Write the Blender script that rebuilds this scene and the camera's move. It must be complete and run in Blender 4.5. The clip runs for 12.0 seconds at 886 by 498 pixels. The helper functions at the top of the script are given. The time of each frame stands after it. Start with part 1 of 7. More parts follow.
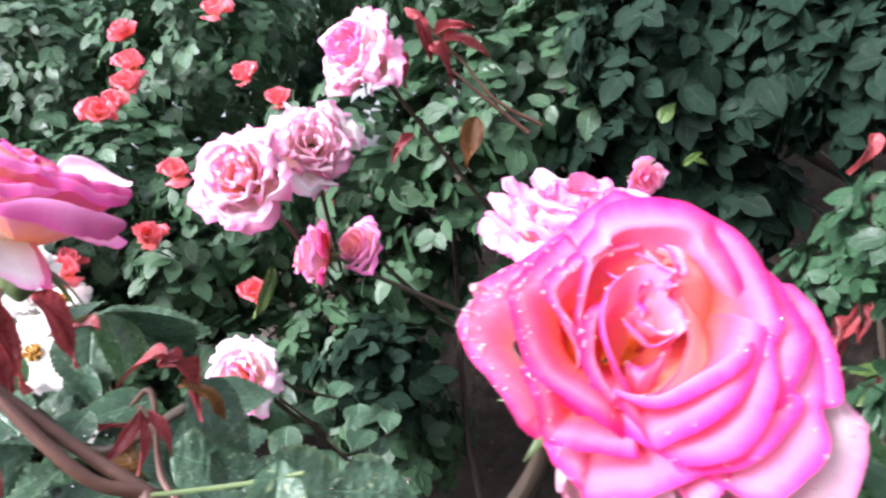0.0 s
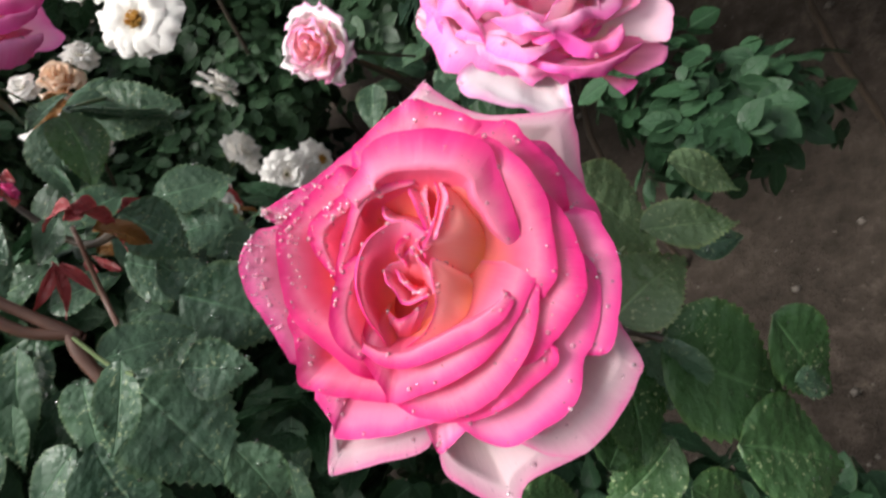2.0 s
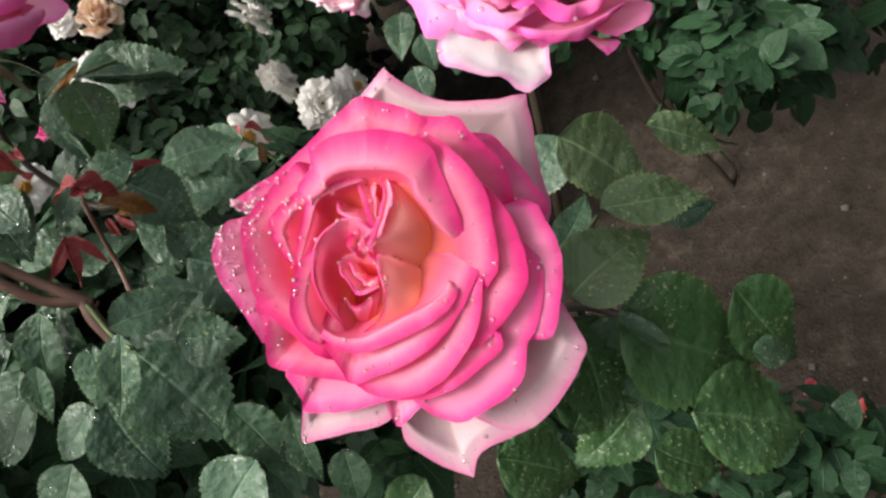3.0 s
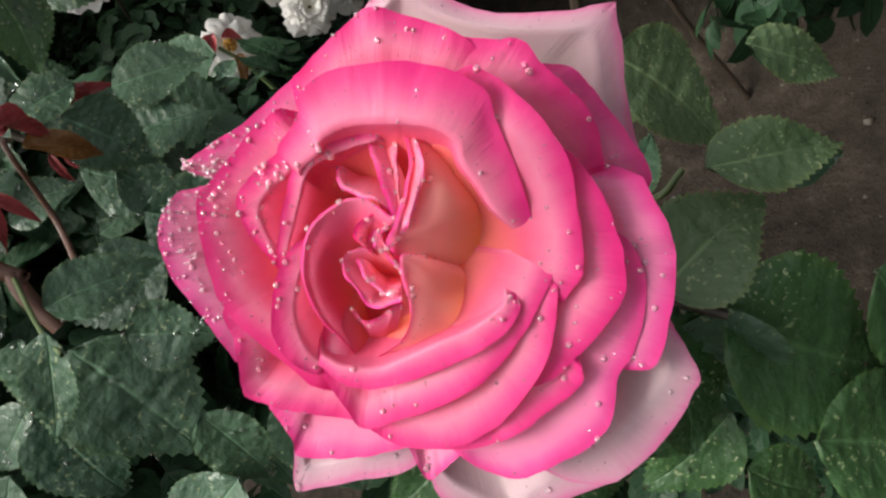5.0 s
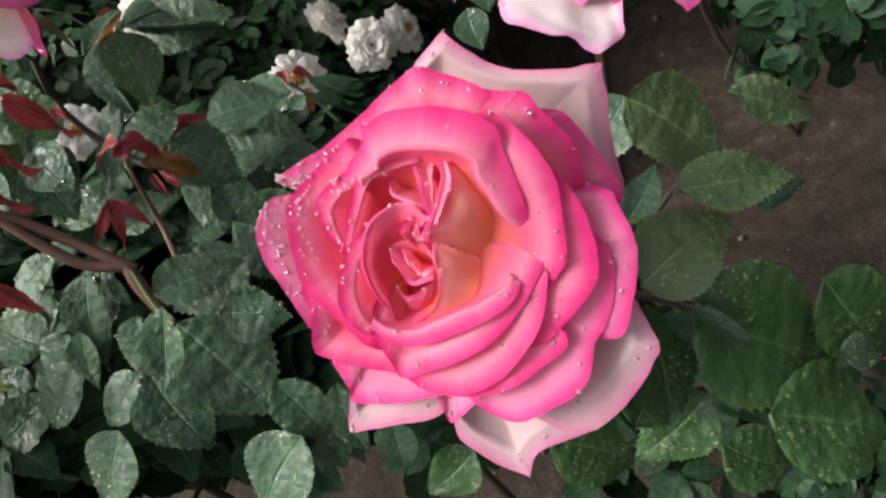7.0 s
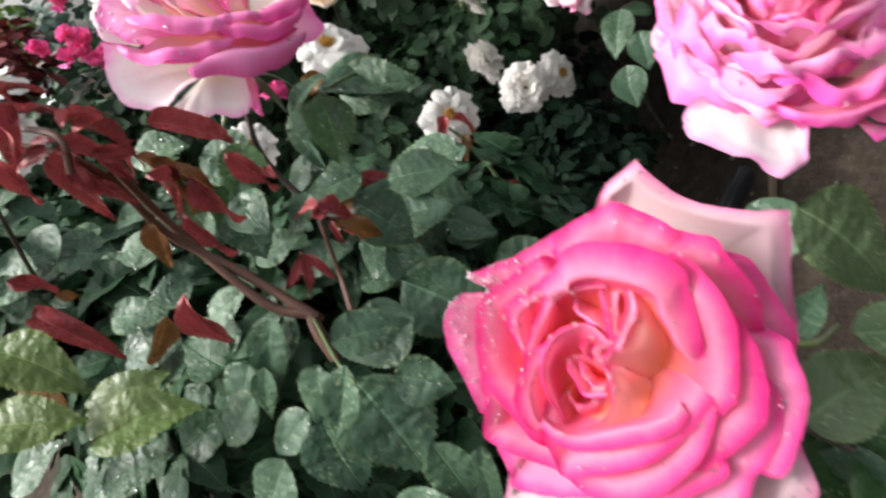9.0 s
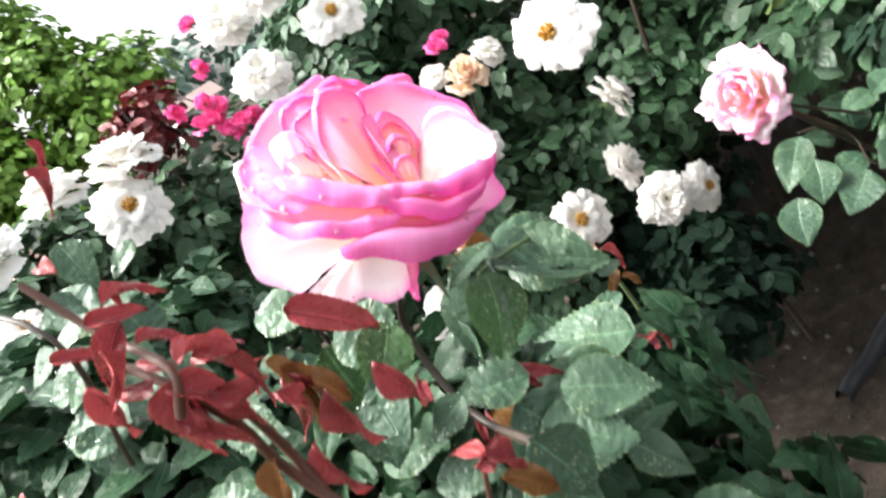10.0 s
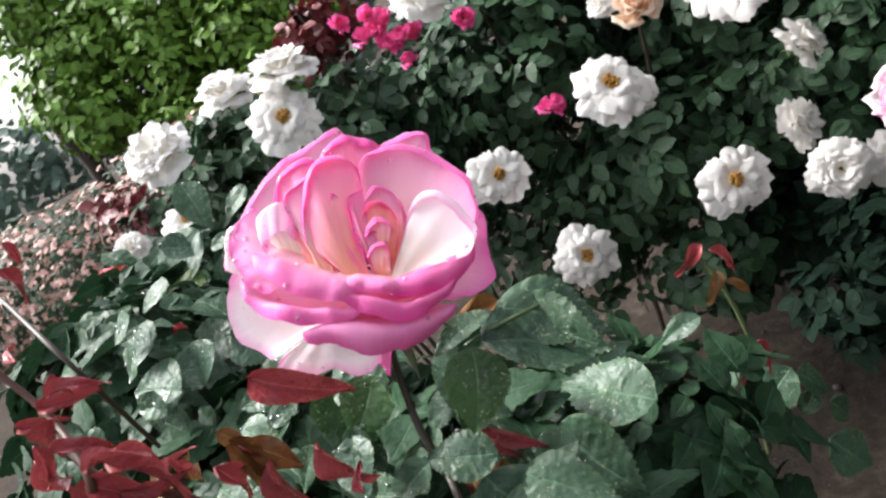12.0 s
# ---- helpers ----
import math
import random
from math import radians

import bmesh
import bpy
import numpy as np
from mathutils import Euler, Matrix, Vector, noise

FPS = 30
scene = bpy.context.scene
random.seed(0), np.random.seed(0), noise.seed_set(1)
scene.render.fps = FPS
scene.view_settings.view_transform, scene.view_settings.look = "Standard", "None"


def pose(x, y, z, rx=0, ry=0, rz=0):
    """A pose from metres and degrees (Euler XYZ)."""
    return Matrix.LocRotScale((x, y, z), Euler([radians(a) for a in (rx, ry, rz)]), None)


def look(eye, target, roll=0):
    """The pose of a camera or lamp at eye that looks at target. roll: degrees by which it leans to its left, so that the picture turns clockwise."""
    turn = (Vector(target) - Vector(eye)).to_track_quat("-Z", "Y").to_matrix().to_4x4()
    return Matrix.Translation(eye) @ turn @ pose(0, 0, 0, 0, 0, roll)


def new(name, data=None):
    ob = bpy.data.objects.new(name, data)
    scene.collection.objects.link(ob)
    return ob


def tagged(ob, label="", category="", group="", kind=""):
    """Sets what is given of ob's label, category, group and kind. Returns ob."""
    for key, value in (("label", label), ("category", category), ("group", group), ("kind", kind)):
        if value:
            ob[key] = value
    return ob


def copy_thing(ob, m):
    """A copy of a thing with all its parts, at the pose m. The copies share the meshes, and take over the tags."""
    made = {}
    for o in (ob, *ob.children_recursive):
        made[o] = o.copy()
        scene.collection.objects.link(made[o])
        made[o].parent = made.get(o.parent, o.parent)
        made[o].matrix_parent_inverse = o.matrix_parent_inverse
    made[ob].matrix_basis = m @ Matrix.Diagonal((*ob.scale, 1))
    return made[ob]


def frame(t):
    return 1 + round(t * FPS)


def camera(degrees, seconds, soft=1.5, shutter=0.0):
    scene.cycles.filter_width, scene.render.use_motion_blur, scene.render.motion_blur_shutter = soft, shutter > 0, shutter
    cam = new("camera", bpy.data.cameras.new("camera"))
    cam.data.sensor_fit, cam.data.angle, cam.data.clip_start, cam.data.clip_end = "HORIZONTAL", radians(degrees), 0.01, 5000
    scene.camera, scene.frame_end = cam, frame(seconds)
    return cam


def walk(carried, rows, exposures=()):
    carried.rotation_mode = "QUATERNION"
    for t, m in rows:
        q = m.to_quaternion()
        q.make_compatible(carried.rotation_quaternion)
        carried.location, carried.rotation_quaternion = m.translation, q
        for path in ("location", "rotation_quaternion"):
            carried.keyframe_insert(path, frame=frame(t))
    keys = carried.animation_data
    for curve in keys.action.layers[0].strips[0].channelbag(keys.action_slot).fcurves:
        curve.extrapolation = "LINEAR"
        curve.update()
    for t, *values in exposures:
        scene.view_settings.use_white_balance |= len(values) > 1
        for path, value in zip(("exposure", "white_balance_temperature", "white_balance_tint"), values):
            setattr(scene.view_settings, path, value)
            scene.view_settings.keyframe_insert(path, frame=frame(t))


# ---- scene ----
cam = camera(61.50, 12.0, soft=2.4, shutter=0.35)
PATH = [
    (0.0, (-0.2005, -0.0261, 1.0094), (0.7144, 0.3559, 0.8786), -23.05),
    (0.5, (-0.1912, -0.0650, 1.0134), (0.7113, 0.3101, 0.8018), -23.77),
    (1.0, (-0.1666, -0.0726, 1.0125), (0.6914, 0.3518, 0.7232), -25.56),
    (1.5, (-0.1260, -0.1094, 1.0391), (0.6173, 0.4300, 0.6436), -28.80),
    (2.0, (-0.1033, -0.1302, 1.0419), (0.4523, 0.5360, 0.5444), -33.86),
    (2.5, (-0.0888, -0.1473, 1.0454), (0.3968, 0.5580, 0.5289), -37.65),
    (3.0, (-0.0792, -0.1588, 1.0477), (0.3573, 0.5604, 0.5072), -39.28),
    (5.0, (-0.0425, -0.0998, 1.0266), (0.3039, 0.6020, 0.4041), -42.34),
    (5.5, (-0.0380, -0.0974, 1.0240), (0.2995, 0.6089, 0.4017), -42.47),
    (6.0, (-0.0446, -0.0954, 1.0174), (0.3147, 0.6210, 0.4193), -41.49),
    (6.5, (-0.0532, -0.1189, 1.0321), (0.2986, 0.6170, 0.4536), -41.68),
    (6.7, (-0.0620, -0.1289, 1.0388), (0.2870, 0.6164, 0.4707), -41.63),
    (8.3, (-0.0665, -0.1736, 1.0702), (0.2556, 0.6151, 0.5465), -41.15),
    (8.5, (-0.0671, -0.1724, 1.0619), (0.2597, 0.6328, 0.5671), -39.48),
    (9.0, (-0.0638, -0.1453, 1.0850), (0.2076, 0.7065, 0.6369), -38.18),
    (9.5, (-0.0316, -0.0933, 1.1113), (0.1907, 0.7979, 0.7158), -36.29),
    (10.0, (-0.0257, -0.0451, 1.1224), (0.2088, 0.8735, 0.8044), -32.93),
    (10.5, (0.0062, -0.0206, 1.1323), (0.2295, 0.9167, 0.8649), -30.29),
    (11.0, (0.0309, -0.0338, 1.1359), (0.1741, 0.9214, 0.8766), -30.23),
    (11.2, (0.0445, -0.0383, 1.1395), (0.1233, 0.9215, 0.8701), -30.33),
    (11.5, (0.0614, -0.0415, 1.1426), (0.0786, 0.9160, 0.8548), -30.86),
    (12.0, (0.0911, -0.0473, 1.1476), (0.0327, 0.8975, 0.8251), -30.97),
]
walk(cam, [(t, look(eye, target, roll)) for t, eye, target, roll in PATH],
     exposures=[(0.0, 1.95, 5900, 20), (0.5, 1.1, 5800, 22), (1.0, 0.76, 5850, 20), (1.5, 0.66, 6100, 17), (2.0, 0.78, 6500, 11), (3.0, 0.8, 6700, 9), (5.0, 0.53, 6600, 8), (6.7, 0.63, 6700, 9),
                (8.5, 0.92, 6600, 9), (9.0, 1.15, 6500, 10), (9.5, 1.78, 6400, 11), (10.0, 2.15, 6450, 9), (10.5, 1.85, 6400, 10), (11.2, 1.35, 6300, 12), (12.0, 1.4, 6300, 12)])

# ---- light: bright overcast sky ----
world = bpy.data.worlds.new("overcast_sky")
scene.world = world
world.use_nodes = True
wn = world.node_tree
sky = wn.nodes.new("ShaderNodeTexSky")
sky.sky_type = "NISHITA"
sky.sun_disc = False
sky.sun_elevation, sky.sun_rotation = radians(51), radians(299)
sky.air_density, sky.dust_density, sky.ozone_density = 1.2, 6.0, 1.0
grey = wn.nodes.new("ShaderNodeHueSaturation")
grey.inputs["Saturation"].default_value = 0.25
wn.links.new(sky.outputs["Color"], grey.inputs["Color"])
wn.links.new(grey.outputs["Color"], wn.nodes["Background"].inputs["Color"])
wn.nodes["Background"].inputs["Strength"].default_value = 0.13
sun = new("sun", bpy.data.lights.new("sun", "SUN"))
sun.data.energy, sun.data.angle, sun.data.color = 2.2, radians(26), (1.0, 0.97, 0.92)
sun.matrix_world = look((-4.2, 2.3, 6.4), (0, 0, 0.5))

# ---- materials ----
def material(name):
    m = bpy.data.materials.new(name)
    m.use_nodes = True
    return m, m.node_tree, m.node_tree.nodes["Principled BSDF"]


def ramp(nt, stops, fac):
    r = nt.nodes.new("ShaderNodeValToRGB")
    while len(r.color_ramp.elements) < len(stops):
        r.color_ramp.elements.new(0.5)
    for e, (p, c) in zip(r.color_ramp.elements, stops):
        e.position, e.color = p, (*c, 1)
    nt.links.new(fac, r.inputs["Fac"])
    return r.outputs["Color"]


def noise_tex(nt, scale, detail=3.0, vector=None, rough=0.55):
    n = nt.nodes.new("ShaderNodeTexNoise")
    n.inputs["Scale"].default_value, n.inputs["Detail"].default_value, n.inputs["Roughness"].default_value = scale, detail, rough
    if vector is not None:
        nt.links.new(vector, n.inputs["Vector"])
    return n.outputs["Fac"]


def maths(nt, op, a, b=0.0, clamp=False):
    n = nt.nodes.new("ShaderNodeMath")
    n.operation, n.use_clamp = op, clamp
    for i, x in enumerate((a, b)):
        if isinstance(x, (int, float)):
            n.inputs[i].default_value = x
        else:
            nt.links.new(x, n.inputs[i])
    return n.outputs[0]


def mix_rgb(nt, fac, a, b, blend="MIX"):
    n = nt.nodes.new("ShaderNodeMixRGB")
    n.blend_type = blend
    for i, x in enumerate((fac, a, b)):
        if isinstance(x, (int, float)):
            n.inputs[i].default_value = x
        elif isinstance(x, tuple):
            n.inputs[i].default_value = (*x, 1)
        else:
            nt.links.new(x, n.inputs[i])
    return n.outputs[0]


def bump(nt, bsdf, height, strength, dist):
    b = nt.nodes.new("ShaderNodeBump")
    b.inputs["Strength"].default_value, b.inputs["Distance"].default_value = strength, dist
    nt.links.new(height, b.inputs["Height"])
    nt.links.new(b.outputs["Normal"], bsdf.inputs["Normal"])


def translucent(nt, bsdf, colour, amount):
    tr = nt.nodes.new("ShaderNodeBsdfTranslucent")
    nt.links.new(colour, tr.inputs["Color"])
    mx = nt.nodes.new("ShaderNodeMixShader")
    mx.inputs[0].default_value = amount
    nt.links.new(bsdf.outputs[0], mx.inputs[1])
    nt.links.new(tr.outputs[0], mx.inputs[2])
    nt.links.new(mx.outputs[0], nt.nodes["Material Output"].inputs["Surface"])


def petal_material(name, stops, streak=(0.9, 0.08, 0.3), amount=0.3):
    """Colour runs from the claw of the petal (v = 0) to its rim (v = 1), feathered along the veins."""
    m, nt, b = material(name)
    uv = nt.nodes.new("ShaderNodeUVMap")
    sep = nt.nodes.new("ShaderNodeSeparateXYZ")
    nt.links.new(uv.outputs["UV"], sep.inputs[0])
    info = nt.nodes.new("ShaderNodeObjectInfo")
    geo = nt.nodes.new("ShaderNodeNewGeometry")
    pos = geo.outputs["Position"]

    def veins(across, along):
        stretch = nt.nodes.new("ShaderNodeMapping")
        stretch.inputs["Scale"].default_value = (across, along, 1)
        nt.links.new(uv.outputs["UV"], stretch.inputs["Vector"])
        shift = nt.nodes.new("ShaderNodeVectorMath")
        nt.links.new(stretch.outputs["Vector"], shift.inputs[0])
        nt.links.new(maths(nt, "MULTIPLY", info.outputs["Random"], 37.0), shift.inputs[1])
        return noise_tex(nt, 1.0, 3.0, shift.outputs["Vector"])

    vein, fine = veins(22, 1.6), veins(90, 3.0)
    blot, mottle = noise_tex(nt, 55.0, 3.0, pos), noise_tex(nt, 420.0, 2.0, pos)
    edge = maths(nt, "ABSOLUTE", maths(nt, "SUBTRACT", sep.outputs["X"], 0.5))
    edge = maths(nt, "MULTIPLY", maths(nt, "POWER", maths(nt, "MULTIPLY", edge, 2.0), 6.0), 0.16)
    v = maths(nt, "ADD", sep.outputs["Y"], edge)
    for tex, amp in ((vein, 0.1), (fine, 0.03), (blot, 0.2)):
        v = maths(nt, "ADD", v, maths(nt, "MULTIPLY", maths(nt, "SUBTRACT", tex, 0.5), amp))
    v = maths(nt, "ADD", v, maths(nt, "MULTIPLY", maths(nt, "SUBTRACT", info.outputs["Random"], 0.5), 0.08), clamp=True)
    col = ramp(nt, stops, v)
    col = mix_rgb(nt, maths(nt, "MULTIPLY", info.outputs["Random"], 0.14), col, streak)
    col = mix_rgb(nt, maths(nt, "MULTIPLY", maths(nt, "SUBTRACT", 1.0, maths(nt, "MULTIPLY", fine, 1.6, clamp=True)), 0.16), col, streak)
    nt.links.new(col, b.inputs["Base Color"])
    wet = ramp(nt, [(0.42, (0.6, 0.6, 0.6)), (0.6, (0.34, 0.34, 0.34))], blot)
    nt.links.new(wet, b.inputs["Roughness"])
    b.inputs["Specular IOR Level"].default_value = 0.3
    h = maths(nt, "ADD", maths(nt, "MULTIPLY", vein, 0.8), maths(nt, "MULTIPLY", fine, 0.6))
    bump(nt, b, maths(nt, "ADD", h, maths(nt, "MULTIPLY", mottle, 0.35)), 0.45, 0.0005)
    translucent(nt, b, col, amount)
    return m


PINK = petal_material("pink_petal", [(0.0, (0.792, 0.172, 0.077)), (0.25, (0.792, 0.134, 0.137)), (0.44, (0.783, 0.105, 0.205)), (0.58, (0.792, 0.157, 0.29)), (0.7, (0.81, 0.232, 0.375)), (0.8, (0.783, 0.134, 0.307)), (0.9, (0.748, 0.048, 0.239)), (1.0, (0.704, 0.015, 0.196))])
ROSYPALE = petal_material("outer_pink_petal", [(0.0, (0.74, 0.378, 0.337)), (0.4, (0.783, 0.197, 0.337)), (0.66, (0.791, 0.257, 0.421)), (0.82, (0.783, 0.212, 0.405)), (0.93, (0.757, 0.099, 0.328)), (1.0, (0.74, 0.046, 0.262))])
FLOOR = petal_material("orange_heart_petal", [(0.0, (0.9, 0.3, 0.03)), (0.5, (0.9, 0.27, 0.03)), (1.0, (0.88, 0.16, 0.06))], (0.9, 0.4, 0.1))
SOFT_PINK = petal_material("soft_pink_petal", [(0.0, (0.95, 0.576, 0.247)), (0.2, (0.95, 0.634, 0.495)), (0.45, (0.95, 0.71, 0.762)), (0.75, (0.94, 0.557, 0.703)), (0.92, (0.92, 0.346, 0.574)), (1.0, (0.9, 0.192, 0.475))], (0.94, 0.7, 0.8))
HEART_PINK = petal_material("pink_apricot_petal", [(0.0, (0.92, 0.42, 0.1)), (0.3, (0.94, 0.5, 0.4)), (0.7, (0.94, 0.5, 0.62)), (1.0, (0.9, 0.2, 0.5))])
EDGE = petal_material("deep_pink_petal", [(0.0, (0.791, 0.092, 0.083)), (0.4, (0.828, 0.184, 0.267)), (0.75, (0.856, 0.276, 0.442)), (1.0, (0.81, 0.018, 0.294))])
HEART = petal_material("apricot_heart_petal", [(0.0, (0.96, 0.36, 0.03)), (0.15, (0.97, 0.46, 0.16)), (0.4, (0.98, 0.54, 0.42)), (0.7, (0.98, 0.5, 0.5)), (0.86, (0.92, 0.22, 0.42)), (1.0, (0.88, 0.04, 0.32))], amount=0.6)
# The shade on the guard petals is put into these lowered stops.
PALE = petal_material("shaded_pale_petal", [(0.0, (0.42, 0.378, 0.269)), (0.35, (0.487, 0.403, 0.37)), (0.7, (0.538, 0.37, 0.412)), (0.92, (0.605, 0.269, 0.386)), (1.0, (0.655, 0.126, 0.319))], (0.84, 0.58, 0.66))
SALMON = petal_material("salmon_petal", [(0.0, (0.82, 0.2, 0.02)), (0.22, (0.9, 0.38, 0.2)), (0.55, (0.92, 0.42, 0.42)), (0.88, (0.9, 0.28, 0.44)), (1.0, (0.88, 0.06, 0.32))])
BLUSH = petal_material("blush_petal", [(0.0, (0.94, 0.45, 0.238)), (0.2, (0.94, 0.468, 0.416)), (0.42, (0.94, 0.522, 0.614)), (0.64, (0.93, 0.441, 0.643)), (0.82, (0.9, 0.252, 0.564)), (1.0, (0.86, 0.09, 0.455))], (0.95, 0.74, 0.84))
ROSY = petal_material("rosy_petal", [(0.0, (0.94, 0.45, 0.277)), (0.2, (0.94, 0.396, 0.396)), (0.5, (0.92, 0.324, 0.495)), (0.78, (0.91, 0.252, 0.525)), (1.0, (0.87, 0.09, 0.455))])
PINKISH = petal_material("lilac_pink_petal", [(0.0, (0.92, 0.576, 0.356)), (0.3, (0.93, 0.522, 0.653)), (0.6, (0.93, 0.432, 0.653)), (0.84, (0.9, 0.27, 0.594)), (1.0, (0.85, 0.108, 0.465))], (0.94, 0.68, 0.8))
GUARD = petal_material("white_guard_petal", [(0.0, (0.88, 0.82, 0.66)), (0.4, (0.94, 0.9, 0.88)), (0.8, (0.94, 0.84, 0.88)), (0.94, (0.92, 0.55, 0.75)), (1.0, (0.89, 0.3, 0.62))], (0.93, 0.76, 0.82))
WHITE = petal_material("white_petal", [(0.0, (0.78, 0.5, 0.13)), (0.16, (0.82, 0.73, 0.46)), (0.34, (0.82, 0.8, 0.75)), (1.0, (0.8, 0.78, 0.75))], (0.85, 0.8, 0.74))
CORAL = petal_material("coral_petal", [(0.0, (0.8, 0.35, 0.1)), (0.3, (0.88, 0.16, 0.17)), (1.0, (0.9, 0.2, 0.25))], (0.87, 0.25, 0.32))
MAGENTA = petal_material("magenta_petal", [(0.0, (0.8, 0.3, 0.3)), (0.3, (0.9, 0.1, 0.36)), (1.0, (0.9, 0.13, 0.42))], (0.88, 0.25, 0.5))
PEACH = petal_material("peach_petal", [(0.0, (0.75, 0.42, 0.18)), (0.4, (0.86, 0.62, 0.44)), (1.0, (0.88, 0.7, 0.56))], (0.7, 0.5, 0.36))


def leaf_material(name, dark, light, gloss=0.38, spots=0.0, island=False, bump_amount=0.5, sheen=0.3):
    m, nt, b = material(name)
    uv = nt.nodes.new("ShaderNodeUVMap")
    sep = nt.nodes.new("ShaderNodeSeparateXYZ")
    nt.links.new(uv.outputs["UV"], sep.inputs[0])
    across = maths(nt, "ABSOLUTE", maths(nt, "SUBTRACT", sep.outputs["X"], 0.5))
    # side veins run forward from the midrib
    phase = maths(nt, "SUBTRACT", maths(nt, "MULTIPLY", sep.outputs["Y"], 8.0), maths(nt, "MULTIPLY", across, 6.0))
    side = maths(nt, "POWER", maths(nt, "ABSOLUTE", maths(nt, "SINE", maths(nt, "MULTIPLY", phase, 3.14159))), 0.45)
    rib = maths(nt, "MULTIPLY", across, 30.0, clamp=True)
    geo = nt.nodes.new("ShaderNodeNewGeometry")
    pos = geo.outputs["Position"]
    blot, fine = noise_tex(nt, 35.0, 3.0, pos), noise_tex(nt, 240.0, 3.0, pos)
    if island:
        rnd = geo.outputs["Random Per Island"]
    else:
        info = nt.nodes.new("ShaderNodeObjectInfo")
        rnd = info.outputs["Random"]
    fac = maths(nt, "ADD", maths(nt, "MULTIPLY", blot, 0.7), maths(nt, "MULTIPLY", rnd, 0.55))
    fac = maths(nt, "SUBTRACT", fac, 0.12, clamp=True)
    col = mix_rgb(nt, fac, dark, light)
    pale = tuple(min(1.0, c * 1.9 + 0.02) for c in light)
    col = mix_rgb(nt, maths(nt, "MULTIPLY", maths(nt, "MULTIPLY", maths(nt, "SUBTRACT", 1.0, rib), maths(nt, "SUBTRACT", 1.15, sep.outputs["Y"], clamp=True)), 0.75), col, pale)
    col = mix_rgb(nt, maths(nt, "MULTIPLY", maths(nt, "SUBTRACT", 1.0, side), 0.12), col, pale)
    rim = maths(nt, "MULTIPLY", maths(nt, "SUBTRACT", maths(nt, "ADD", across, maths(nt, "MULTIPLY", blot, 0.12)), 0.5), 9.0, clamp=True)
    col = mix_rgb(nt, maths(nt, "MULTIPLY", rim, 0.45), col, tuple(min(1.0, c * f) for c, f in zip(light, (2.1, 1.6, 0.9))))
    if spots:
        sp = noise_tex(nt, 620.0, 1.0, pos)
        gate = maths(nt, "GREATER_THAN", noise_tex(nt, 55.0, 2.0, pos), 0.5)
        sp = maths(nt, "MULTIPLY", maths(nt, "GREATER_THAN", sp, 0.66), gate)
        col = mix_rgb(nt, maths(nt, "MULTIPLY", sp, spots), col, (0.42, 0.47, 0.25))
    nt.links.new(col, b.inputs["Base Color"])
    film = ramp(nt, [(0.36, (gloss * 1.35,) * 3), (0.62, (gloss * 0.55,) * 3)], noise_tex(nt, 130.0, 3.0, pos))
    nt.links.new(film, b.inputs["Roughness"])
    b.inputs["Specular IOR Level"].default_value = sheen
    h = maths(nt, "ADD", maths(nt, "MULTIPLY", side, 0.09), maths(nt, "MULTIPLY", fine, 0.5))
    h = maths(nt, "ADD", h, maths(nt, "MULTIPLY", rib, 0.8))
    h = maths(nt, "ADD", h, maths(nt, "MULTIPLY", noise_tex(nt, 120.0, 3.0, pos), 3.2))
    bump(nt, b, h, bump_amount, 0.0012)
    translucent(nt, b, col, 0.12)
    return m


LEAF = leaf_material("rose_leaf", (0.023, 0.056, 0.032), (0.07, 0.134, 0.074), 0.5, 0.45, sheen=0.36)
LEAF_WET = leaf_material("wet_rose_leaf", (0.022, 0.054, 0.032), (0.064, 0.124, 0.072), 0.48, 0.35, sheen=0.36)
LEAF_PALE = leaf_material("pale_rose_leaf", (0.06, 0.11, 0.045), (0.15, 0.22, 0.105), 0.45, 0.6, sheen=0.42)
LEAF_DEEP = leaf_material("old_rose_leaf", (0.02, 0.056, 0.018), (0.06, 0.13, 0.046), 0.4, 0.55, sheen=0.36)
FOLIAGE_EVERGREEN = leaf_material("evergreen_foliage", (0.012, 0.04, 0.022), (0.035, 0.09, 0.05), 0.5, 0.0, True)
LEAF_RED = leaf_material("young_red_leaf", (0.1, 0.012, 0.018), (0.4, 0.075, 0.08), 0.3, sheen=0.45)
LEAF_BRONZE = leaf_material("bronze_leaf", (0.12, 0.045, 0.02), (0.2, 0.1, 0.03), 0.3)
LEAF_LIME = leaf_material("lime_leaf", (0.04, 0.078, 0.018), (0.085, 0.13, 0.03), 0.45)
FOLIAGE = leaf_material("bush_foliage", (0.013, 0.036, 0.016), (0.046, 0.098, 0.046), 0.45, 0.0, True)
# Darker copy of bush_foliage, with the shade inside the bush put in its greens.
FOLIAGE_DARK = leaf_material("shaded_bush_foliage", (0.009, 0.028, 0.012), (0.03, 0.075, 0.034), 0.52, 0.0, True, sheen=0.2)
# Near-black green: deep shade between the leaves is put into these colours.
FOLIAGE_SHADE = leaf_material("shade_toned_foliage", (0.005, 0.012, 0.007), (0.0135, 0.03, 0.019), 0.65, 0.0, True, sheen=0.06)
FOLIAGE_TREE = leaf_material("tree_foliage", (0.065, 0.14, 0.014), (0.16, 0.3, 0.04), 0.5, 0.0, True)
# Grey-green, with the haze of distance put into the leaf colour.
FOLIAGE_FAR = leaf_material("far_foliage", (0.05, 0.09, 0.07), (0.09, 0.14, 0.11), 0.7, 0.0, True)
FOLIAGE_RED = leaf_material("red_foliage", (0.1, 0.012, 0.016), (0.17, 0.03, 0.03), 0.4, 0.0, True)

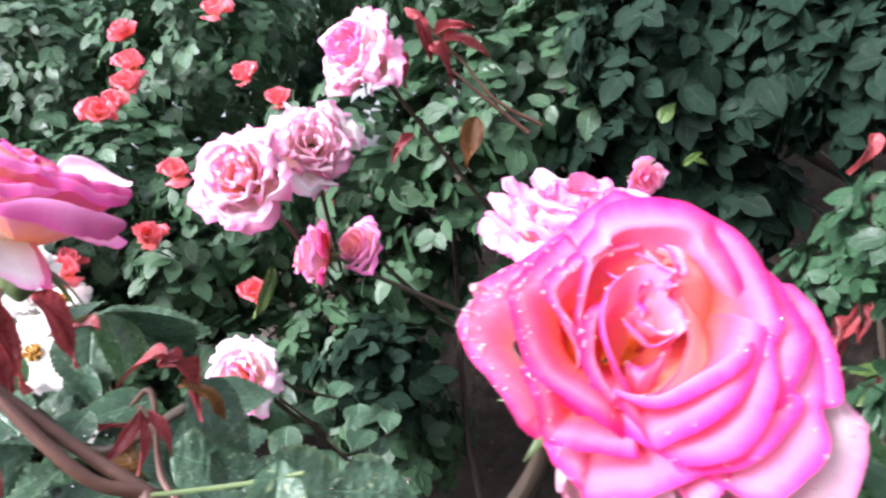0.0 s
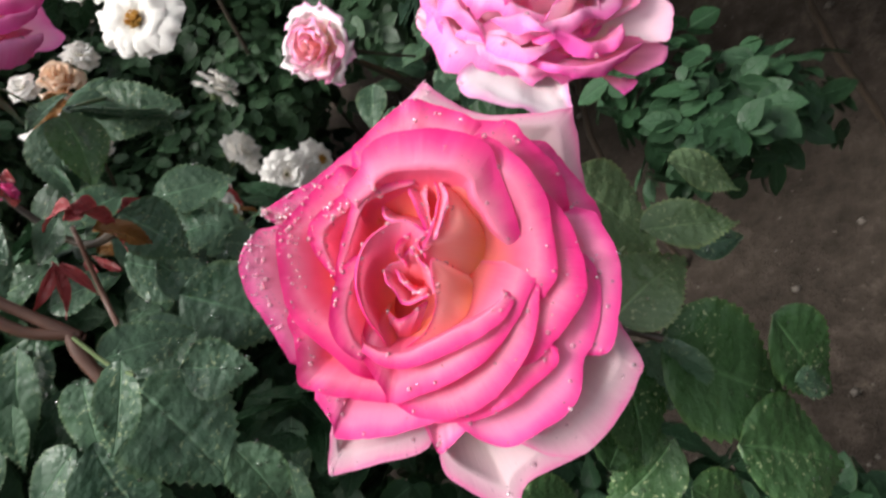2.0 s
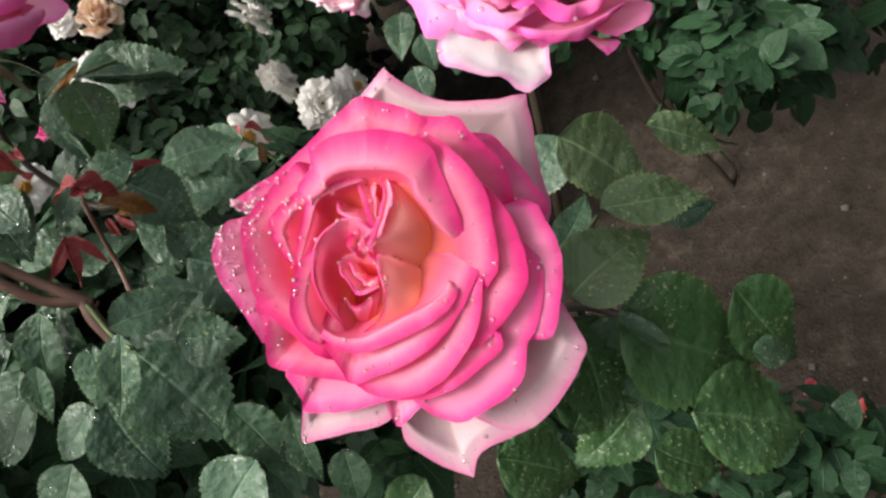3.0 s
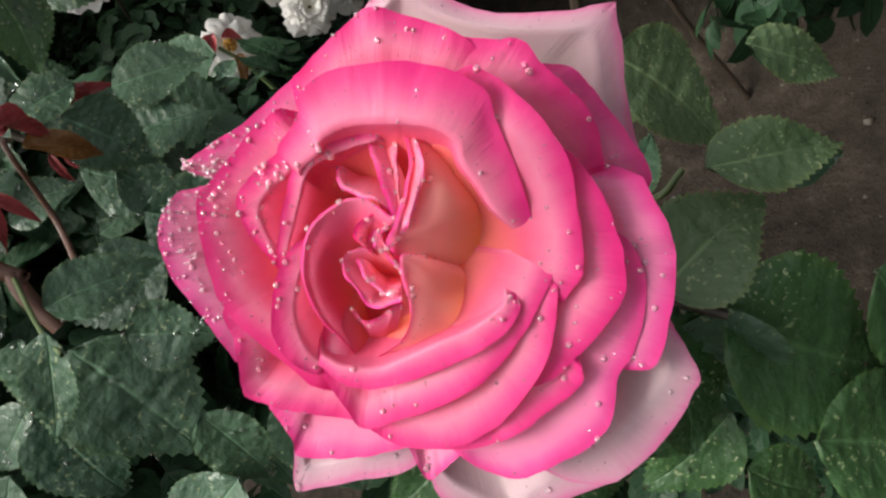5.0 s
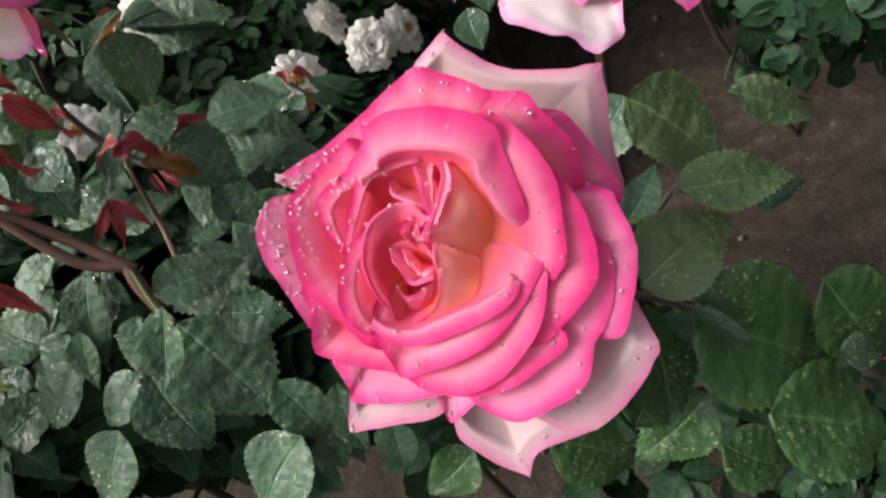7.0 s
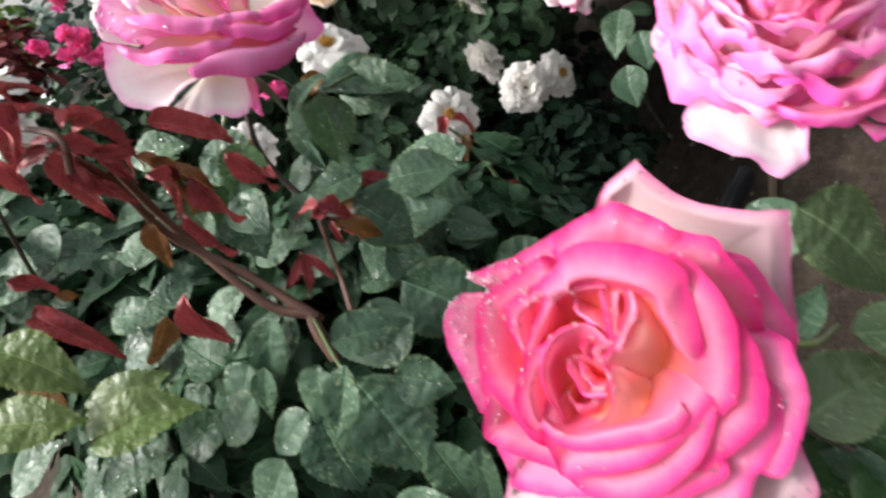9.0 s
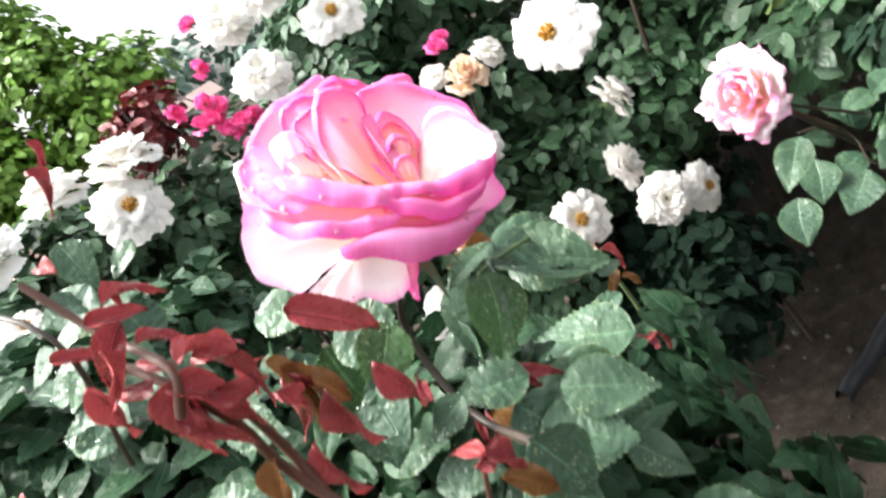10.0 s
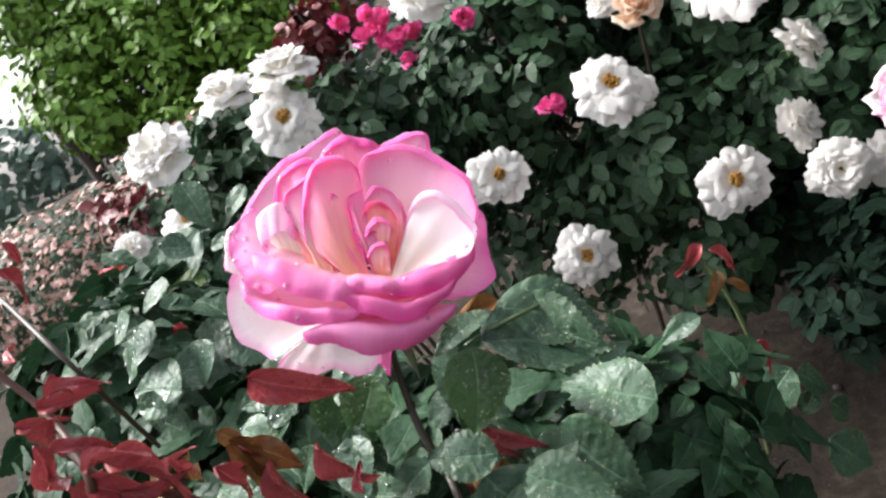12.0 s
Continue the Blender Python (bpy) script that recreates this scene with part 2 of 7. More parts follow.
PEACH_PINK = leaf_material("pale_pink_blossom", (0.6, 0.3, 0.26), (0.8, 0.55, 0.48), 0.6, 0.0, True, 0.2)


def plain(name, dark, light, rough, scale=80.0, metal=0.0, bump_d=0.0006):
    m, nt, b = material(name)
    geo = nt.nodes.new("ShaderNodeNewGeometry")
    n = noise_tex(nt, scale, 5.0, geo.outputs["Position"])
    nt.links.new(mix_rgb(nt, n, dark, light), b.inputs["Base Color"])
    b.inputs["Roughness"].default_value, b.inputs["Metallic"].default_value = rough, metal
    bump(nt, b, n, 0.5, bump_d)
    return m


STEM_GREEN = plain("green_stem", (0.05, 0.08, 0.03), (0.1, 0.14, 0.05), 0.4, 120)
STEM_DARK = plain("dark_stem", (0.025, 0.016, 0.012), (0.06, 0.045, 0.03), 0.5, 120)
STEM_RED = plain("red_stem", (0.06, 0.026, 0.017), (0.14, 0.065, 0.042), 0.5, 150)
BARK = plain("bark", (0.02, 0.014, 0.01), (0.06, 0.045, 0.035), 0.85, 60, 0.0, 0.004)
STAMEN = plain("stamen", (0.45, 0.2, 0.03), (0.62, 0.36, 0.06), 0.7, 400)
PLASTIC = plain("black_plastic_edging", (0.012, 0.013, 0.016), (0.03, 0.032, 0.038), 0.28, 20)
STONE = plain("pebble", (0.03, 0.025, 0.02), (0.14, 0.12, 0.1), 0.8, 90, 0.0, 0.001)
ROOF = plain("weathered_wood", (0.14, 0.1, 0.09), (0.28, 0.21, 0.19), 0.8, 6, 0.0, 0.01)
WALL_GREY = plain("pale_wall", (0.55, 0.57, 0.6), (0.68, 0.7, 0.72), 0.8, 2)

SOIL, nt, b = material("garden_soil")
geo = nt.nodes.new("ShaderNodeNewGeometry")
n1, n2, n3 = (noise_tex(nt, s, 6.0, geo.outputs["Position"], 0.65) for s in (2.2, 28.0, 160.0))
tone = maths(nt, "ADD", maths(nt, "MULTIPLY", n1, 0.5), maths(nt, "MULTIPLY", n2, 0.5))
nt.links.new(ramp(nt, [(0.3, (0.014, 0.011, 0.0085)), (0.52, (0.043, 0.034, 0.027)), (0.7, (0.11, 0.088, 0.07))], tone), b.inputs["Base Color"])
b.inputs["Roughness"].default_value, b.inputs["Specular IOR Level"].default_value = 0.95, 0.1
bump(nt, b, maths(nt, "ADD", maths(nt, "MULTIPLY", n2, 1.0), maths(nt, "MULTIPLY", n3, 0.5)), 1.0, 0.012)

WATER, nt, b = material("rain_drop")
b.inputs["Roughness"].default_value, b.inputs["IOR"].default_value = 0.02, 1.25
b.inputs["Base Color"].default_value = (1.0, 0.97, 0.98, 1)
b.inputs["Transmission Weight"].default_value, b.inputs["Specular IOR Level"].default_value = 1.0, 0.9

BEAD, nt, b = material("rain_bead_on_petal")
b.inputs["Roughness"].default_value, b.inputs["IOR"].default_value = 0.02, 1.3
b.inputs["Base Color"].default_value = (1.0, 0.86, 0.9, 1)
b.inputs["Transmission Weight"].default_value, b.inputs["Specular IOR Level"].default_value = 0.8, 1.0

# ---- tools ----
def mesh_object(name, verts, faces, mat, uvs=None, smooth=True):
    me = bpy.data.meshes.new(name)
    me.from_pydata([tuple(p) for p in verts], [], faces)
    if uvs is not None:
        layer = me.uv_layers.new(name="UVMap")
        idx = np.empty(len(me.loops), dtype=np.int32)
        me.loops.foreach_get("vertex_index", idx)
        layer.data.foreach_set("uv", np.asarray(uvs, dtype=np.float32)[idx].ravel())
    if smooth:
        me.polygons.foreach_set("use_smooth", [True] * len(me.polygons))
    me.materials.append(mat)
    me.update()
    return me


def part(name, me, parent, label=""):
    ob = new(name, me)
    ob.parent = parent
    return tagged(ob, label)


def axes(origin, z, y_hint=(0, 0, 1)):
    """A pose with its z axis along z and its y axis near y_hint."""
    z = Vector(z).normalized()
    x = Vector(y_hint).cross(z)
    if x.length < 1e-3:
        x = Vector((1, 0, 0)).cross(z)
    x.normalize()
    y = z.cross(x)
    m = Matrix((x, y, z)).transposed().to_4x4()
    m.translation = origin
    return m


def grid_faces(nu, nv):
    return [(i * nv + j, i * nv + j + 1, (i + 1) * nv + j + 1, (i + 1) * nv + j) for i in range(nu - 1) for j in range(nv - 1)]


def smooth_path(points, steps=6):
    p = [Vector(q) for q in points]
    p = [2 * p[0] - p[1]] + p + [2 * p[-1] - p[-2]]
    out = []
    for i in range(1, len(p) - 2):
        for k in range(steps):
            t = k / steps
            a, b_, c, d = p[i - 1], p[i], p[i + 1], p[i + 2]
            out.append(0.5 * (2 * b_ + (c - a) * t + (2 * a - 5 * b_ + 4 * c - d) * t * t + (3 * b_ - a - 3 * c + d) * t ** 3))
    return out + [p[-2]]


def tube(name, points, r0, r1, mat, sides=8, steps=6, knobbly=0.0):
    pts = smooth_path(points, steps)
    verts, uvs, n = [], [], len(pts)
    for i, p in enumerate(pts):
        d = (pts[min(i + 1, n - 1)] - pts[max(i - 1, 0)]).normalized()
        x = d.orthogonal().normalized() if i == 0 else (x - d * x.dot(d)).normalized()
        y = d.cross(x)
        r = r0 + (r1 - r0) * i / (n - 1)
        r *= 1 + knobbly * noise.noise(p * 90)
        for k in range(sides + 1):
            a = 2 * math.pi * k / sides
            verts.append(p + r * (math.cos(a) * x + math.sin(a) * y))
            uvs.append((k / sides, i / n))
    faces = grid_faces(n, sides + 1)
    return mesh_object(name, verts, faces, mat, uvs)


# ---- petals ----
def cup_petal(name, a0, a1, r0, rm, r1, z, roll, mat, depth=0.034, tip=0.0, tip_at=0.5, claw=0.004, wave=0.0008, nu=18, nv=14, side_drop=0.006, seed=0, flare=0.2, tilt=0.0, ripple=0.3):
    """A cupped petal round the z axis from angle a0 to a1 (degrees). Rim radius r0, rm, r1 at its start, middle and end, rim height z, and a rim that rolls outwards by roll."""
    verts, uvs = [], []
    for i in range(nu):
        u = i / (nu - 1)
        a = radians(a0 + (a1 - a0) * u)
        r = r0 * (1 - u) * (1 - 2 * u) + rm * 4 * u * (1 - u) + r1 * u * (2 * u - 1)
        side = max(0.0, math.sin(math.pi * u)) ** 0.35
        peak = math.exp(-(abs(u - tip_at) / 0.1) ** 1.3)
        r += tip * peak
        rl = roll * (0.08 + 0.92 * max(0.0, math.sin(math.pi * u)) ** 0.7)
        zr = z - (1 - side) * side_drop + tilt * (u - 0.5)
        r *= 1 + ripple * (0.018 * math.sin(u * 9 + seed * 2.7) + 0.01 * math.sin(u * 21 + seed))
        for j in range(nv):
            v = j / (nv - 1)
            if v < 0.6:
                t = v / 0.6
                q0, q1, q2 = (claw, z - depth), ((r - rl) * 0.96, z - depth * 0.7), (r - rl, zr)
                rr = q0[0] * (1 - t) ** 2 + 2 * q1[0] * t * (1 - t) + q2[0] * t * t
                zz = q0[1] * (1 - t) ** 2 + 2 * q1[1] * t * (1 - t) + q2[1] * t * t
            else:
                t = (v - 0.6) / 0.4
                rr = r - rl * (1 - t)
                zz = zr + rl * (0.16 * math.sin(math.pi * t ** 0.7) - flare * t ** 1.6)
            w = wave * v * v
            p = Vector((rr * math.cos(a), rr * math.sin(a), zz))
            q = p * 95 + Vector((seed * 7.3, seed * 3.1, 0))
            p += w * noise.noise_vector(q) * 2.2 + w * 0.9 * noise.noise_vector(q * 3) + w * 0.35 * noise.noise_vector(q * 8)
            verts.append(p)
            uvs.append((u, v))
    return mesh_object(name, verts, grid_faces(nu, nv), mat, uvs)


def spline(points, u):
    """A point on a smooth curve through the points, u from 0 to 1."""
    p = [Vector(q) for q in points]
    p = [2 * p[0] - p[1]] + p + [2 * p[-1] - p[-2]]
    x = min(max(u, 0.0), 0.99999) * (len(p) - 3)
    i = int(x)
    t = x - i
    a, b_, c, d = p[i:i + 4]
    return 0.5 * (2 * b_ + (c - a) * t + (2 * a - 5 * b_ + 4 * c - d) * t * t + (3 * b_ - a - 3 * c + d) * t ** 3)


def loft_petal(thing, mat, rim, foot, belly, lip, nu=26, nv=20, ruffle=1.0):
    """A free petal in millimetres: it rises from its foot to its rim, swells by belly half-way and turns over by lip."""
    seed = len(thing.children)
    belly, lip = (Vector(x) if isinstance(x, tuple) else Vector((0, 0, x)) for x in (belly, lip))
    fold = 0.74 if lip.length > 0 else 1.0
    verts, uvs = [], []
    for i in range(nu):
        u = i / (nu - 1)
        r, f = spline(rim, u), spline(foot, u)
        mid = (r * 0.6 + f * 0.4) + belly * (0.3 + 0.7 * math.sin(math.pi * u))
        side = max(0.0, math.sin(math.pi * u)) ** 0.5
        for j in range(nv):
            v = j / (nv - 1)
            if v <= fold:
                t = v / fold
                p = f * (1 - t) ** 2 + mid * 2 * t * (1 - t) + r * t * t
            else:
                t = (v - fold) / (1 - fold)
                rise = (r - mid).normalized() * lip.length * 0.3
                p = r + rise * math.sin(math.pi * t) * side + lip * t ** 1.4 * (0.25 + 0.75 * side)
            q = p * 0.09 + Vector((seed * 7.3, seed * 3.1, 0))
            p = p + ruffle * v * v * (0.9 * noise.noise_vector(q) + 0.45 * noise.noise_vector(q * 3.1))
            flute = noise.noise(Vector((u * 5.5 + seed * 1.7, v * 1.4, seed))) + 0.4 * noise.noise(Vector((u * 15 + seed, v * 2.5, 3.3)))
            p = p + ruffle * (0.3 + v) * 0.75 * flute * Vector((-0.4, -0.5, 0.75))
            verts.append(p * 0.001)
            uvs.append((u, v))
    return part("petal", mesh_object("petal", verts, grid_faces(nu, nv), mat, uvs), thing)


def bowl_petal(thing, mat, edge, lip, nu=44, nv=22, claw=0.22):
    """A petal of an open bloom, in millimetres, that reaches the given edge. Those round the heart rise from the middle and fold
    over by lip; those further out are thin sheets that slope out from under the petals within. With no lip it is a plain guard petal."""
    seed = len(thing.children)
    inner = lip >= 1 and sum(math.hypot(e[0], e[1]) for e in edge) / len(edge) < 31
    verts, uvs = [], []
    for i in range(nu):
        u = i / (nu - 1)
        w = 1.2 * u - 0.1
        beyond = max(0.0, -w, w - 1)
        e = spline(edge, w)
        if beyond:
            e = e + (spline(edge, 0.03) - spline(edge, 0.0) if w < 0 else spline(edge, 0.97) - spline(edge, 1.0)) * (-beyond / 0.03)
            e = Vector((e.x * (1 - 1.5 * beyond), e.y * (1 - 1.5 * beyond), e.z))
        out = Vector((e.x, e.y, 0)).normalized()
        side = max(0.0, math.sin(math.pi * u)) ** (0.9 if inner else 0.5)
        l = lip * (0.12 + 0.88 * side)
        dive = Vector((0, 0, 70 * beyond + 2.0 * (1 - side)))
        fold = e - out * l - dive + Vector((0, 0, 0.03 * l))
        if lip < 1:
            soft = (spline(edge, w - 0.1) + spline(edge, w - 0.05) + e + spline(edge, w + 0.05) + spline(edge, w + 0.1)) / 5
            fold = Vector((soft.x * 0.9, soft.y * 0.9, soft.z)) - dive
        e = e - dive
        foot = Vector((e.x * claw, e.y * claw, e.z - 18 * (claw > 0.1) - 12 * (claw <= 0.1)))
        mid = foot * 0.3 + fold * 0.7 + out * 4 + Vector((0, 0, -5))
        reach = min(1.3 * lip + 9, 0.6 * math.hypot(e.x, e.y))
        root = e - out * reach - Vector((0, 0, 7))
        crest = e - out * (0.5 * reach) + Vector((0, 0, 0.02 * reach - 1.6))
        crease = noise.noise(Vector((u * 4.5, seed * 2.3, 0.5))) + 0.45 * noise.noise(Vector((u * 13, seed * 1.7, 4.5)))
        for j in range(nv):
            v = j / (nv - 1)
            if lip >= 1 and not inner:
                v = v ** 0.8
                p = root * (1 - v) ** 2 + crest * 2 * v * (1 - v) + e * v * v
                p = p + Vector((0, 0, 0.9 * crease * v))
            elif v < 0.66:
                t = v / 0.66
                p = foot * (1 - t) ** 2 + mid * 2 * t * (1 - t) + fold * t * t
            else:
                t = (v - 0.66) / 0.34
                p = fold.lerp(e, t) + Vector((0, 0, l * (0.04 * math.sin(math.pi * t) + 0.1 * t ** 4)))
            q = p * 0.07 + Vector((seed * 7.3, seed * 3.1, 0))
            p = p + v * v * (0.6 * noise.noise_vector(q) + 0.4 * noise.noise_vector(q * 3.3) + 0.16 * noise.noise_vector(q * 9))
            verts.append(p * 0.001)
            uvs.append((u, v))
    return part("petal", mesh_object("petal", verts, grid_faces(nu, nv), mat, uvs), thing)


def open_bloom(name, rings, mat, seed, ruffle=1.0):
    """A flat open bloom of unit radius: rings of (petals, reach, height, lift) from the outside in."""
    rnd = random.Random(seed)
    thing = new(name)
    for k, (count, reach, height, lift) in enumerate(rings):
        for i in range(count):
            a0 = 2 * math.pi * (i + rnd.uniform(-0.18, 0.18)) / count + 0.7 * k
            half = 1.6 * math.pi / count * rnd.uniform(0.9, 1.15)
            r, up, z0, notch = reach * rnd.uniform(0.86, 1.08), lift + rnd.uniform(-0.12, 0.12), height, rnd.uniform(0.02, 0.14)
            verts, uvs, nu, nv = [], [], 17, 9
            tag = rnd.uniform(0, 40)
            for iu in range(nu):
                s = 2 * iu / (nu - 1) - 1
                frill = 0.1 * noise.noise(Vector((s * 2.4, tag, 1))) + 0.06 * noise.noise(Vector((s * 6.5, tag, 2)))
                for jv in range(nv):
                    v = jv / (nv - 1)
                    a = a0 + s * half * v ** 0.3 * (1 - 0.25 * v ** 4)
                    rr = r * (0.1 + 0.9 * v) * (1 - 0.2 * v * v * s ** 4 - notch * v * v * math.exp(-(s * 4) ** 2) + frill * v ** 3)
                    z = z0 + up * v - (0.25 + 0.25 * up) * v ** 3 + 0.05 * (1 - s * s) * v
                    z += ruffle * v * v * (0.06 * noise.noise(Vector((s * 2.2, tag, v))) + 0.025 * noise.noise(Vector((s * 7, tag + 9, v))))
                    p = Vector((rr * math.cos(a), rr * math.sin(a), z))
                    q = p * 2.6 + Vector((seed + i * 3.7, k * 5.1, 0))
                    p += ruffle * v * (0.08 * noise.noise_vector(q) + 0.04 * noise.noise_vector(q * 2.7))
                    verts.append(p)
                    uvs.append((iu / (nu - 1), 0.2 + 0.8 * v))
            part("petal", mesh_object("petal", verts, grid_faces(nu, nv), mat, uvs), thing)
    calyx(thing, 1.0, -0.2, STEM_GREEN)
    return thing


def calyx(thing, r, z, mat):
    """Green hip and five sepals under the bloom."""
    verts, n = [], 10
    prof = [(0.02, -0.42), (0.10, -0.36), (0.15, -0.22), (0.13, -0.08), (0.05, 0.0)]
    for q, h in prof:
        verts += [Vector((q * r * 1.1 * math.cos(2 * math.pi * k / n), q * r * 1.1 * math.sin(2 * math.pi * k / n), z + h * r)) for k in range(n + 1)]
    part("hip", mesh_object("hip", verts, grid_faces(len(prof), n + 1), mat), thing)
    for k in range(5):
        a = 2 * math.pi * k / 5 + 0.3
        vs = []
        for i in range(6):
            t = i / 5
            w = 0.1 * r * (1 - t) ** 0.7
            rr, zz = r * (0.08 + 0.5 * t), z - 0.1 * r - r * 0.35 * t * t
            for s in (-1, 0, 1):
                vs.append(Vector((rr * math.cos(a) - s * w * math.sin(a), rr * math.sin(a) + s * w * math.cos(a), zz - abs(s) * 0.02 * r)))
        part("sepal", mesh_object("sepal", vs, grid_faces(6, 3), mat), thing)


def spiral_bloom(name, m, radius, petals, mats, seed, openness=0.5, ruffle=1.0, twist=137.5, cut=None, height=0.45, centre=0.16):
    """A double bloom: petals in a spiral, upright in the heart and rolled back outside. mats: heart, middle, outside."""
    rnd = random.Random(seed)
    thing = new(name)
    thing.matrix_world = m
    for i in range(petals):
        s = i / (petals - 1)
        a = twist * i + rnd.uniform(-14, 14)
        r = radius * (centre + (1 - centre) * s ** 0.85) * rnd.uniform(0.84, 1.1)
        z = radius * height * (1 - s ** 1.4) * rnd.uniform(0.7, 1.25) - openness * radius * 0.35 * s ** 2
        span = rnd.uniform(105, 150) * (1 - 0.35 * s)
        roll = r * (0.1 + 0.2 * s * openness) * rnd.uniform(0.7, 1.4)
        mat = mats[0] if s < 0.35 else mats[1] if s < 0.8 else mats[2]
        k = 0.9 + 0.15 * rnd.random()
        me = cup_petal("petal", a - span / 2, a + span / 2, r * k, r * 1.03, r * rnd.uniform(0.85, 1.0), z, roll, mat, depth=z + radius * (0.5 + 0.12 * openness), tip=rnd.choice((0, 0.08, 0.16, 0.22)) * radius * s,
                       tip_at=rnd.uniform(0.3, 0.7), claw=radius * 0.05, wave=radius * 0.034 * ruffle, nu=13, nv=11, side_drop=radius * 0.16, seed=seed + i, flare=rnd.uniform(0.1, 0.9), ripple=ruffle)
        part("petal", me, thing)
    calyx(thing, radius, -radius * 0.42, STEM_GREEN)
    return thing


# ---- leaves ----
def leaf_mesh(name, mat, width=0.36, fold=0.10, droop=0.16, seed=0, teeth=17, wavy=0.03, twist=0.0, cols=9, bite=1.0):
    """One serrated leaflet, a unit long along y, face towards z, quilted between its side veins."""
    rnd = random.Random(seed)
    verts, uvs, n = [], [], teeth * 2 + 1
    lean, full = rnd.uniform(-0.05, 0.05), rnd.uniform(0.66, 0.8)
    for i in range(n):
        t = i / (n - 1)
        w = width * 1.06 * max(0.0, math.sin(math.pi * t ** full)) ** 0.8 * (1 - 0.3 * t ** 3)
        saw = (0.013 if i % 2 else -0.008) * (1 if 0 < i < n - 1 else 0) * rnd.uniform(0.5, 1.4) * bite
        bend = -droop * t * t + rnd.uniform(-0.003, 0.003)
        for c in range(cols):
            s = c / (cols - 1) * 2 - 1
            x = s * (w + (saw if abs(s) > 0.9 else 0)) + lean * math.sin(math.pi * t)
            z = bend + fold * abs(s) * w * 1.6 - 0.25 * fold * (abs(s) ** 3) * w * 2 + wavy * math.sin(7 * t + 2.2 * s + seed) * abs(s)
            z += 0.02 * math.sin(t * 50 - abs(s) * 15) * abs(s) ** 0.6 * (1 - abs(s) ** 3) + 0.012 * noise.noise(Vector((4 * s, 7 * t, seed)))
            c_, s_ = math.cos(twist * t * t), math.sin(twist * t * t)
            verts.append(Vector((x * c_ - (z - bend) * s_, t + (0.02 if abs(s) > 0.9 and i % 2 else 0), bend + x * s_ + (z - bend) * c_)))
            uvs.append((0.5 + 0.5 * s, t))
    return mesh_object(name, verts, grid_faces(n, cols), mat, uvs)


def leaf_pose(base, tip, face):
    """Poses a leaflet with its stalk end at base and its point at tip, its upper side towards face."""
    base, tip = Vector(base), Vector(tip)
    y = tip - base
    size = y.length
    y.normalize()
    z = Vector(face)
    z = (z - y * z.dot(y)).normalized()
    x = y.cross(z)
    m = Matrix((x, y, z)).transposed().to_4x4() @ Matrix.Diagonal((size, size, size, 1))
    m.translation = base
    return m


LOW_S = np.array([0.0, 0.12, 0.36, 0.62, 0.84, 1.0])
LOW_W = np.array([0.0, 0.21, 0.33, 0.3, 0.16, 0.0])


def low_leaf():
    """A small leaflet of few faces for masses of foliage."""
    v = [(0, s, 0.02 - 0.16 * s * s) for s in LOW_S]
    uv = [(0.5, s) for s in LOW_S]
    for sgn in (-1, 1):
        for s, w in zip(LOW_S[1:5], LOW_W[1:5]):
            v.append((sgn * w, s, 0.07 - 0.18 * s * s))
            uv.append((0.5 + 0.5 * sgn, s))
    f = []
    for o, flip in ((6, True), (10, False)):
        for q in ((0, 1, o), (1, 2, o + 1, o), (2, 3, o + 2, o + 1), (3, 4, o + 3, o + 2), (4, 5, o + 3)):
            f.append(q if not flip else q[::-1])
    return np.array(v), np.array(uv), f


LOW_V, LOW_UV, LOW_F = low_leaf()


def template(me):
    uv = np.zeros((len(me.vertices), 2))
    for loop, data in zip(me.loops, me.uv_layers[0].data):
        uv[loop.vertex_index] = data.uv
    return np.array([v.co[:] for v in me.vertices]), uv, [tuple(f.vertices) for f in me.polygons]


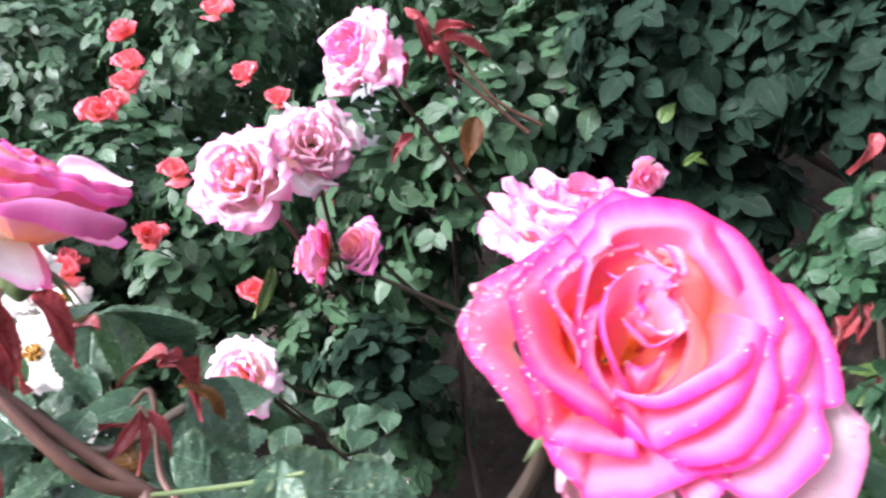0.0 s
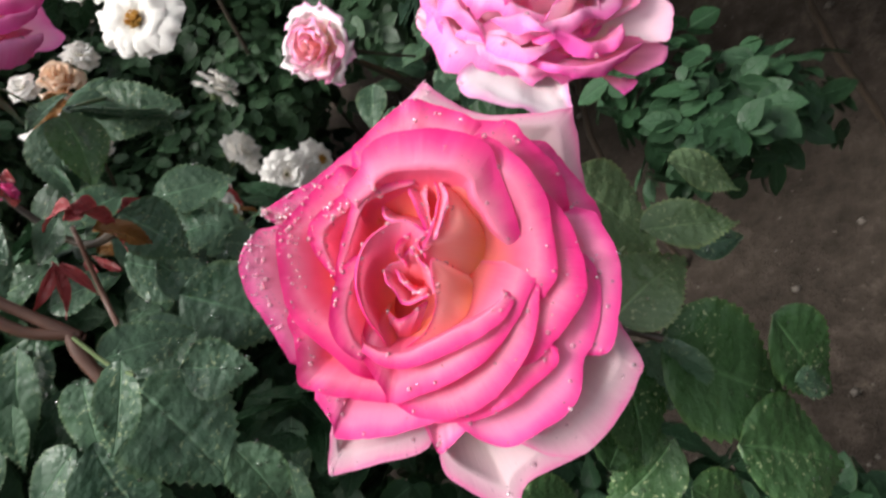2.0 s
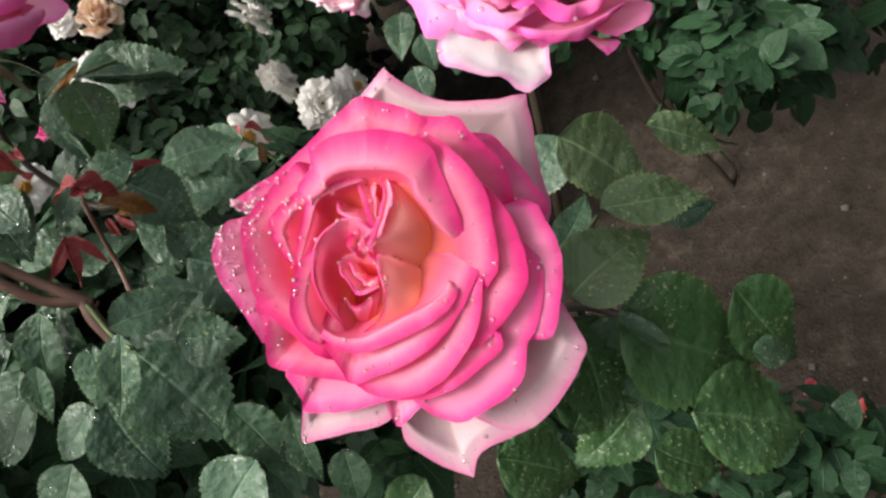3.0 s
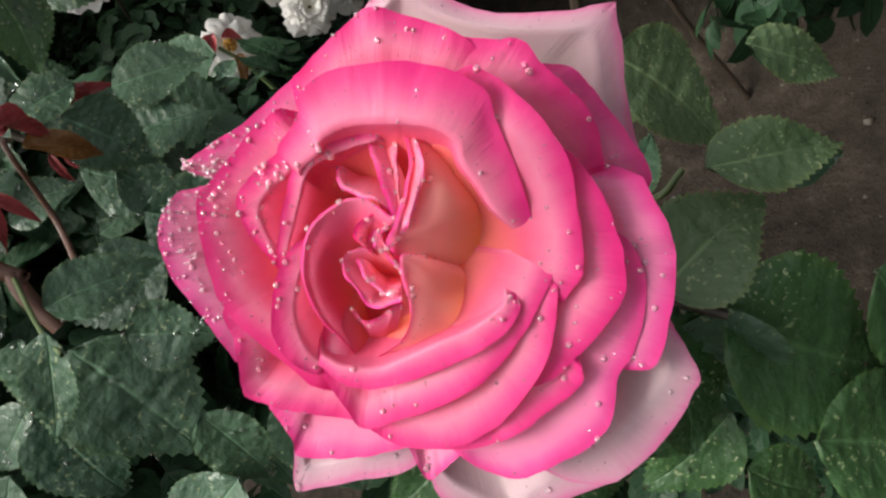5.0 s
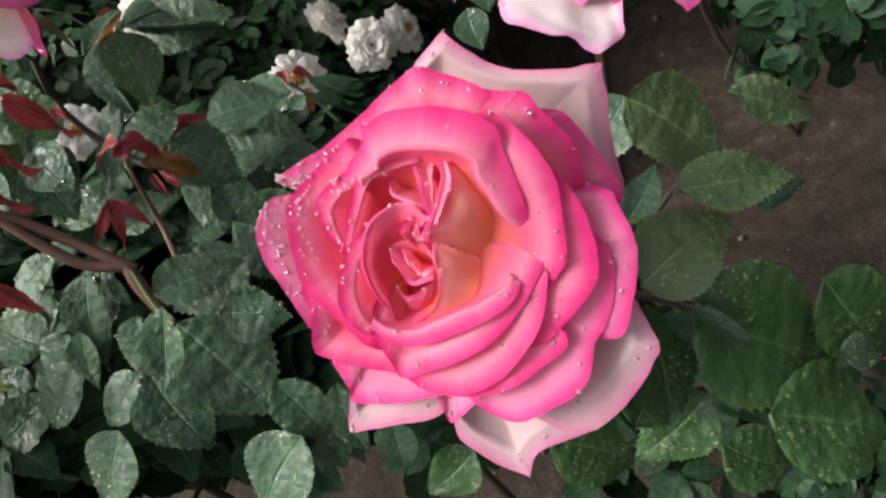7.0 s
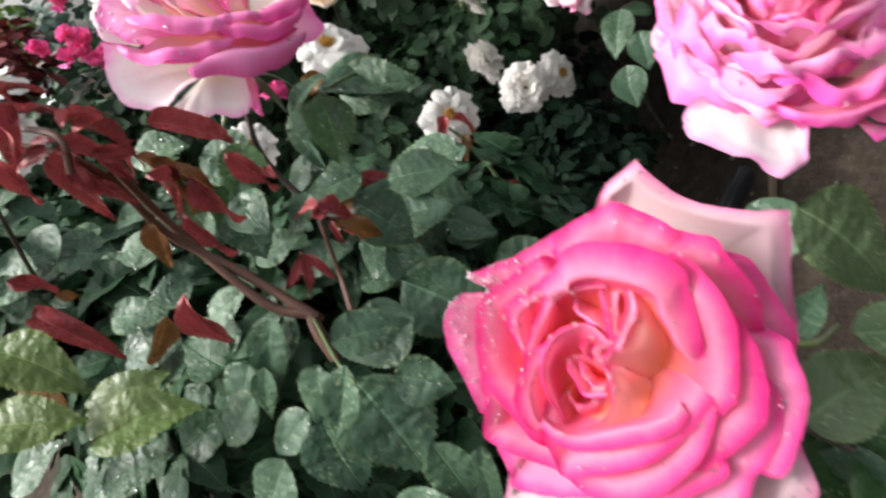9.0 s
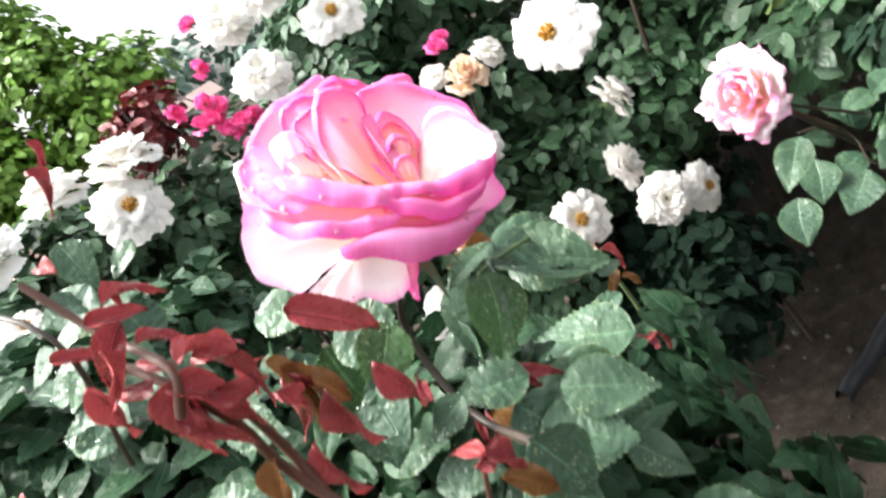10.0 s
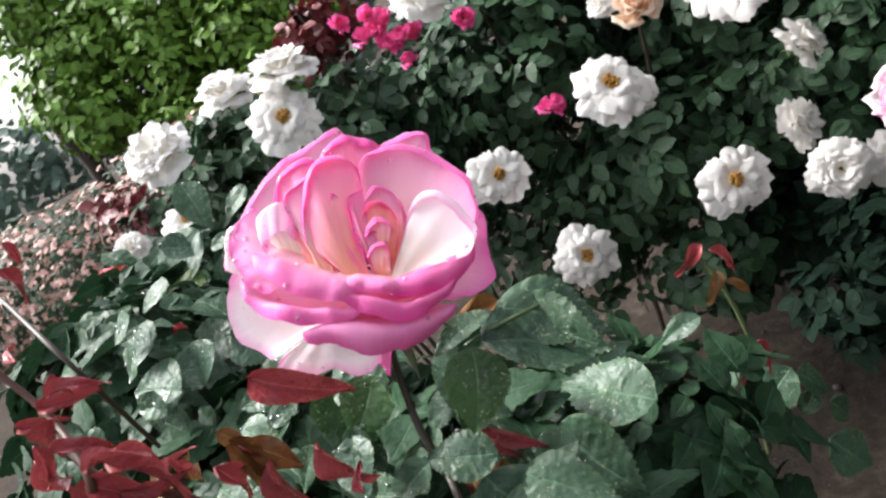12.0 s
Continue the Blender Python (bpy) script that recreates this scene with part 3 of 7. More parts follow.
def leaf_mass(name, blobs, count, size, mat, seed, compound=5, upward=0.6, inner=0.55, spread=0.25, shape=None):
    """Foliage: compound leaves set in the outer shells of several rounded volumes (centre, radius)."""
    rg = np.random.default_rng(seed)
    leaf_v, leaf_uv, leaf_f = shape or (LOW_V, LOW_UV, LOW_F)
    vol = np.array([r * r for c, r in blobs])
    pick = rg.choice(len(blobs), count, p=vol / vol.sum())
    cen = np.array([c for c, r in blobs])[pick]
    rad = np.array([(r, r, 0.85 * r) for c, r in blobs])[pick]
    d = rg.normal(size=(count, 3))
    d /= np.linalg.norm(d, axis=1, keepdims=True)
    pos = cen + d * rad * (inner + (1.05 - inner) * rg.random((count, 1)) ** 0.5)
    nor = d + np.array([0, 0, upward]) + spread * 2.2 * rg.normal(size=(count, 3)) * 0.5
    nor /= np.linalg.norm(nor, axis=1, keepdims=True)
    fwd = rg.normal(size=(count, 3)) + np.array([0, 0, -0.5])
    fwd -= nor * (fwd * nor).sum(1, keepdims=True)
    fwd /= np.linalg.norm(fwd, axis=1, keepdims=True)
    right = np.cross(fwd, nor)
    verts, uvs, faces = [], [], []
    base = 0
    lay = [(0.0, 1.0, 0.0)] if compound == 1 else [(0.9, 1.0, 0.0), (0.75, 0.85, 1.0), (0.75, 0.85, -1.0), (0.2, 0.7, 1.15), (0.2, 0.7, -1.15)][:compound]
    for along, big, turn in lay:
        sz = size * big * (0.7 + 0.6 * rg.random((count, 1)))
        ang = turn + 0.25 * rg.normal(size=(count, 1))
        y = fwd * np.cos(ang) + right * np.sin(ang)
        z = nor + 0.35 * rg.normal(size=(count, 3))
        z -= y * (z * y).sum(1, keepdims=True)
        z /= np.linalg.norm(z, axis=1, keepdims=True)
        x = np.cross(y, z)
        o = pos + fwd * size * along
        v = o[:, None] + sz[:, None] * (leaf_v[None, :, :1] * x[:, None] + leaf_v[None, :, 1:2] * y[:, None] + leaf_v[None, :, 2:] * z[:, None])
        verts.append(v.reshape(-1, 3))
        uvs.append(np.tile(leaf_uv, (count, 1)))
        k = len(leaf_v)
        for i in range(count):
            b_ = base + i * k
            faces += [tuple(b_ + q for q in f) for f in leaf_f]
        base += count * k
    return mesh_object(name, np.concatenate(verts), faces, mat, np.concatenate(uvs))

# ---- ground: garden soil that rises in a low bank and reaches the horizon ----
def ground_z(x, y):
    t = min(max((x - 0.75) / 1.7, 0.0), 1.0)
    z = 0.75 * t * t * (3 - 2 * t)
    near = math.exp(-(x * x + y * y) / 30.0)
    p = Vector((x, y, 0.0))
    return z + near * (0.03 * noise.noise(p * 1.7) + 0.016 * noise.noise(p * 7) + 0.010 * noise.noise(p * 22))


def make_ground():
    n = 170
    k = [math.sinh(8.2 * (2 * i / (n - 1) - 1)) / math.sinh(8.2) * 2600 for i in range(n)]
    verts = [Vector((x + 0.7, y + 0.7, ground_z(x + 0.7, y + 0.7))) for x in k for y in k]
    tagged(new("ground", mesh_object("ground", verts, grid_faces(n, n), SOIL)), "dark damp garden soil with small stones", "ground", kind="structure")


make_ground()


def bush(name, label, blobs, count, size, mat, seed, canes=True, **kw):
    """A mass of rose foliage with a few canes that rise from the soil."""
    x, y = sum(c[0] for c, r in blobs) / len(blobs), sum(c[1] for c, r in blobs) / len(blobs)
    thing = new(name)
    thing.location = (x, y, ground_z(x, y))
    to = Matrix.Translation((-x, -y, -ground_z(x, y)))
    me = leaf_mass("foliage", blobs, count, size, mat, seed, **kw)
    me.transform(to)
    tagged(part("foliage", me, thing), kind="stuff")
    rnd = random.Random(seed)
    for c, r in blobs[::7] if canes else blobs[:1]:
        gx, gy = c[0] + rnd.uniform(-0.05, 0.05) + 0.15 * (x - c[0]), c[1] + rnd.uniform(0.0, 0.1) + 0.15 * (y - c[1])
        me = tube("cane", [(gx, gy, ground_z(gx, gy) - 0.03), (gx + rnd.uniform(-0.06, 0.06), gy + rnd.uniform(-0.02, 0.08), c[2] * 0.45), c, (c[0], c[1], c[2] + r * 0.6)], 0.007, 0.003, STEM_DARK, 6, 4)
        me.transform(to)
        part("cane", me, thing)
    return tagged(thing, label, "rose bush" if "rose" in name else "hedge")


bush("rose_bush", "dark green rose bush that bears white roses", [((0.308, 1.454, 0.918), 0.20), ((0.480, 1.419, 0.627), 0.20), ((0.717, 1.380, 0.626), 0.20), ((0.252, 1.478, 0.533), 0.20), ((0.478, 1.346, 0.399), 0.15), ((0.085, 1.615, 0.965), 0.20), ((-0.075, 1.505, 0.936), 0.16), ((-0.211, 1.446, 1.028), 0.13), ((-0.360, 1.355, 0.972), 0.12), ((0.630, 1.505, 1.091), 0.20), ((0.407, 1.506, 1.080), 0.15), ((0.952, 1.333, 0.758), 0.20), ((0.525, 1.373, 0.643), 0.17), ((-0.105, 1.503, 0.996), 0.10), ((-0.270, 1.495, 1.016), 0.10), ((1.176, 1.301, 0.766), 0.22), ((0.678, 1.422, 0.841), 0.15), ((0.886, 1.251, 0.706), 0.15), ((0.640, 1.360, 0.675), 0.12), ((0.113, 1.601, 0.762), 0.20), ((0.788, 1.302, 0.649), 0.16), ((-0.230, 1.381, 0.889), 0.14), ((-0.064, 1.255, 0.806), 0.13),
     ((0.45, 1.75, 0.9), 0.25), ((0.72, 1.75, 0.8), 0.25), ((1.0, 1.75, 0.75), 0.25), ((1.25, 1.65, 0.75), 0.25), ((0.9, 1.75, 1.2), 0.25), ((0.6, 1.8, 1.25), 0.25), ((1.1, 1.9, 0.42), 0.25), ((0.8, 1.95, 0.4), 0.25), ((0.5, 1.85, 0.5), 0.25), ((0.15, 1.85, 0.8), 0.25)], 7600, 0.039, FOLIAGE, 11, inner=0.4)
bush("rose_bush", "dense green rose bush that bears pink and coral roses", [((1.377, 1.455, 1.537), 0.30), ((1.393, 1.021, 1.454), 0.25), ((1.135, 1.223, 1.184), 0.22), ((1.084, 0.968, 0.972), 0.20), ((1.009, 1.292, 1.012), 0.20), ((0.977, 0.517, 1.062), 0.16), ((0.993, 0.317, 1.030), 0.15), ((0.957, 0.433, 0.858), 0.13), ((0.967, 0.670, 0.734), 0.15), ((0.929, 0.900, 0.758), 0.15), ((0.922, 0.662, 0.579), 0.12), ((1.098, 0.179, 1.045), 0.14), ((1.116, 0.085, 0.805), 0.10), ((1.162, 0.211, 1.039), 0.15), ((1.058, 1.345, 0.987), 0.20), ((0.895, 1.259, 0.660), 0.16), ((0.973, 0.583, 0.875), 0.12), ((1.797, 1.832, 1.905), 0.40), ((1.972, 1.093, 1.739), 0.40), ((1.942, 0.429, 1.418), 0.35), ((1.963, -0.059, 1.218), 0.30),
     ((1.2, 0.0, 1.25), 0.2), ((1.3, 0.3, 1.35), 0.22), ((1.15, -0.25, 1.15), 0.18), ((1.45, -0.1, 1.3), 0.22), ((1.6, 0.2, 1.4), 0.25), ((0.93, 0.98, 0.98), 0.13), ((1.0, 0.85, 1.05), 0.15), ((0.87, 1.12, 1.15), 0.15)], 6600, 0.043, FOLIAGE, 12, inner=0.45)
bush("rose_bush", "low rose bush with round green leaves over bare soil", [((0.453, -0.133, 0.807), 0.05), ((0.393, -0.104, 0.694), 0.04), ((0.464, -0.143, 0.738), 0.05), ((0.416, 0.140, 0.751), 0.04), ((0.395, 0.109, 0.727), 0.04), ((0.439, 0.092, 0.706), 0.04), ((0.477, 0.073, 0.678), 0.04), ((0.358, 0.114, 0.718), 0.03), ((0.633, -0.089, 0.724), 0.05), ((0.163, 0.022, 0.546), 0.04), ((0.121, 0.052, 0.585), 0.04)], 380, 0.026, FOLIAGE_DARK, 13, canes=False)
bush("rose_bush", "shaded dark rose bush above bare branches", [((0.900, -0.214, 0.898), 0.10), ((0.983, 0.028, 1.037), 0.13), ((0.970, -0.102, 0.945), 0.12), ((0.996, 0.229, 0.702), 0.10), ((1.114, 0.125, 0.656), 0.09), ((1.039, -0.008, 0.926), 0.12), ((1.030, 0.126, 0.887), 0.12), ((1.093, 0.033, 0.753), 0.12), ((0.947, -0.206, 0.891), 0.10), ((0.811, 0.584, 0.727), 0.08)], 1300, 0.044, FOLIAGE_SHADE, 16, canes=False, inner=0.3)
# Near-black leaves extend the bush and fill gaps that hold only shade.
bush("rose_bush", "low rose leaves, near-black for the shade under white roses", [((0.654, 1.300, 0.449), 0.11), ((0.704, 1.285, 0.385), 0.11), ((0.763, 1.261, 0.421), 0.11), ((0.640, 1.290, 0.349), 0.09), ((0.850, 1.270, 0.460), 0.12), ((0.730, 1.240, 0.340), 0.08), ((0.702, 1.086, 0.387), 0.10), ((0.651, 1.020, 0.337), 0.09), ((0.554, 1.001, 0.366), 0.08), ((0.740, 1.057, 0.345), 0.09)], 640, 0.04, FOLIAGE_SHADE, 19, canes=False, inner=0.3)
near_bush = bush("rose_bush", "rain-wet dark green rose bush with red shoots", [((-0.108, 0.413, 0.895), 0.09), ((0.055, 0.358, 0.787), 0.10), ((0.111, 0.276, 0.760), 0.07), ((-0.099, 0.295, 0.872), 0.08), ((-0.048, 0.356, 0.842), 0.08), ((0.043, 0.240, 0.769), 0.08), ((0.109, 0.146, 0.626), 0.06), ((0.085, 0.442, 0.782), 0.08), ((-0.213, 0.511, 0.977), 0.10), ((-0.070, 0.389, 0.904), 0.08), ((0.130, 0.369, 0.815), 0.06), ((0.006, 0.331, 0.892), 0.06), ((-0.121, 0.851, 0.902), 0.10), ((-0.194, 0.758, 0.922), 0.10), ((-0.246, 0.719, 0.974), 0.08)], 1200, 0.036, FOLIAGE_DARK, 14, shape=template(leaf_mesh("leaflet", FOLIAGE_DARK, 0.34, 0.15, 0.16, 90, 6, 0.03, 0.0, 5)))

bush("rose_bush", "maroon-leaved young rose shoots among white roses", [((-0.009, 1.482, 1.157), 0.05), ((0.036, 1.534, 1.170), 0.05), ((-0.425, 1.324, 1.029), 0.04), ((-0.008, 1.529, 1.131), 0.06), ((-0.491, 1.369, 1.060), 0.04), ((-0.012, 1.484, 1.155), 0.05)], 150, 0.03, FOLIAGE_RED, 15)


bush("conifer_hedge", "dark green clipped evergreen hedge behind the beds", [((2.429, 2.432, 2.117), 0.50), ((2.596, 2.001, 2.027), 0.50), ((2.784, 1.533, 1.971), 0.50), ((2.737, 1.040, 1.735), 0.50), ((2.889, 0.630, 1.599), 0.50), ((2.933, 0.212, 1.449), 0.50), ((2.955, -0.166, 1.269), 0.50), ((2.958, -0.504, 1.063), 0.45), ((2.295, 2.666, 1.864), 0.45), ((2.457, 2.229, 1.720), 0.45), ((2.663, 1.678, 1.550), 0.40)], 2000, 0.08, FOLIAGE_EVERGREEN, 17, canes=False)

# Not a known part of the garden; added to block low sky light.
bush("conifer_hedge", "unseen evergreen hedge added behind the camera to block low sky light", [((-3.6 + 0.8 * i, -2.6 - 0.1 * (i % 2), 0.5 + 0.85 * k), 0.65) for i in range(10) for k in range(2)], 3000, 0.11, FOLIAGE_EVERGREEN, 18, canes=False)

# ---- far: tree, rose hedge, woods ----
def make_tree():
    blobs = [((-7.442, 21.547, 3.758), 1.3), ((-7.806, 22.159, 5.618), 1.3), ((-7.763, 21.250, 2.945), 1.3), ((-2.991, 21.250, 2.082), 1.3), ((-5.020, 21.175, 2.230), 1.3), ((-7.125, 21.054, 2.255), 1.3), ((-5.225, 21.541, 3.339), 1.3), ((-5.380, 20.657, 0.777), 1.3), ((-6.690, 21.619, 3.832), 1.3), ((-2.654, 20.867, 0.899), 1.3), ((-7.421, 22.053, 5.236), 1.3), ((-4.309, 20.630, 0.505), 1.3), ((0.075, 21.838, 3.019), 1.3), ((-1.025, 22.590, 4.735), 1.3), ((-1.389, 23.040, 6.009), 1.3), ((-3.248, 22.598, 2.905), 1.3), ((-1.941, 21.961, 1.767), 1.3), ((0.771, 21.603, 2.776), 1.3), ((-2.626, 22.945, 4.641), 1.3), ((-4.810, 22.736, 2.084), 1.3), ((-3.460, 22.183, 1.273), 1.3), ((-4.173, 22.400, 5.606), 1.3), ((-5.799, 22.120, 4.135), 1.3), ((-3.360, 21.913, 4.111), 1.3), ((-0.952, 21.617, 3.761), 1.3), ((-2.785, 21.340, 2.238), 1.3), ((-0.476, 21.164, 2.288), 1.3)]
    cx, cy = blobs[0][0][0] - 1.5, blobs[0][0][1] + 1.0
    tree = new("tree")
    tree.location = (cx, cy, 0)
    to = Matrix.Translation((-cx, -cy, 0))
    me = leaf_mass("crown", blobs, 8500, 0.26, FOLIAGE_TREE, 21, compound=3, inner=0.2)
    me.transform(to)
    tagged(part("crown", me, tree), kind="stuff")
    me = tube("trunk", [(cx, cy, -0.2), (cx + 0.1, cy, 1.2), (cx - 0.1, cy, 2.2), (cx, cy, 3.0)], 0.3, 0.12, BARK, 10)
    me.transform(to)
    part("trunk", me, tree)
    for c, r in blobs:
        me = tube("limb", [(cx, cy, 1.2), ((cx + c[0]) / 2, (cy + c[1]) / 2, 0.4 * c[2] + 0.9), c], 0.09, 0.02, BARK, 6, 4)
        me.transform(to)
        part("limb", me, tree)
    tagged(tree, "broad leafy tree with bright spring-green crown", "tree")


make_tree()


def make_far_hedge():
    """A bank of pale pink shrub roses beyond the beds."""
    blobs = [((-4.6 + 0.42 * i, 6.6 + 0.1 * (i % 3), 0.45 + 0.1 * (i % 2)), 0.62) for i in range(9)]
    hedge = new("rose_hedge")
    hedge.location = (-3.0, 6.6, 0)
    to = Matrix.Translation((3.0, -6.6, 0))
    for nm, cnt, size, mat, inner in (("foliage", 2600, 0.05, FOLIAGE, 0.6), ("blossom", 1500, 0.05, PEACH_PINK, 0.93)):
        me = leaf_mass(nm, blobs, cnt, size, mat, 31 + cnt, compound=5 if nm == "foliage" else 4, inner=inner)
        me.transform(to)
        tagged(part(nm, me, hedge), kind="stuff")
    tagged(hedge, "large rose hedge covered in small pale pink blossom", "rose hedge")


make_far_hedge()


def make_woods():
    rnd = random.Random(5)
    blobs = [((-75 + 6.5 * i, 75 + rnd.uniform(-4, 4), rnd.uniform(2.0, 4.0)), rnd.uniform(4.5, 6.0)) for i in range(19)]
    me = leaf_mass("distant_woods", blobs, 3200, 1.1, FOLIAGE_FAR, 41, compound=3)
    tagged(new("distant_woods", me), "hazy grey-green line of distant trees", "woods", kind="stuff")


make_woods()


def make_shed():
    shed = new("garden_shed")
    shed.matrix_world = pose(2.6, 33, 0.3, 0, 0, 12)
    def box(name, x0, x1, y0, y1, z0, z1, mat):
        v = [Vector((x, y, z)) for x in (x0, x1) for y in (y0, y1) for z in (z0, z1)]
        f = [(0, 1, 3, 2), (4, 6, 7, 5), (0, 4, 5, 1), (2, 3, 7, 6), (0, 2, 6, 4), (1, 5, 7, 3)]
        return part(name, mesh_object(name, v, f, mat, smooth=False), shed)
    box("wall", -1.0, 1.2, -0.6, 0.6, -0.1, 1.0, WALL_GREY)
    v = [Vector((x, y, z)) for x in (-1.2, 1.4) for y, z in ((-0.85, 0.95), (0, 1.5), (0.85, 0.95), (0.85, 1.0), (0, 1.56), (-0.85, 1.0))]
    f = [tuple(range(6)), tuple(range(11, 5, -1))] + [(i, (i + 1) % 6, 6 + (i + 1) % 6, 6 + i) for i in range(6)]
    part("roof", mesh_object("roof", v, f, ROOF, smooth=False), shed)
    tagged(shed, "small pale shed with a weathered pitched roof", "shed")


make_shed()


def make_edging():
    """A black plastic edging strip half sunk in the soil."""
    path = smooth_path([(0.76, 0.98, 0), (0.80, 0.985, 0), (0.88, 0.985, 0), (0.99, 0.99, 0)], 6)
    verts, prof = [], [(-0.014, -0.03), (-0.014, 0.03), (-0.006, 0.036), (0.012, 0.034), (0.03, -0.02)]
    for i, p in enumerate(path):
        d = (path[min(i + 1, len(path) - 1)] - path[max(i - 1, 0)]).normalized()
        nrm = Vector((-d.y, d.x, 0))
        verts += [p + nrm * q + Vector((0, 0, ground_z(p.x, p.y) + h)) for q, h in prof]
    tagged(new("garden_edging", mesh_object("garden_edging", verts, grid_faces(len(path), len(prof)), PLASTIC)), "black plastic edging strip sunk in the soil", "garden edging", kind="structure")


make_edging()


def make_pebbles():
    """Small stones and crumbs of earth on the soil."""
    rnd = random.Random(8)
    verts, faces = [], []
    base = [(1, 0, 0), (-1, 0, 0), (0, 1, 0), (0, -1, 0), (0, 0, 1), (0, 0, -1)]
    tri = [(0, 2, 4), (2, 1, 4), (1, 3, 4), (3, 0, 4), (2, 0, 5), (1, 2, 5), (3, 1, 5), (0, 3, 5)]
    for k in range(1700):
        x, y = rnd.uniform(0.1, 2.3), rnd.uniform(-0.8, 1.6)
        s = 0.002 + 0.010 * rnd.random() ** 5
        turn = Euler((rnd.uniform(0, 6), rnd.uniform(0, 6), rnd.uniform(0, 6))).to_matrix()
        o, c = len(verts), Vector((x, y, ground_z(x, y) + s * 0.3))
        verts += [c + turn @ (Vector(b_) * s * rnd.uniform(0.6, 1.2)) for b_ in base]
        faces += [tuple(o + i for i in f) for f in tri]
    tagged(new("pebbles", mesh_object("pebbles", verts, faces, STONE)), "small stones and crumbs scattered on the soil", "pebbles", kind="stuff")


make_pebbles()

# ---- the large rose ----
def big_rose():
    """An open pink rose, its rims hot pink, its heart salmon and orange."""
    rose = new("rose")
    rose.matrix_world = axes(ROSE_A, (-0.441, -0.718, 0.539), (0.755, 0.028, 0.655))
    calyx(rose, 0.034, -0.044, STEM_GREEN)
    me = tube("stem", [(0, 0, -0.06), (0.003, -0.012, -0.10), (-0.015, -0.04, -0.2), (-0.02, -0.09, -0.34)], 0.0032, 0.005, STEM_DARK, 8)
    part("stem", me, rose)
    return tagged(rose, "large wide-open pink rose wet with rain drops, orange at heart", "rose")


ROSE_A = (0.007, 0.017, 0.938)
rose_a = big_rose()
# heart
loft_petal(rose_a, HEART, [(5.1, 24.8, 11), (7.9, 17.6, 18), (7.5, 11.8, 20), (5.5, 5.7, 22), (3.8, 2.3, 22), (3.9, -2.7, 15)], [(11.5, 20.5, 6), (17.5, 13.0, 8), (22.5, 7.5, 9), (23.6, 1.5, 8), (22.5, -6.5, 6)], (1.4, 1.0, 9.4), (-2.7, -0.1, 2.4))
loft_petal(rose_a, HEART, [(21.2, -7.1, 3), (12.1, -2.5, 14), (5.4, -0.6, 20), (5.3, -6.1, 19), (6.6, -12.6, 16), (4.0, -19.0, 10), (-2.5, -23.8, 5)], [(22.5, -8.5, 5), (22.0, -13.0, 4), (18.5, -19.0, 2), (9.6, -26.0, -2)], (0.3, 1.2, 6.2), (-0.8, 0.5, 0.9))
loft_petal(rose_a, EDGE, [(-0.2, 24.6, 7), (1.0, 18.5, 13), (2.5, 12.7, 17), (4.7, 5.4, 22)], [(4.8, 24.7, -4), (5.6, 16.3, 1), (5.2, 10.0, 6), (4.8, 4.3, 16)], (0.2, 0.2, 3.1), (-2.6, -0.1, 1.4))
loft_petal(rose_a, EDGE, [(5.4, 24.8, 13), (8.5, 16.7, 21), (7.9, 11.5, 23), (5.8, 6.0, 25), (4.2, 4.0, 24)], [(2.7, 24.5, 10), (5.5, 16.6, 17), (5.2, 11.3, 20), (4.6, 5.8, 23)], (0.1, 0.1, 2.0), 0)
loft_petal(rose_a, EDGE, [(3.0, 24.5, 11), (3.2, 18.6, 15), (3.9, 12.7, 18), (5.0, 6.3, 23)], [(-1.3, 24.3, 6), (0.0, 18.5, 10), (1.9, 12.6, 15), (4.3, 6.0, 21)], (0.1, 0.1, 2.0), 0)
loft_petal(rose_a, EDGE, [(-8.5, 15.2, 9), (-6.4, 11.5, 11), (-1.0, 9.4, 16), (3.0, 7.5, 20), (4.9, 5.2, 22)], [(-4.1, 16.2, -5), (-0.6, 15.1, -1), (2.4, 12.1, 6), (4.6, 7.6, 16)], (0.1, 0.1, 1.0), (-0.6, -0.9, -0.3))
loft_petal(rose_a, PINK, [(3.4, 6.3, 22), (-0.5, 8.4, 21), (-5.6, 8.9, 19), (-11.1, 5.6, 16), (-14.3, -0.0, 14), (-14.7, -7.7, 11), (-12.1, -15.3, 8), (-6.8, -23.2, 5)], [(0.2, 2.3, 14), (-2.9, -3.3, 5), (-4.9, -12.6, -2), (-3.2, -23.3, -2)], (-1.0, -0.8, -5.3), (-1.0, 0.1, -1.2))
loft_petal(rose_a, EDGE, [(3.7, 5.9, 22), (-0.7, 6.5, 18), (-4.6, 4.0, 16), (-5.4, 1.2, 14), (-2.3, -1.0, 14)], [(1.3, 2.1, 13), (-0.4, 0.4, 8), (-2.0, -3.0, 7)], (-0.3, -0.2, -2.1), 0)
loft_petal(rose_a, EDGE, [(-2.4, -0.1, 13), (-6.9, -1.5, 11), (-7.4, -4.8, 11), (-4.8, -8.0, 12), (-1.9, -11.4, 12), (4.0, -9.4, 16)], [(-0.4, -2.8, 9), (-1.8, -5.4, 6), (0.2, -8.2, 6), (3.6, -7.6, 9)], (-0.3, -0.4, -2.1), (-0.5, -0.6, -0.2))
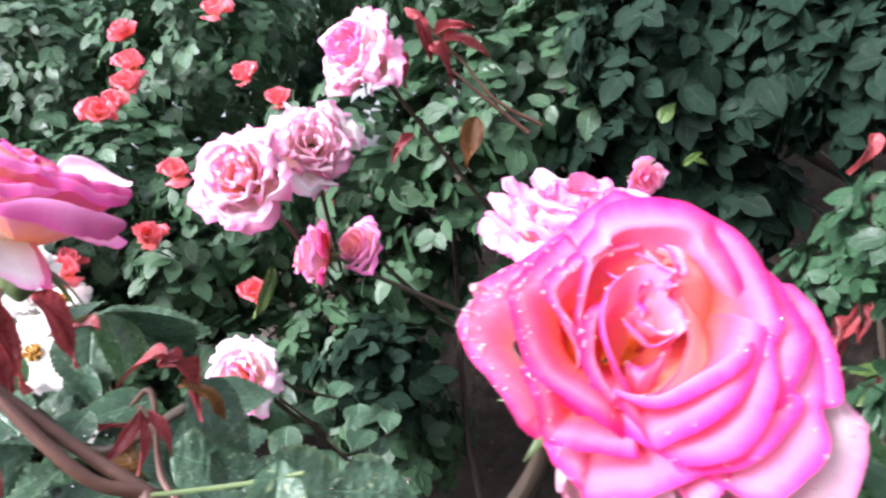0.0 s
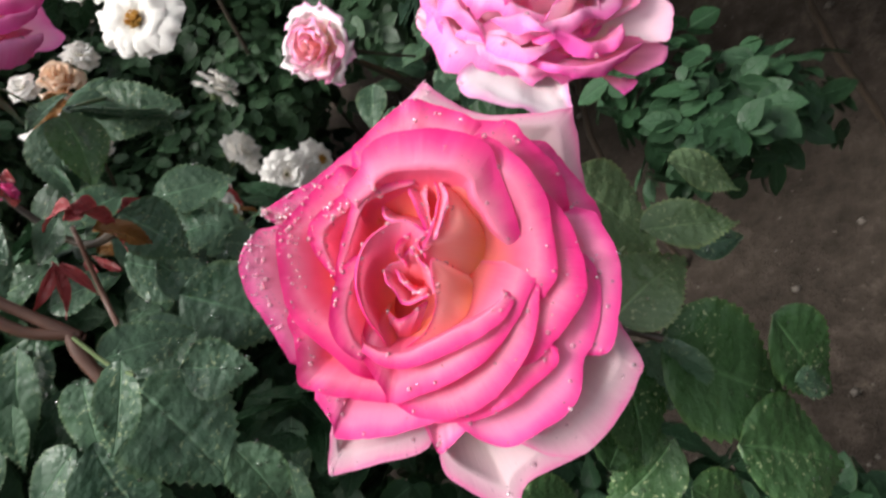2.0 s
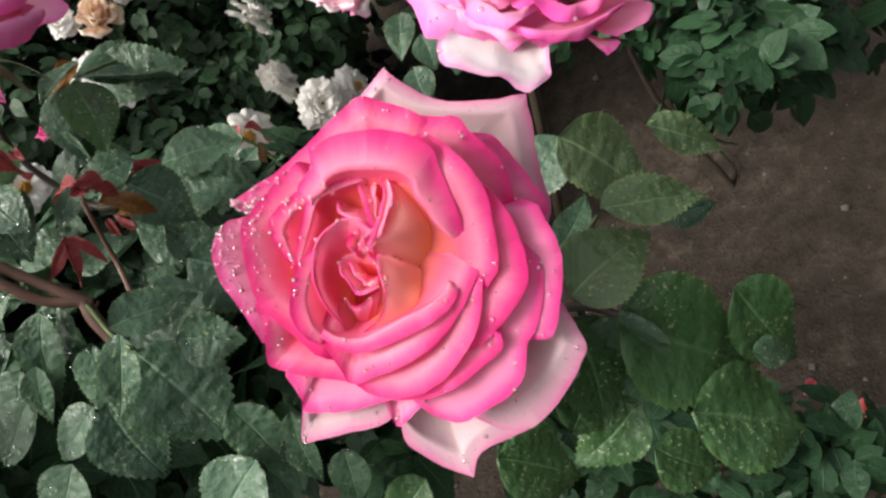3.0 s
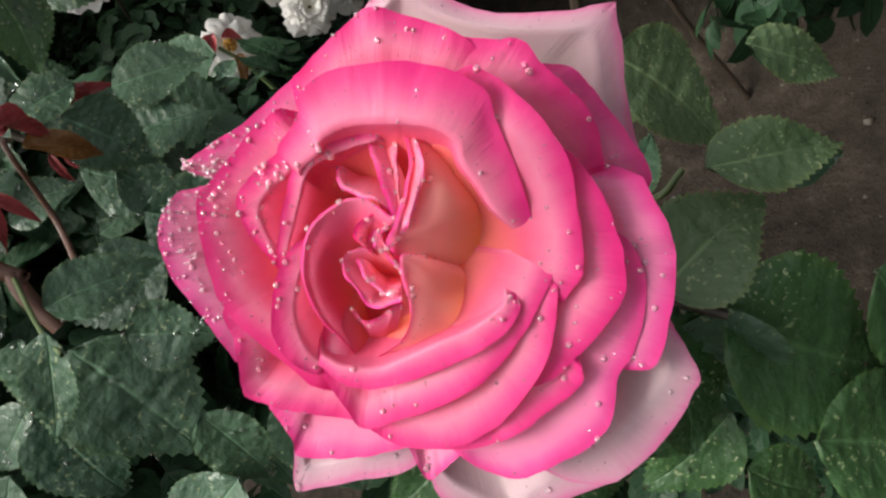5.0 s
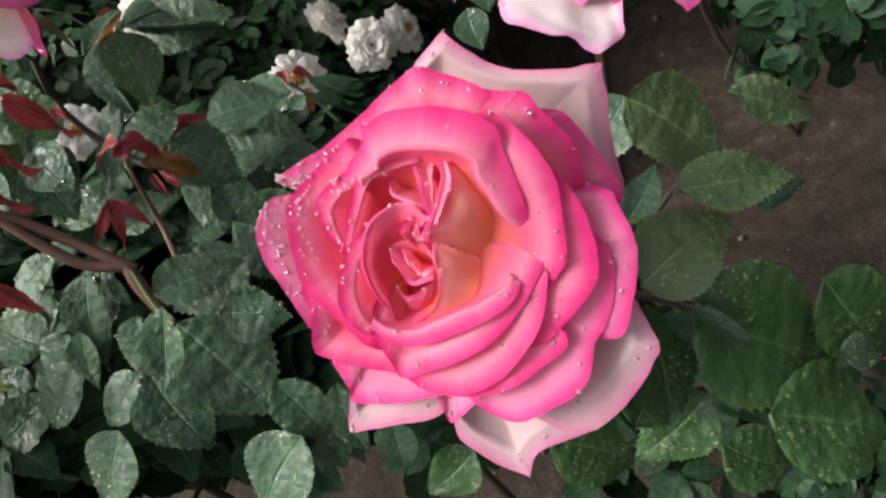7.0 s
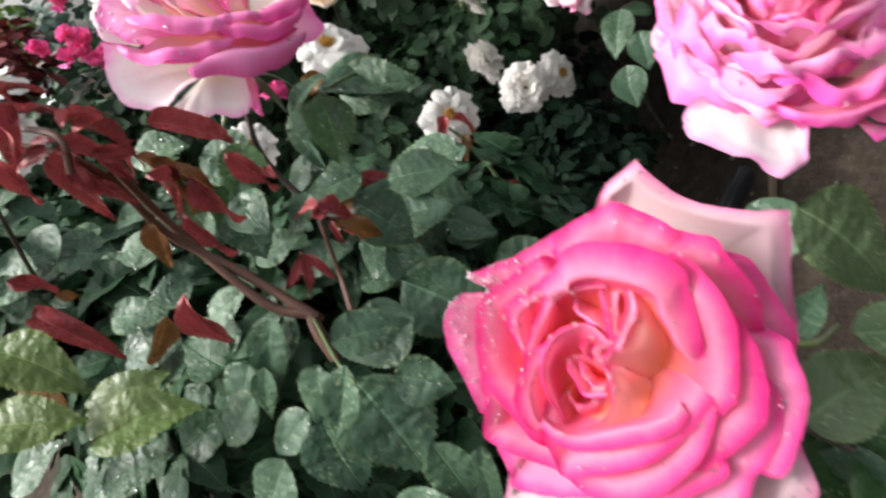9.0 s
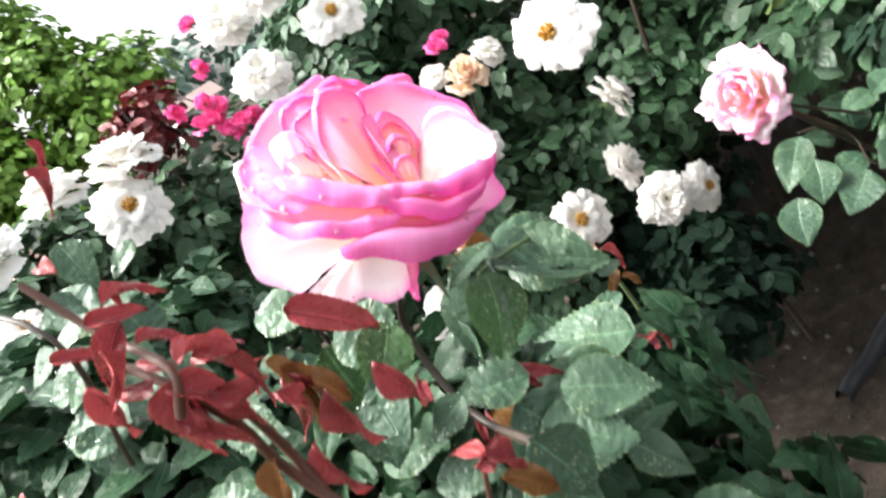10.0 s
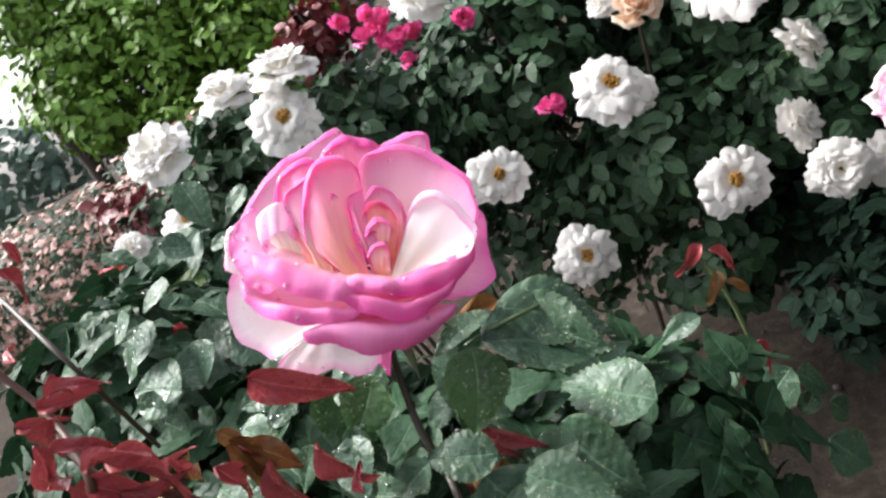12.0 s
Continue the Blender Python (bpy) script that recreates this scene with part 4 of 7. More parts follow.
loft_petal(rose_a, EDGE, [(0.5, 5.0, 22), (-0.6, 2.2, 21), (0.7, -0.1, 20), (4.1, -3.6, 19), (5.6, -8.4, 18)], [(1.5, 1.8, 11), (1.4, -0.5, 9), (2.3, -3.9, 8), (4.0, -10.6, 7)], (0.1, 0.2, 1.0), (-0.6, -0.3, -0.2))
loft_petal(rose_a, PINK, [(-6.6, -13.5, 5), (-3.4, -16.6, 6), (1.3, -13.5, 10), (4.0, -11.3, 12)], [(-5.8, -22.8, -4), (-2.2, -23.2, -3), (1.6, -20.5, -0)], (0.2, 0.5, 2.1), (-0.1, 0.9, 1.1))
loft_petal(rose_a, EDGE, [(-4.6, -2.4, 11), (-2.6, -5.3, 13), (0.4, -8.2, 14), (3.8, -7.5, 15)], [(-2.1, -4.1, 7), (0.1, -6.3, 7), (3.4, -6.7, 8)], (0.1, 0.2, 1.0), (-0.3, -0.6, -0.1))
loft_petal(rose_a, EDGE, [(4.4, 5.8, 23), (1.7, 5.1, 23), (0.5, 3.1, 23), (2.0, 1.6, 23), (3.8, 2.8, 23)], [(1.9, 2.7, 13), (1.2, 2.2, 12), (1.2, 1.3, 11), (2.3, 1.7, 13)], (0.0, 0.0, 0.0), 0)
loft_petal(rose_a, EDGE, [(-3.0, 2.0, 12), (0.5, 4.5, 15), (4.5, 2.5, 15), (6.5, -4.0, 13)], [(-3.0, -5.0, 7), (1.5, -7.0, 7), (6.0, -7.5, 8)], (0.0, 0.2, 1.0), 0)
# bowl and outer petals
bowl_petal(rose_a, FLOOR, [(25, 2, 6), (22, 19, 7), (6, 26, 5), (-8, 24, 1), (-20, 11, -3), (-20, -10, -5)], 1, claw=0.02)
bowl_petal(rose_a, FLOOR, [(-20, -2, -4), (-19, -19, -6), (-8, -30, -6), (9, -27, -2), (24, -17, 3), (26, 3, 6)], 1, claw=0.02)
bowl_petal(rose_a, PINK, [(-27, 14, -2), (-30, 2, -4), (-29, -11, -5), (-24, -21, -5), (-15, -28, -4)], 5)
bowl_petal(rose_a, PINK, [(-18, 16, 13), (-19, 19, 14), (-15, 24, 16), (-14, 28, 18), (-7, 32, 20), (2, 33, 22), (12, 32, 24), (19, 28, 24), (21, 22, 23), (24, 16, 22), (26.5, 9, 21), (28.5, 4, 19)], 10.5)
bowl_petal(rose_a, PINK, [(-20, -9, 7), (-21, -1, 8), (-18, 11, 10), (-15, 17, 13), (-8, 20, 15), (0, 21, 17)], 3)
bowl_petal(rose_a, PINK, [(-13, 3, 12), (-19, -2, 10), (-22, -10, 9), (-22, -19, 8), (-18, -25, 8), (-13, -27, 8)], 6)
bowl_petal(rose_a, PINK, [(-14, -24, 8), (-9, -28, 9), (-1, -29, 10), (11, -24, 13), (21, -18, 16), (26, -12, 18), (25, -8, 18)], 5)
bowl_petal(rose_a, PINK, [(-14, -26, 7), (-9, -33, 7), (-5, -38, 7), (4, -35, 9), (16, -29, 13), (24, -21, 15), (29, -12, 18), (32, -3, 19), (30, 0, 19)], 7)
bowl_petal(rose_a, PINK, [(-5, -38, 6), (2, -42, 7), (12, -42, 9), (22, -36, 12), (30, -25, 15), (33, -14, 17), (33, -7, 18), (31, -2, 18)], 7)
bowl_petal(rose_a, PINK, [(16, 33, 23), (22, 30, 24), (28, 24, 24), (33, 17, 23), (36, 7, 21), (37, -2, 20), (36, -6, 19), (34, -10, 18)], 8)
bowl_petal(rose_a, PINK, [(-21, -6, 6), (-27, 2, 6), (-29, 8, 6), (-26, 13, 8), (-18, 19, 11), (-15, 23, 13)], 5)
bowl_petal(rose_a, PINK, [(-15, -31, 3), (-29, -20, 1), (-35, -12, 1), (-37, -3, 1), (-38, 8, 3), (-34, 13, 5), (-26, 21, 8), (-20, 26, 11)], 7)
bowl_petal(rose_a, PINK, [(-17.4, 32.1, 7.0), (-10.1, 38.5, 10.0), (-1.7, 43.8, 13.0), (6.8, 41.7, 14.0), (15.2, 38.5, 15.0), (20.5, 33.2, 15.0)], 9)
bowl_petal(rose_a, PINK, [(12.1, 39.6, 15.0), (20.5, 37.5, 16.0), (25.8, 37.5, 17.0), (32.1, 31.2, 17.0), (38.5, 24.8, 16.0), (41.6, 16.3, 15.0), (41.6, 13.2, 14.0)], 9)
bowl_petal(rose_a, PINK, [(34, 18, 21), (39, 12, 21), (43, 4, 20), (45, -3, 19), (45, -9, 18), (41, -16, 17), (37, -22, 15), (32, -27, 13), (25, -29, 12)], 9)
bowl_petal(rose_a, PINK, [(-35, -15, -1), (-32, -25, -1), (-31, -34, -2), (-25, -36, -1), (-15, -38, 0), (-6, -39, 2)], 7)
bowl_petal(rose_a, PINK, [(7, -44, 5), (19, -42, 8), (29, -36, 11), (38, -28, 14), (38, -23, 15)], 6)
bowl_petal(rose_a, ROSYPALE, [(45, 3, 17), (48, -2, 17), (50, -9, 16), (49, -20, 14), (46, -27, 13), (45, -35, 12), (40, -42, 10), (30, -49, 7), (23, -50, 5), (15, -46, 4)], 11)
bowl_petal(rose_a, ROSYPALE, [(-44.2, 14.3, -8.0), (-44.2, 16.4, -8.0), (-42.1, 16.4, -7.0), (-36.9, 19.6, -5.0), (-29.4, 23.8, -3.0), (-21.0, 30.3, 1.0), (-11.4, 37.8, 4.0), (-2.9, 44.2, 7.0)], 6)
bowl_petal(rose_a, ROSYPALE, [(-27, -38, -5), (-22, -45, -5), (-20, -49, -5), (-7, -48, -2), (4, -45, 1), (15, -41, 4)], 8)
bowl_petal(rose_a, ROSYPALE, [(4, -45, 0), (8, -52, 0), (12, -50, 1), (19, -42, 4)], 4)
bowl_petal(rose_a, ROSYPALE, [(30.3, 34.6, 11.0), (36.7, 32.5, 12.0), (44.2, 25.0, 11.0), (51.7, 14.3, 10.0), (50.6, 7.9, 9.0)], 9)
bowl_petal(rose_a, ROSYPALE, [(48, 14, 18), (53, 4, 18), (55, -2, 17), (55, -11, 16), (53, -23, 14), (47, -25, 12)], 9)
bowl_petal(rose_a, ROSYPALE, [(-39, 11, -3), (-46, 8, -5), (-50, 1, -7), (-48, -7, -7), (-43, -15, -7), (-38, -22, -7), (-34, -29, -7)], 8)
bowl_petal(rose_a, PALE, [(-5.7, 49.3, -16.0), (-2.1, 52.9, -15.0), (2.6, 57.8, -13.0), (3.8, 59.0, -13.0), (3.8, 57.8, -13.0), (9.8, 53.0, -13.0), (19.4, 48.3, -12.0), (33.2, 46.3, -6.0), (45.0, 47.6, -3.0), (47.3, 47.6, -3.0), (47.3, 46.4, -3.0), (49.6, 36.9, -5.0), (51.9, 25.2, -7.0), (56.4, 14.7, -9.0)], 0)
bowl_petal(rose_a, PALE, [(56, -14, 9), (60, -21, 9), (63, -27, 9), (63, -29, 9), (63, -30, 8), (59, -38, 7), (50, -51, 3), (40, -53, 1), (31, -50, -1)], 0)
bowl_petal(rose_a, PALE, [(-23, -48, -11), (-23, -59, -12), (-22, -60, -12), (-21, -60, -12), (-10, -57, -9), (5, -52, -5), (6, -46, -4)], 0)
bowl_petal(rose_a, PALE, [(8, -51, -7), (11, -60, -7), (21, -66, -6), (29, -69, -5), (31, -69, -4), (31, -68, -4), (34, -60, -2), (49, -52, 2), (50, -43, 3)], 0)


def stem_to(thing, points, r0=0.003, r1=0.0045, mat=STEM_DARK):
    """A stem from the hip of a bloom down to points given in the world."""
    inv = thing.matrix_world.inverted()
    part("stem", tube("stem", [inv @ Vector(p) for p in points], r0, r1, mat, 8), thing)


def pink_rose(centre, axis, diameter, petals, seed, label, mats=(SALMON, BLUSH, PALE), hint=(0, 0, 1), **kw):
    r = diameter / 2
    rose = spiral_bloom("rose", axes(centre, axis, hint), r, petals, mats, seed, **kw)
    c, a = Vector(centre), Vector(axis).normalized()
    foot = c - a * r * 1.9 - Vector((0, 0, 0.03))
    stem_to(rose, [c - a * r * 0.75, c - a * r * 1.2 - Vector((0, 0, 0.01)), foot, foot - a * 0.2 - Vector((0, 0, 0.1))], 0.0024, 0.0034)
    return tagged(rose, label, "rose")


def tall_rose(centre, axis, label):
    """A half-open bloom on a tall stem."""
    rose = new("rose")
    rose.matrix_world = axes(centre, axis, (0, 0, 1))
    calyx(rose, 0.05, -0.034, STEM_GREEN)
    return tagged(rose, label, "rose")


rose_b = tall_rose((0.050, 0.248, 1.067), (0.351, -0.251, 0.902), "open pink and white rose with raindrops above red shoots")
# tall back petals, curled sides, tight heart, rolled front rims and hanging guard petals
loft_petal(rose_b, PINKISH, [(-14.7, 54.8, 5.6), (-2.3, 56.1, 12.2), (14.1, 52, 20.2), (27.4, 45.3, 22.4), (40.8, 36.4, 26.4), (40.3, 30.8, 21.8), (40.6, 21.2, 18.7)], [(-13.1, 30.5, -2.7), (-6.6, 23.4, -2.8), (0.9, 14.1, -3.1)], (2.1, 1.5, -1.6), (-2.7, -2.7, -0.1), ruffle=1.8)
loft_petal(rose_b, BLUSH, [(44, 18, 17.4), (51.3, 12.2, 19.3), (57.6, 2.1, 20.4), (53, -4.5, 13), (51.2, -13.5, 7.8)], [(17.6, 4.4, -6.1), (23.7, -9, -7.7)], (2.1, 1.5, -1.6), (-4.7, -1.2, 0.1), ruffle=1.8)
loft_petal(rose_b, ROSY, [(18.2, 35.9, 17.7), (31.1, 32.1, 25), (38, 24.4, 24.9), (40.2, 15.3, 21.2), (37.5, 7.1, 15.3)], [(-1.4, 15.9, -4.8), (1.6, 9.4, -5.6), (5.2, 3.1, -5.4)], (-2.1, -1.5, 1.6), (-4.1, -2.4, -0), ruffle=1.8)
loft_petal(rose_b, PINKISH, [(42.8, -15.2, 2.5), (41.3, -30.3, -6.8), (35.9, -35.9, -10.9), (27.9, -39.6, -16.9), (20.3, -45.9, -24.5), (11.6, -40.2, -28.4), (3.1, -32, -30)], [(14.9, -6.9, -14.3), (1.4, -12.6, -21.8)], (1.4, 1, -1), 0, ruffle=1.8)
loft_petal(rose_b, BLUSH, [(17.2, 13.9, 11.3), (28.9, 16.7, 18), (37.5, 10.3, 21.3), (45, -1, 19.4), (43.5, -16.2, 13.7), (38.8, -28, 9.6), (29, -35.3, 2.2), (17.3, -38.2, -4.7)], [(-6.6, -1.3, -9.7), (-7.8, -11.1, -11.3), (-3.9, -22.1, -10.4)], (5.6, 3.9, -4.2), (-4.4, -1.2, 0.5), ruffle=1.8)
loft_petal(rose_b, GUARD, [(-34.4, 48.9, -3.2), (-24.4, 54.4, 3.3), (-20.1, 55.3, 6), (-15.9, 53.6, 6.8), (-7.1, 51.8, 10)], [(-29.3, 35.5, -9.8), (-18.9, 32.1, -2)], (-2.1, -1.5, 1.6), (-3.4, -1.9, 1.3), ruffle=1.8)
loft_petal(rose_b, PINKISH, [(-9.1, 49.4, 12.9), (-18.3, 50.3, 8.5), (-26.7, 44.2, 3.7), (-33.5, 35, -1.1), (-37.6, 25.7, -6.1)], [(-16.7, 30.3, -0.3), (-25.2, 17.8, -6.3)], (-2.8, -2, 2.1), (-5.3, 2.7, -1.5), ruffle=1.8)
loft_petal(rose_b, ROSY, [(-18.8, 21.8, 5.3), (-11.8, 33.6, 10.5), (-1.8, 41.9, 17.2), (7, 42.6, 22.2), (14.5, 36.3, 24), (16.7, 29.6, 22)], [(-24.9, 15.2, -0.4), (-22.6, 7.8, -2.8), (-17.2, 6.1, -4)], (-3.5, -2.5, 2.6), (-4.2, -1.6, 0.5), ruffle=1.8)
loft_petal(rose_b, BLUSH, [(-16.6, 20.5, 5.5), (-12.8, 27.4, 10.1), (-7.1, 34.1, 15.3), (2.2, 35.1, 19.4), (7, 30.8, 20.9)], [(-25.3, 10.9, -0.4), (-23.5, 4.6, -2.6)], (-3.5, -2.5, 2.6), (-3.6, -1.9, 1), ruffle=1.8)
loft_petal(rose_b, ROSY, [(-21.9, 2.3, -2.2), (-20.1, 12.1, 1.9), (-15.9, 20.5, 6.4), (-5.6, 26.6, 15.5), (4.2, 28.5, 22.7), (12.6, 27.5, 25.9), (18.1, 21.9, 25.6), (18.9, 14.9, 19.8), (14.4, 9.9, 11.9)], [(-23, 0.3, -3.2), (-21.7, -3.1, -4), (-19.7, -5.7, -4.9)], (-3.5, -2.5, 2.6), (-3.3, -3.1, 0.6), ruffle=1.8)
loft_petal(rose_b, ROSY, [(-18.9, -5.5, -3.8), (-15, 4.3, 3.1), (-8.1, 13, 9.6), (-3.3, 17.9, 14.1), (1.4, 17.8, 16.7), (4.1, 11.8, 14.2)], [(-19.2, -7.3, -5.5), (-18.5, -8.8, -5.7)], (-2.1, -1.5, 1.6), (-1.1, -2.7, 0.2), ruffle=1)
loft_petal(rose_b, BLUSH, [(2, 14.4, 15), (-4.2, 10.1, 9), (-10.6, 3.8, 3.1), (-16.4, -6, -4.4)], [(3.3, 13.4, 6.8), (-11.1, -3.2, -6.3)], (-0.7, -0.5, 0.5), 0, ruffle=0.5)
loft_petal(rose_b, ROSY, [(-17.2, -10, -4.7), (-10.1, -1.4, 3.7), (-3.3, 5.5, 10.5), (2.8, 8.6, 15.4), (9, 6.5, 16.7)], [(-17.3, -11.4, -6), (-17, -12.2, -6.1)], (-2.1, -1.5, 1.6), (-2.2, -0.1, 0.6), ruffle=1)
loft_petal(rose_b, BLUSH, [(-5.1, 2.8, 2.5), (4.4, 5.7, 10), (11.3, 5.6, 13.7), (16, 3.2, 14.7), (16.6, -2.9, 11.1), (11.2, -9.7, 4.2), (1.7, -15.2, -1.5), (-9.8, -16.4, -6.9)], [(-14.6, -8.8, -7.8), (-14.9, -12.9, -7.4), (-13.1, -16, -7.4)], (2.1, 1.5, -1.6), (-2.2, -2.4, 0.8), ruffle=1.2)
loft_petal(rose_b, HEART, [(-11.3, -4.2, -1.8), (-4.7, 0.9, 5.3), (2.6, 2.6, 10.9), (7.3, -1, 12.8), (8.2, -6.2, 10.1), (3.3, -11.6, 5.1), (-5.5, -14.1, -1.1)], [(-13.4, -9.1, -6.4), (-11.1, -13.6, -6.5)], (-2.1, -1.5, 1.6), (-2.8, -1.6, 0.5), ruffle=1.2)
loft_petal(rose_b, HEART_PINK, [(-7.7, -1, 3.5), (-3.6, -1, 7.2), (0.9, -3.6, 9.4), (1.3, -8.9, 8.1), (-0.8, -11.6, 5)], [(-9.3, -6.5, -2.7), (-7.1, -10.6, -2.6)], (-2.8, -2, 2.1), (-2.8, -2.1, 0.1), ruffle=1)
loft_petal(rose_b, HEART_PINK, [(-16.9, -9.4, -3.9), (-11.9, -4.9, 0.6), (-7.5, -7.1, 3), (-6.9, -12.2, 1.9), (-12.3, -15.6, -4.2)], [(-16.9, -11, -6.9), (-15.4, -14.2, -7.3)], (-2.8, -2, 2.1), (-2.6, -2, 0.4), ruffle=1)
loft_petal(rose_b, ROSY, [(-15, -6.5, -3), (-9.2, -1.3, 3.1), (-4.7, -2.5, 6.5), (-3.7, -5.9, 5.3)], [(-15.6, -8.9, -5.5), (-14.8, -10.1, -5.2)], (-1.4, -1, 1), (-1.6, -1.7, 0.2), ruffle=0.5)
loft_petal(rose_b, HEART_PINK, [(17.9, -5.7, 8.8), (9.5, -13.3, 3), (0, -18.5, -2.5), (-10.1, -19.8, -6)], [(-12.3, -13.9, -8.4), (-12.6, -17.7, -8)], (-1.4, -1, 1), (-2.9, -0.4, 1.4), ruffle=1)
loft_petal(rose_b, GUARD, [(4, -13.7, 0.9), (13.7, -15, 11.1), (18.1, -21.6, 14.1), (16.7, -31, 10.8), (13.2, -41, 4.3), (5.4, -42.2, 0.3), (-1.9, -36.6, -1.8), (-12.1, -25.8, -4)], [(-15.1, -16.2, -6.5), (-14.8, -20, -7.1), (-13.5, -24.4, -6.6)], (2.8, 2, -2.1), (-4.6, -1.2, 0.3), ruffle=1.5)
loft_petal(rose_b, GUARD, [(-23.2, 33.6, 6.1), (-17.4, 39.7, 12.9), (-11.6, 37.5, 15.5), (-8, 32.8, 14.9), (-13.9, 25.8, 9.2)], [(-20.9, 29.9, 1.1), (-19.5, 21.3, 0.3)], (-2.1, -1.5, 1.6), (-11.9, -6.2, -5.9), ruffle=1.2)
loft_petal(rose_b, BLUSH, [(-33.1, 41.1, 0.2), (-34.5, 22, -4.7), (-30.9, -1, -9.4), (-22.1, -21, -12.1), (-5.3, -35.3, -11), (6.8, -40.5, -5.8)], [(-15.7, 28.2, -0.6), (-13.2, 9.3, -7.3), (-6.5, -7.8, -10.8), (6, -22.8, -8.5)], (1.4, 1, -1), 0, ruffle=0.5)
loft_petal(rose_b, BLUSH, [(-38.3, 38.3, -12.5), (-36.9, 18.4, -17.8), (-31.9, -4.5, -20.5), (-20.2, -23.4, -22.3), (-4.6, -36.7, -18.3)], [(-19.5, 27.2, -6.4), (-15.7, 8.6, -11.1), (-8, -8.2, -13.1), (3.5, -23.5, -12.4)], (1.4, 1, -1), 0, ruffle=0.5)
loft_petal(rose_b, BLUSH, [(-31.2, 36.5, 4.8), (-31.5, 24.7, 4.9), (-31.5, 11.4, 2.6), (-29.7, -2.1, -1.3), (-26.3, -11.1, -3.2)], [(-17.2, 30.5, 2.8), (-15.8, 17.2, -1.4), (-14.9, 5.1, -5.3), (-11.7, -3.4, -7.2)], (3.5, 2.5, -2.6), (-7.8, -1.5, -6), ruffle=1.8)
loft_petal(rose_b, BLUSH, [(-30.9, 1.3, -2.2), (-25.5, -9.7, -1.1), (-21.6, -19.7, -3.2), (-19.2, -26.7, -5.1)], [(-15.8, 7.2, -5.1), (-12.1, -3.5, -7.8), (-6.5, -15.9, -9.3)], (2.8, 2, -2.1), (-4.4, -1.7, -3.5), ruffle=1.8)
loft_petal(rose_b, ROSY, [(-23.3, -18, -4.2), (-14.9, -27.3, -3.4), (-4.7, -36.2, -1.7), (2.9, -39.6, -1.2), (9.5, -41.9, 0.4)], [(-8.6, -11.8, -9.2), (0, -20.6, -7.7), (13.6, -30.2, -3.7)], (2.8, 2, -2.1), (-6.2, -3.8, -7.4), ruffle=1.8)
loft_petal(rose_b, ROSY, [(-31.4, -1.4, -2.9), (-30.3, -11.7, -5.3), (-26.1, -23.7, -8.5), (-17.8, -35.2, -9.4), (-5.1, -41, -7.5)], [(-6.9, -0.3, -30), (-5.8, -5.2, -30), (-1.1, -9, -30)], (-4.9, -5, 0), (-4.2, -1.1, -6.4), ruffle=1.8)
loft_petal(rose_b, BLUSH, [(-35.3, 42.3, -5.5), (-39.5, 31.9, -9.6), (-39.1, 15, -10.4), (-35.8, 1.4, -10.4), (-31.7, -11.4, -10.6)], [(-7.8, 9.3, -30), (-8.6, 3.3, -30), (-7, -2.5, -30)], (-6.4, 2.8, 0), (-4.1, 0.2, -5.3), ruffle=1.8)
loft_petal(rose_b, PINKISH, [(-41.4, 11.6, -19.7), (-36.9, -3.4, -15.4), (-30.6, -19.7, -17), (-20.9, -31.8, -18.4), (-8.8, -39.7, -18.8)], [(-9.1, 2.5, -30), (-6.7, -4.3, -30), (-1.9, -8.7, -30)], (-6, -3.6, 3), (-3.6, 1.3, -12.9), ruffle=1.8)
loft_petal(rose_b, GUARD, [(-28.1, 54.1, -5.6), (-36, 52.4, -17.3), (-41.3, 49.1, -26.9), (-43, 43.6, -33.2), (-45.1, 31.1, -37.7), (-41, 21.6, -31.9), (-36.1, 13.7, -27.5)], [(-6.2, 11.9, -30), (-9.5, 9.6, -30), (-8, 3, -30)], (-4.3, 4.2, 8), 0, ruffle=1.8)
loft_petal(rose_b, GUARD, [(-38.7, 31, -43.9), (-40.6, 29.5, -47.5), (-38.6, 19.6, -48.4), (-32.5, 9.1, -47.9), (-28.3, -3, -51.1), (-20.3, -8.8, -48.2)], [(-13.5, 10.9, -30), (-13.5, 6.9, -30), (-7.1, -3.1, -30)], (-3.7, 1.5, 6), 0, ruffle=1.8)
loft_petal(rose_b, ROSY, [(-19.2, -2.4, -42), (-20.6, -8.3, -51.9), (-21, -11.3, -54.6), (-16.5, -11.6, -48.8), (-13.4, -11.2, -44.4)], [(-7.7, -0.9, -30), (-8.4, -4.5, -30), (-5.4, -4.5, -30)], (-1.8, -0.9, 4), 0, ruffle=1.8)
rose_c = pink_rose((0.172, 0.053, 0.943), (-0.043, -0.535, 0.844), 0.094, 34, 4, "full ruffled pink rose with a pale hanging petal", (ROSY, BLUSH, BLUSH), openness=0.5, ruffle=1.7)
loft_petal(rose_c, SOFT_PINK, [(22, 34, 8), (33, 38, 9), (46, 36, 13), (46, 26, 9), (48, 14, 8)], [(1, 12, -9), (6, -1, -9)], (7.9, 3.5, -2.2), (3.3, 1.5, -0.4), ruffle=2.4)
loft_petal(rose_c, SOFT_PINK, [(42, 17, 6), (53, 10, 8), (57, 1, 9), (54, -6, 6)], [(6, 1, -9), (10, -9, -8)], (6.4, 2.2, -1.4), (2.5, 0.9, -0.0), ruffle=2.4)
loft_petal(rose_c, PINKISH, [(22, -4, -0), (40, 2, 7), (50, -10, 9), (52, -24, 8), (46, -30, 5), (32, -29, 3)], [(2, -8, -7), (8, -20, -7)], (6.6, 1.4, -4.6), (3.1, -0.1, 0.2), ruffle=2.4)
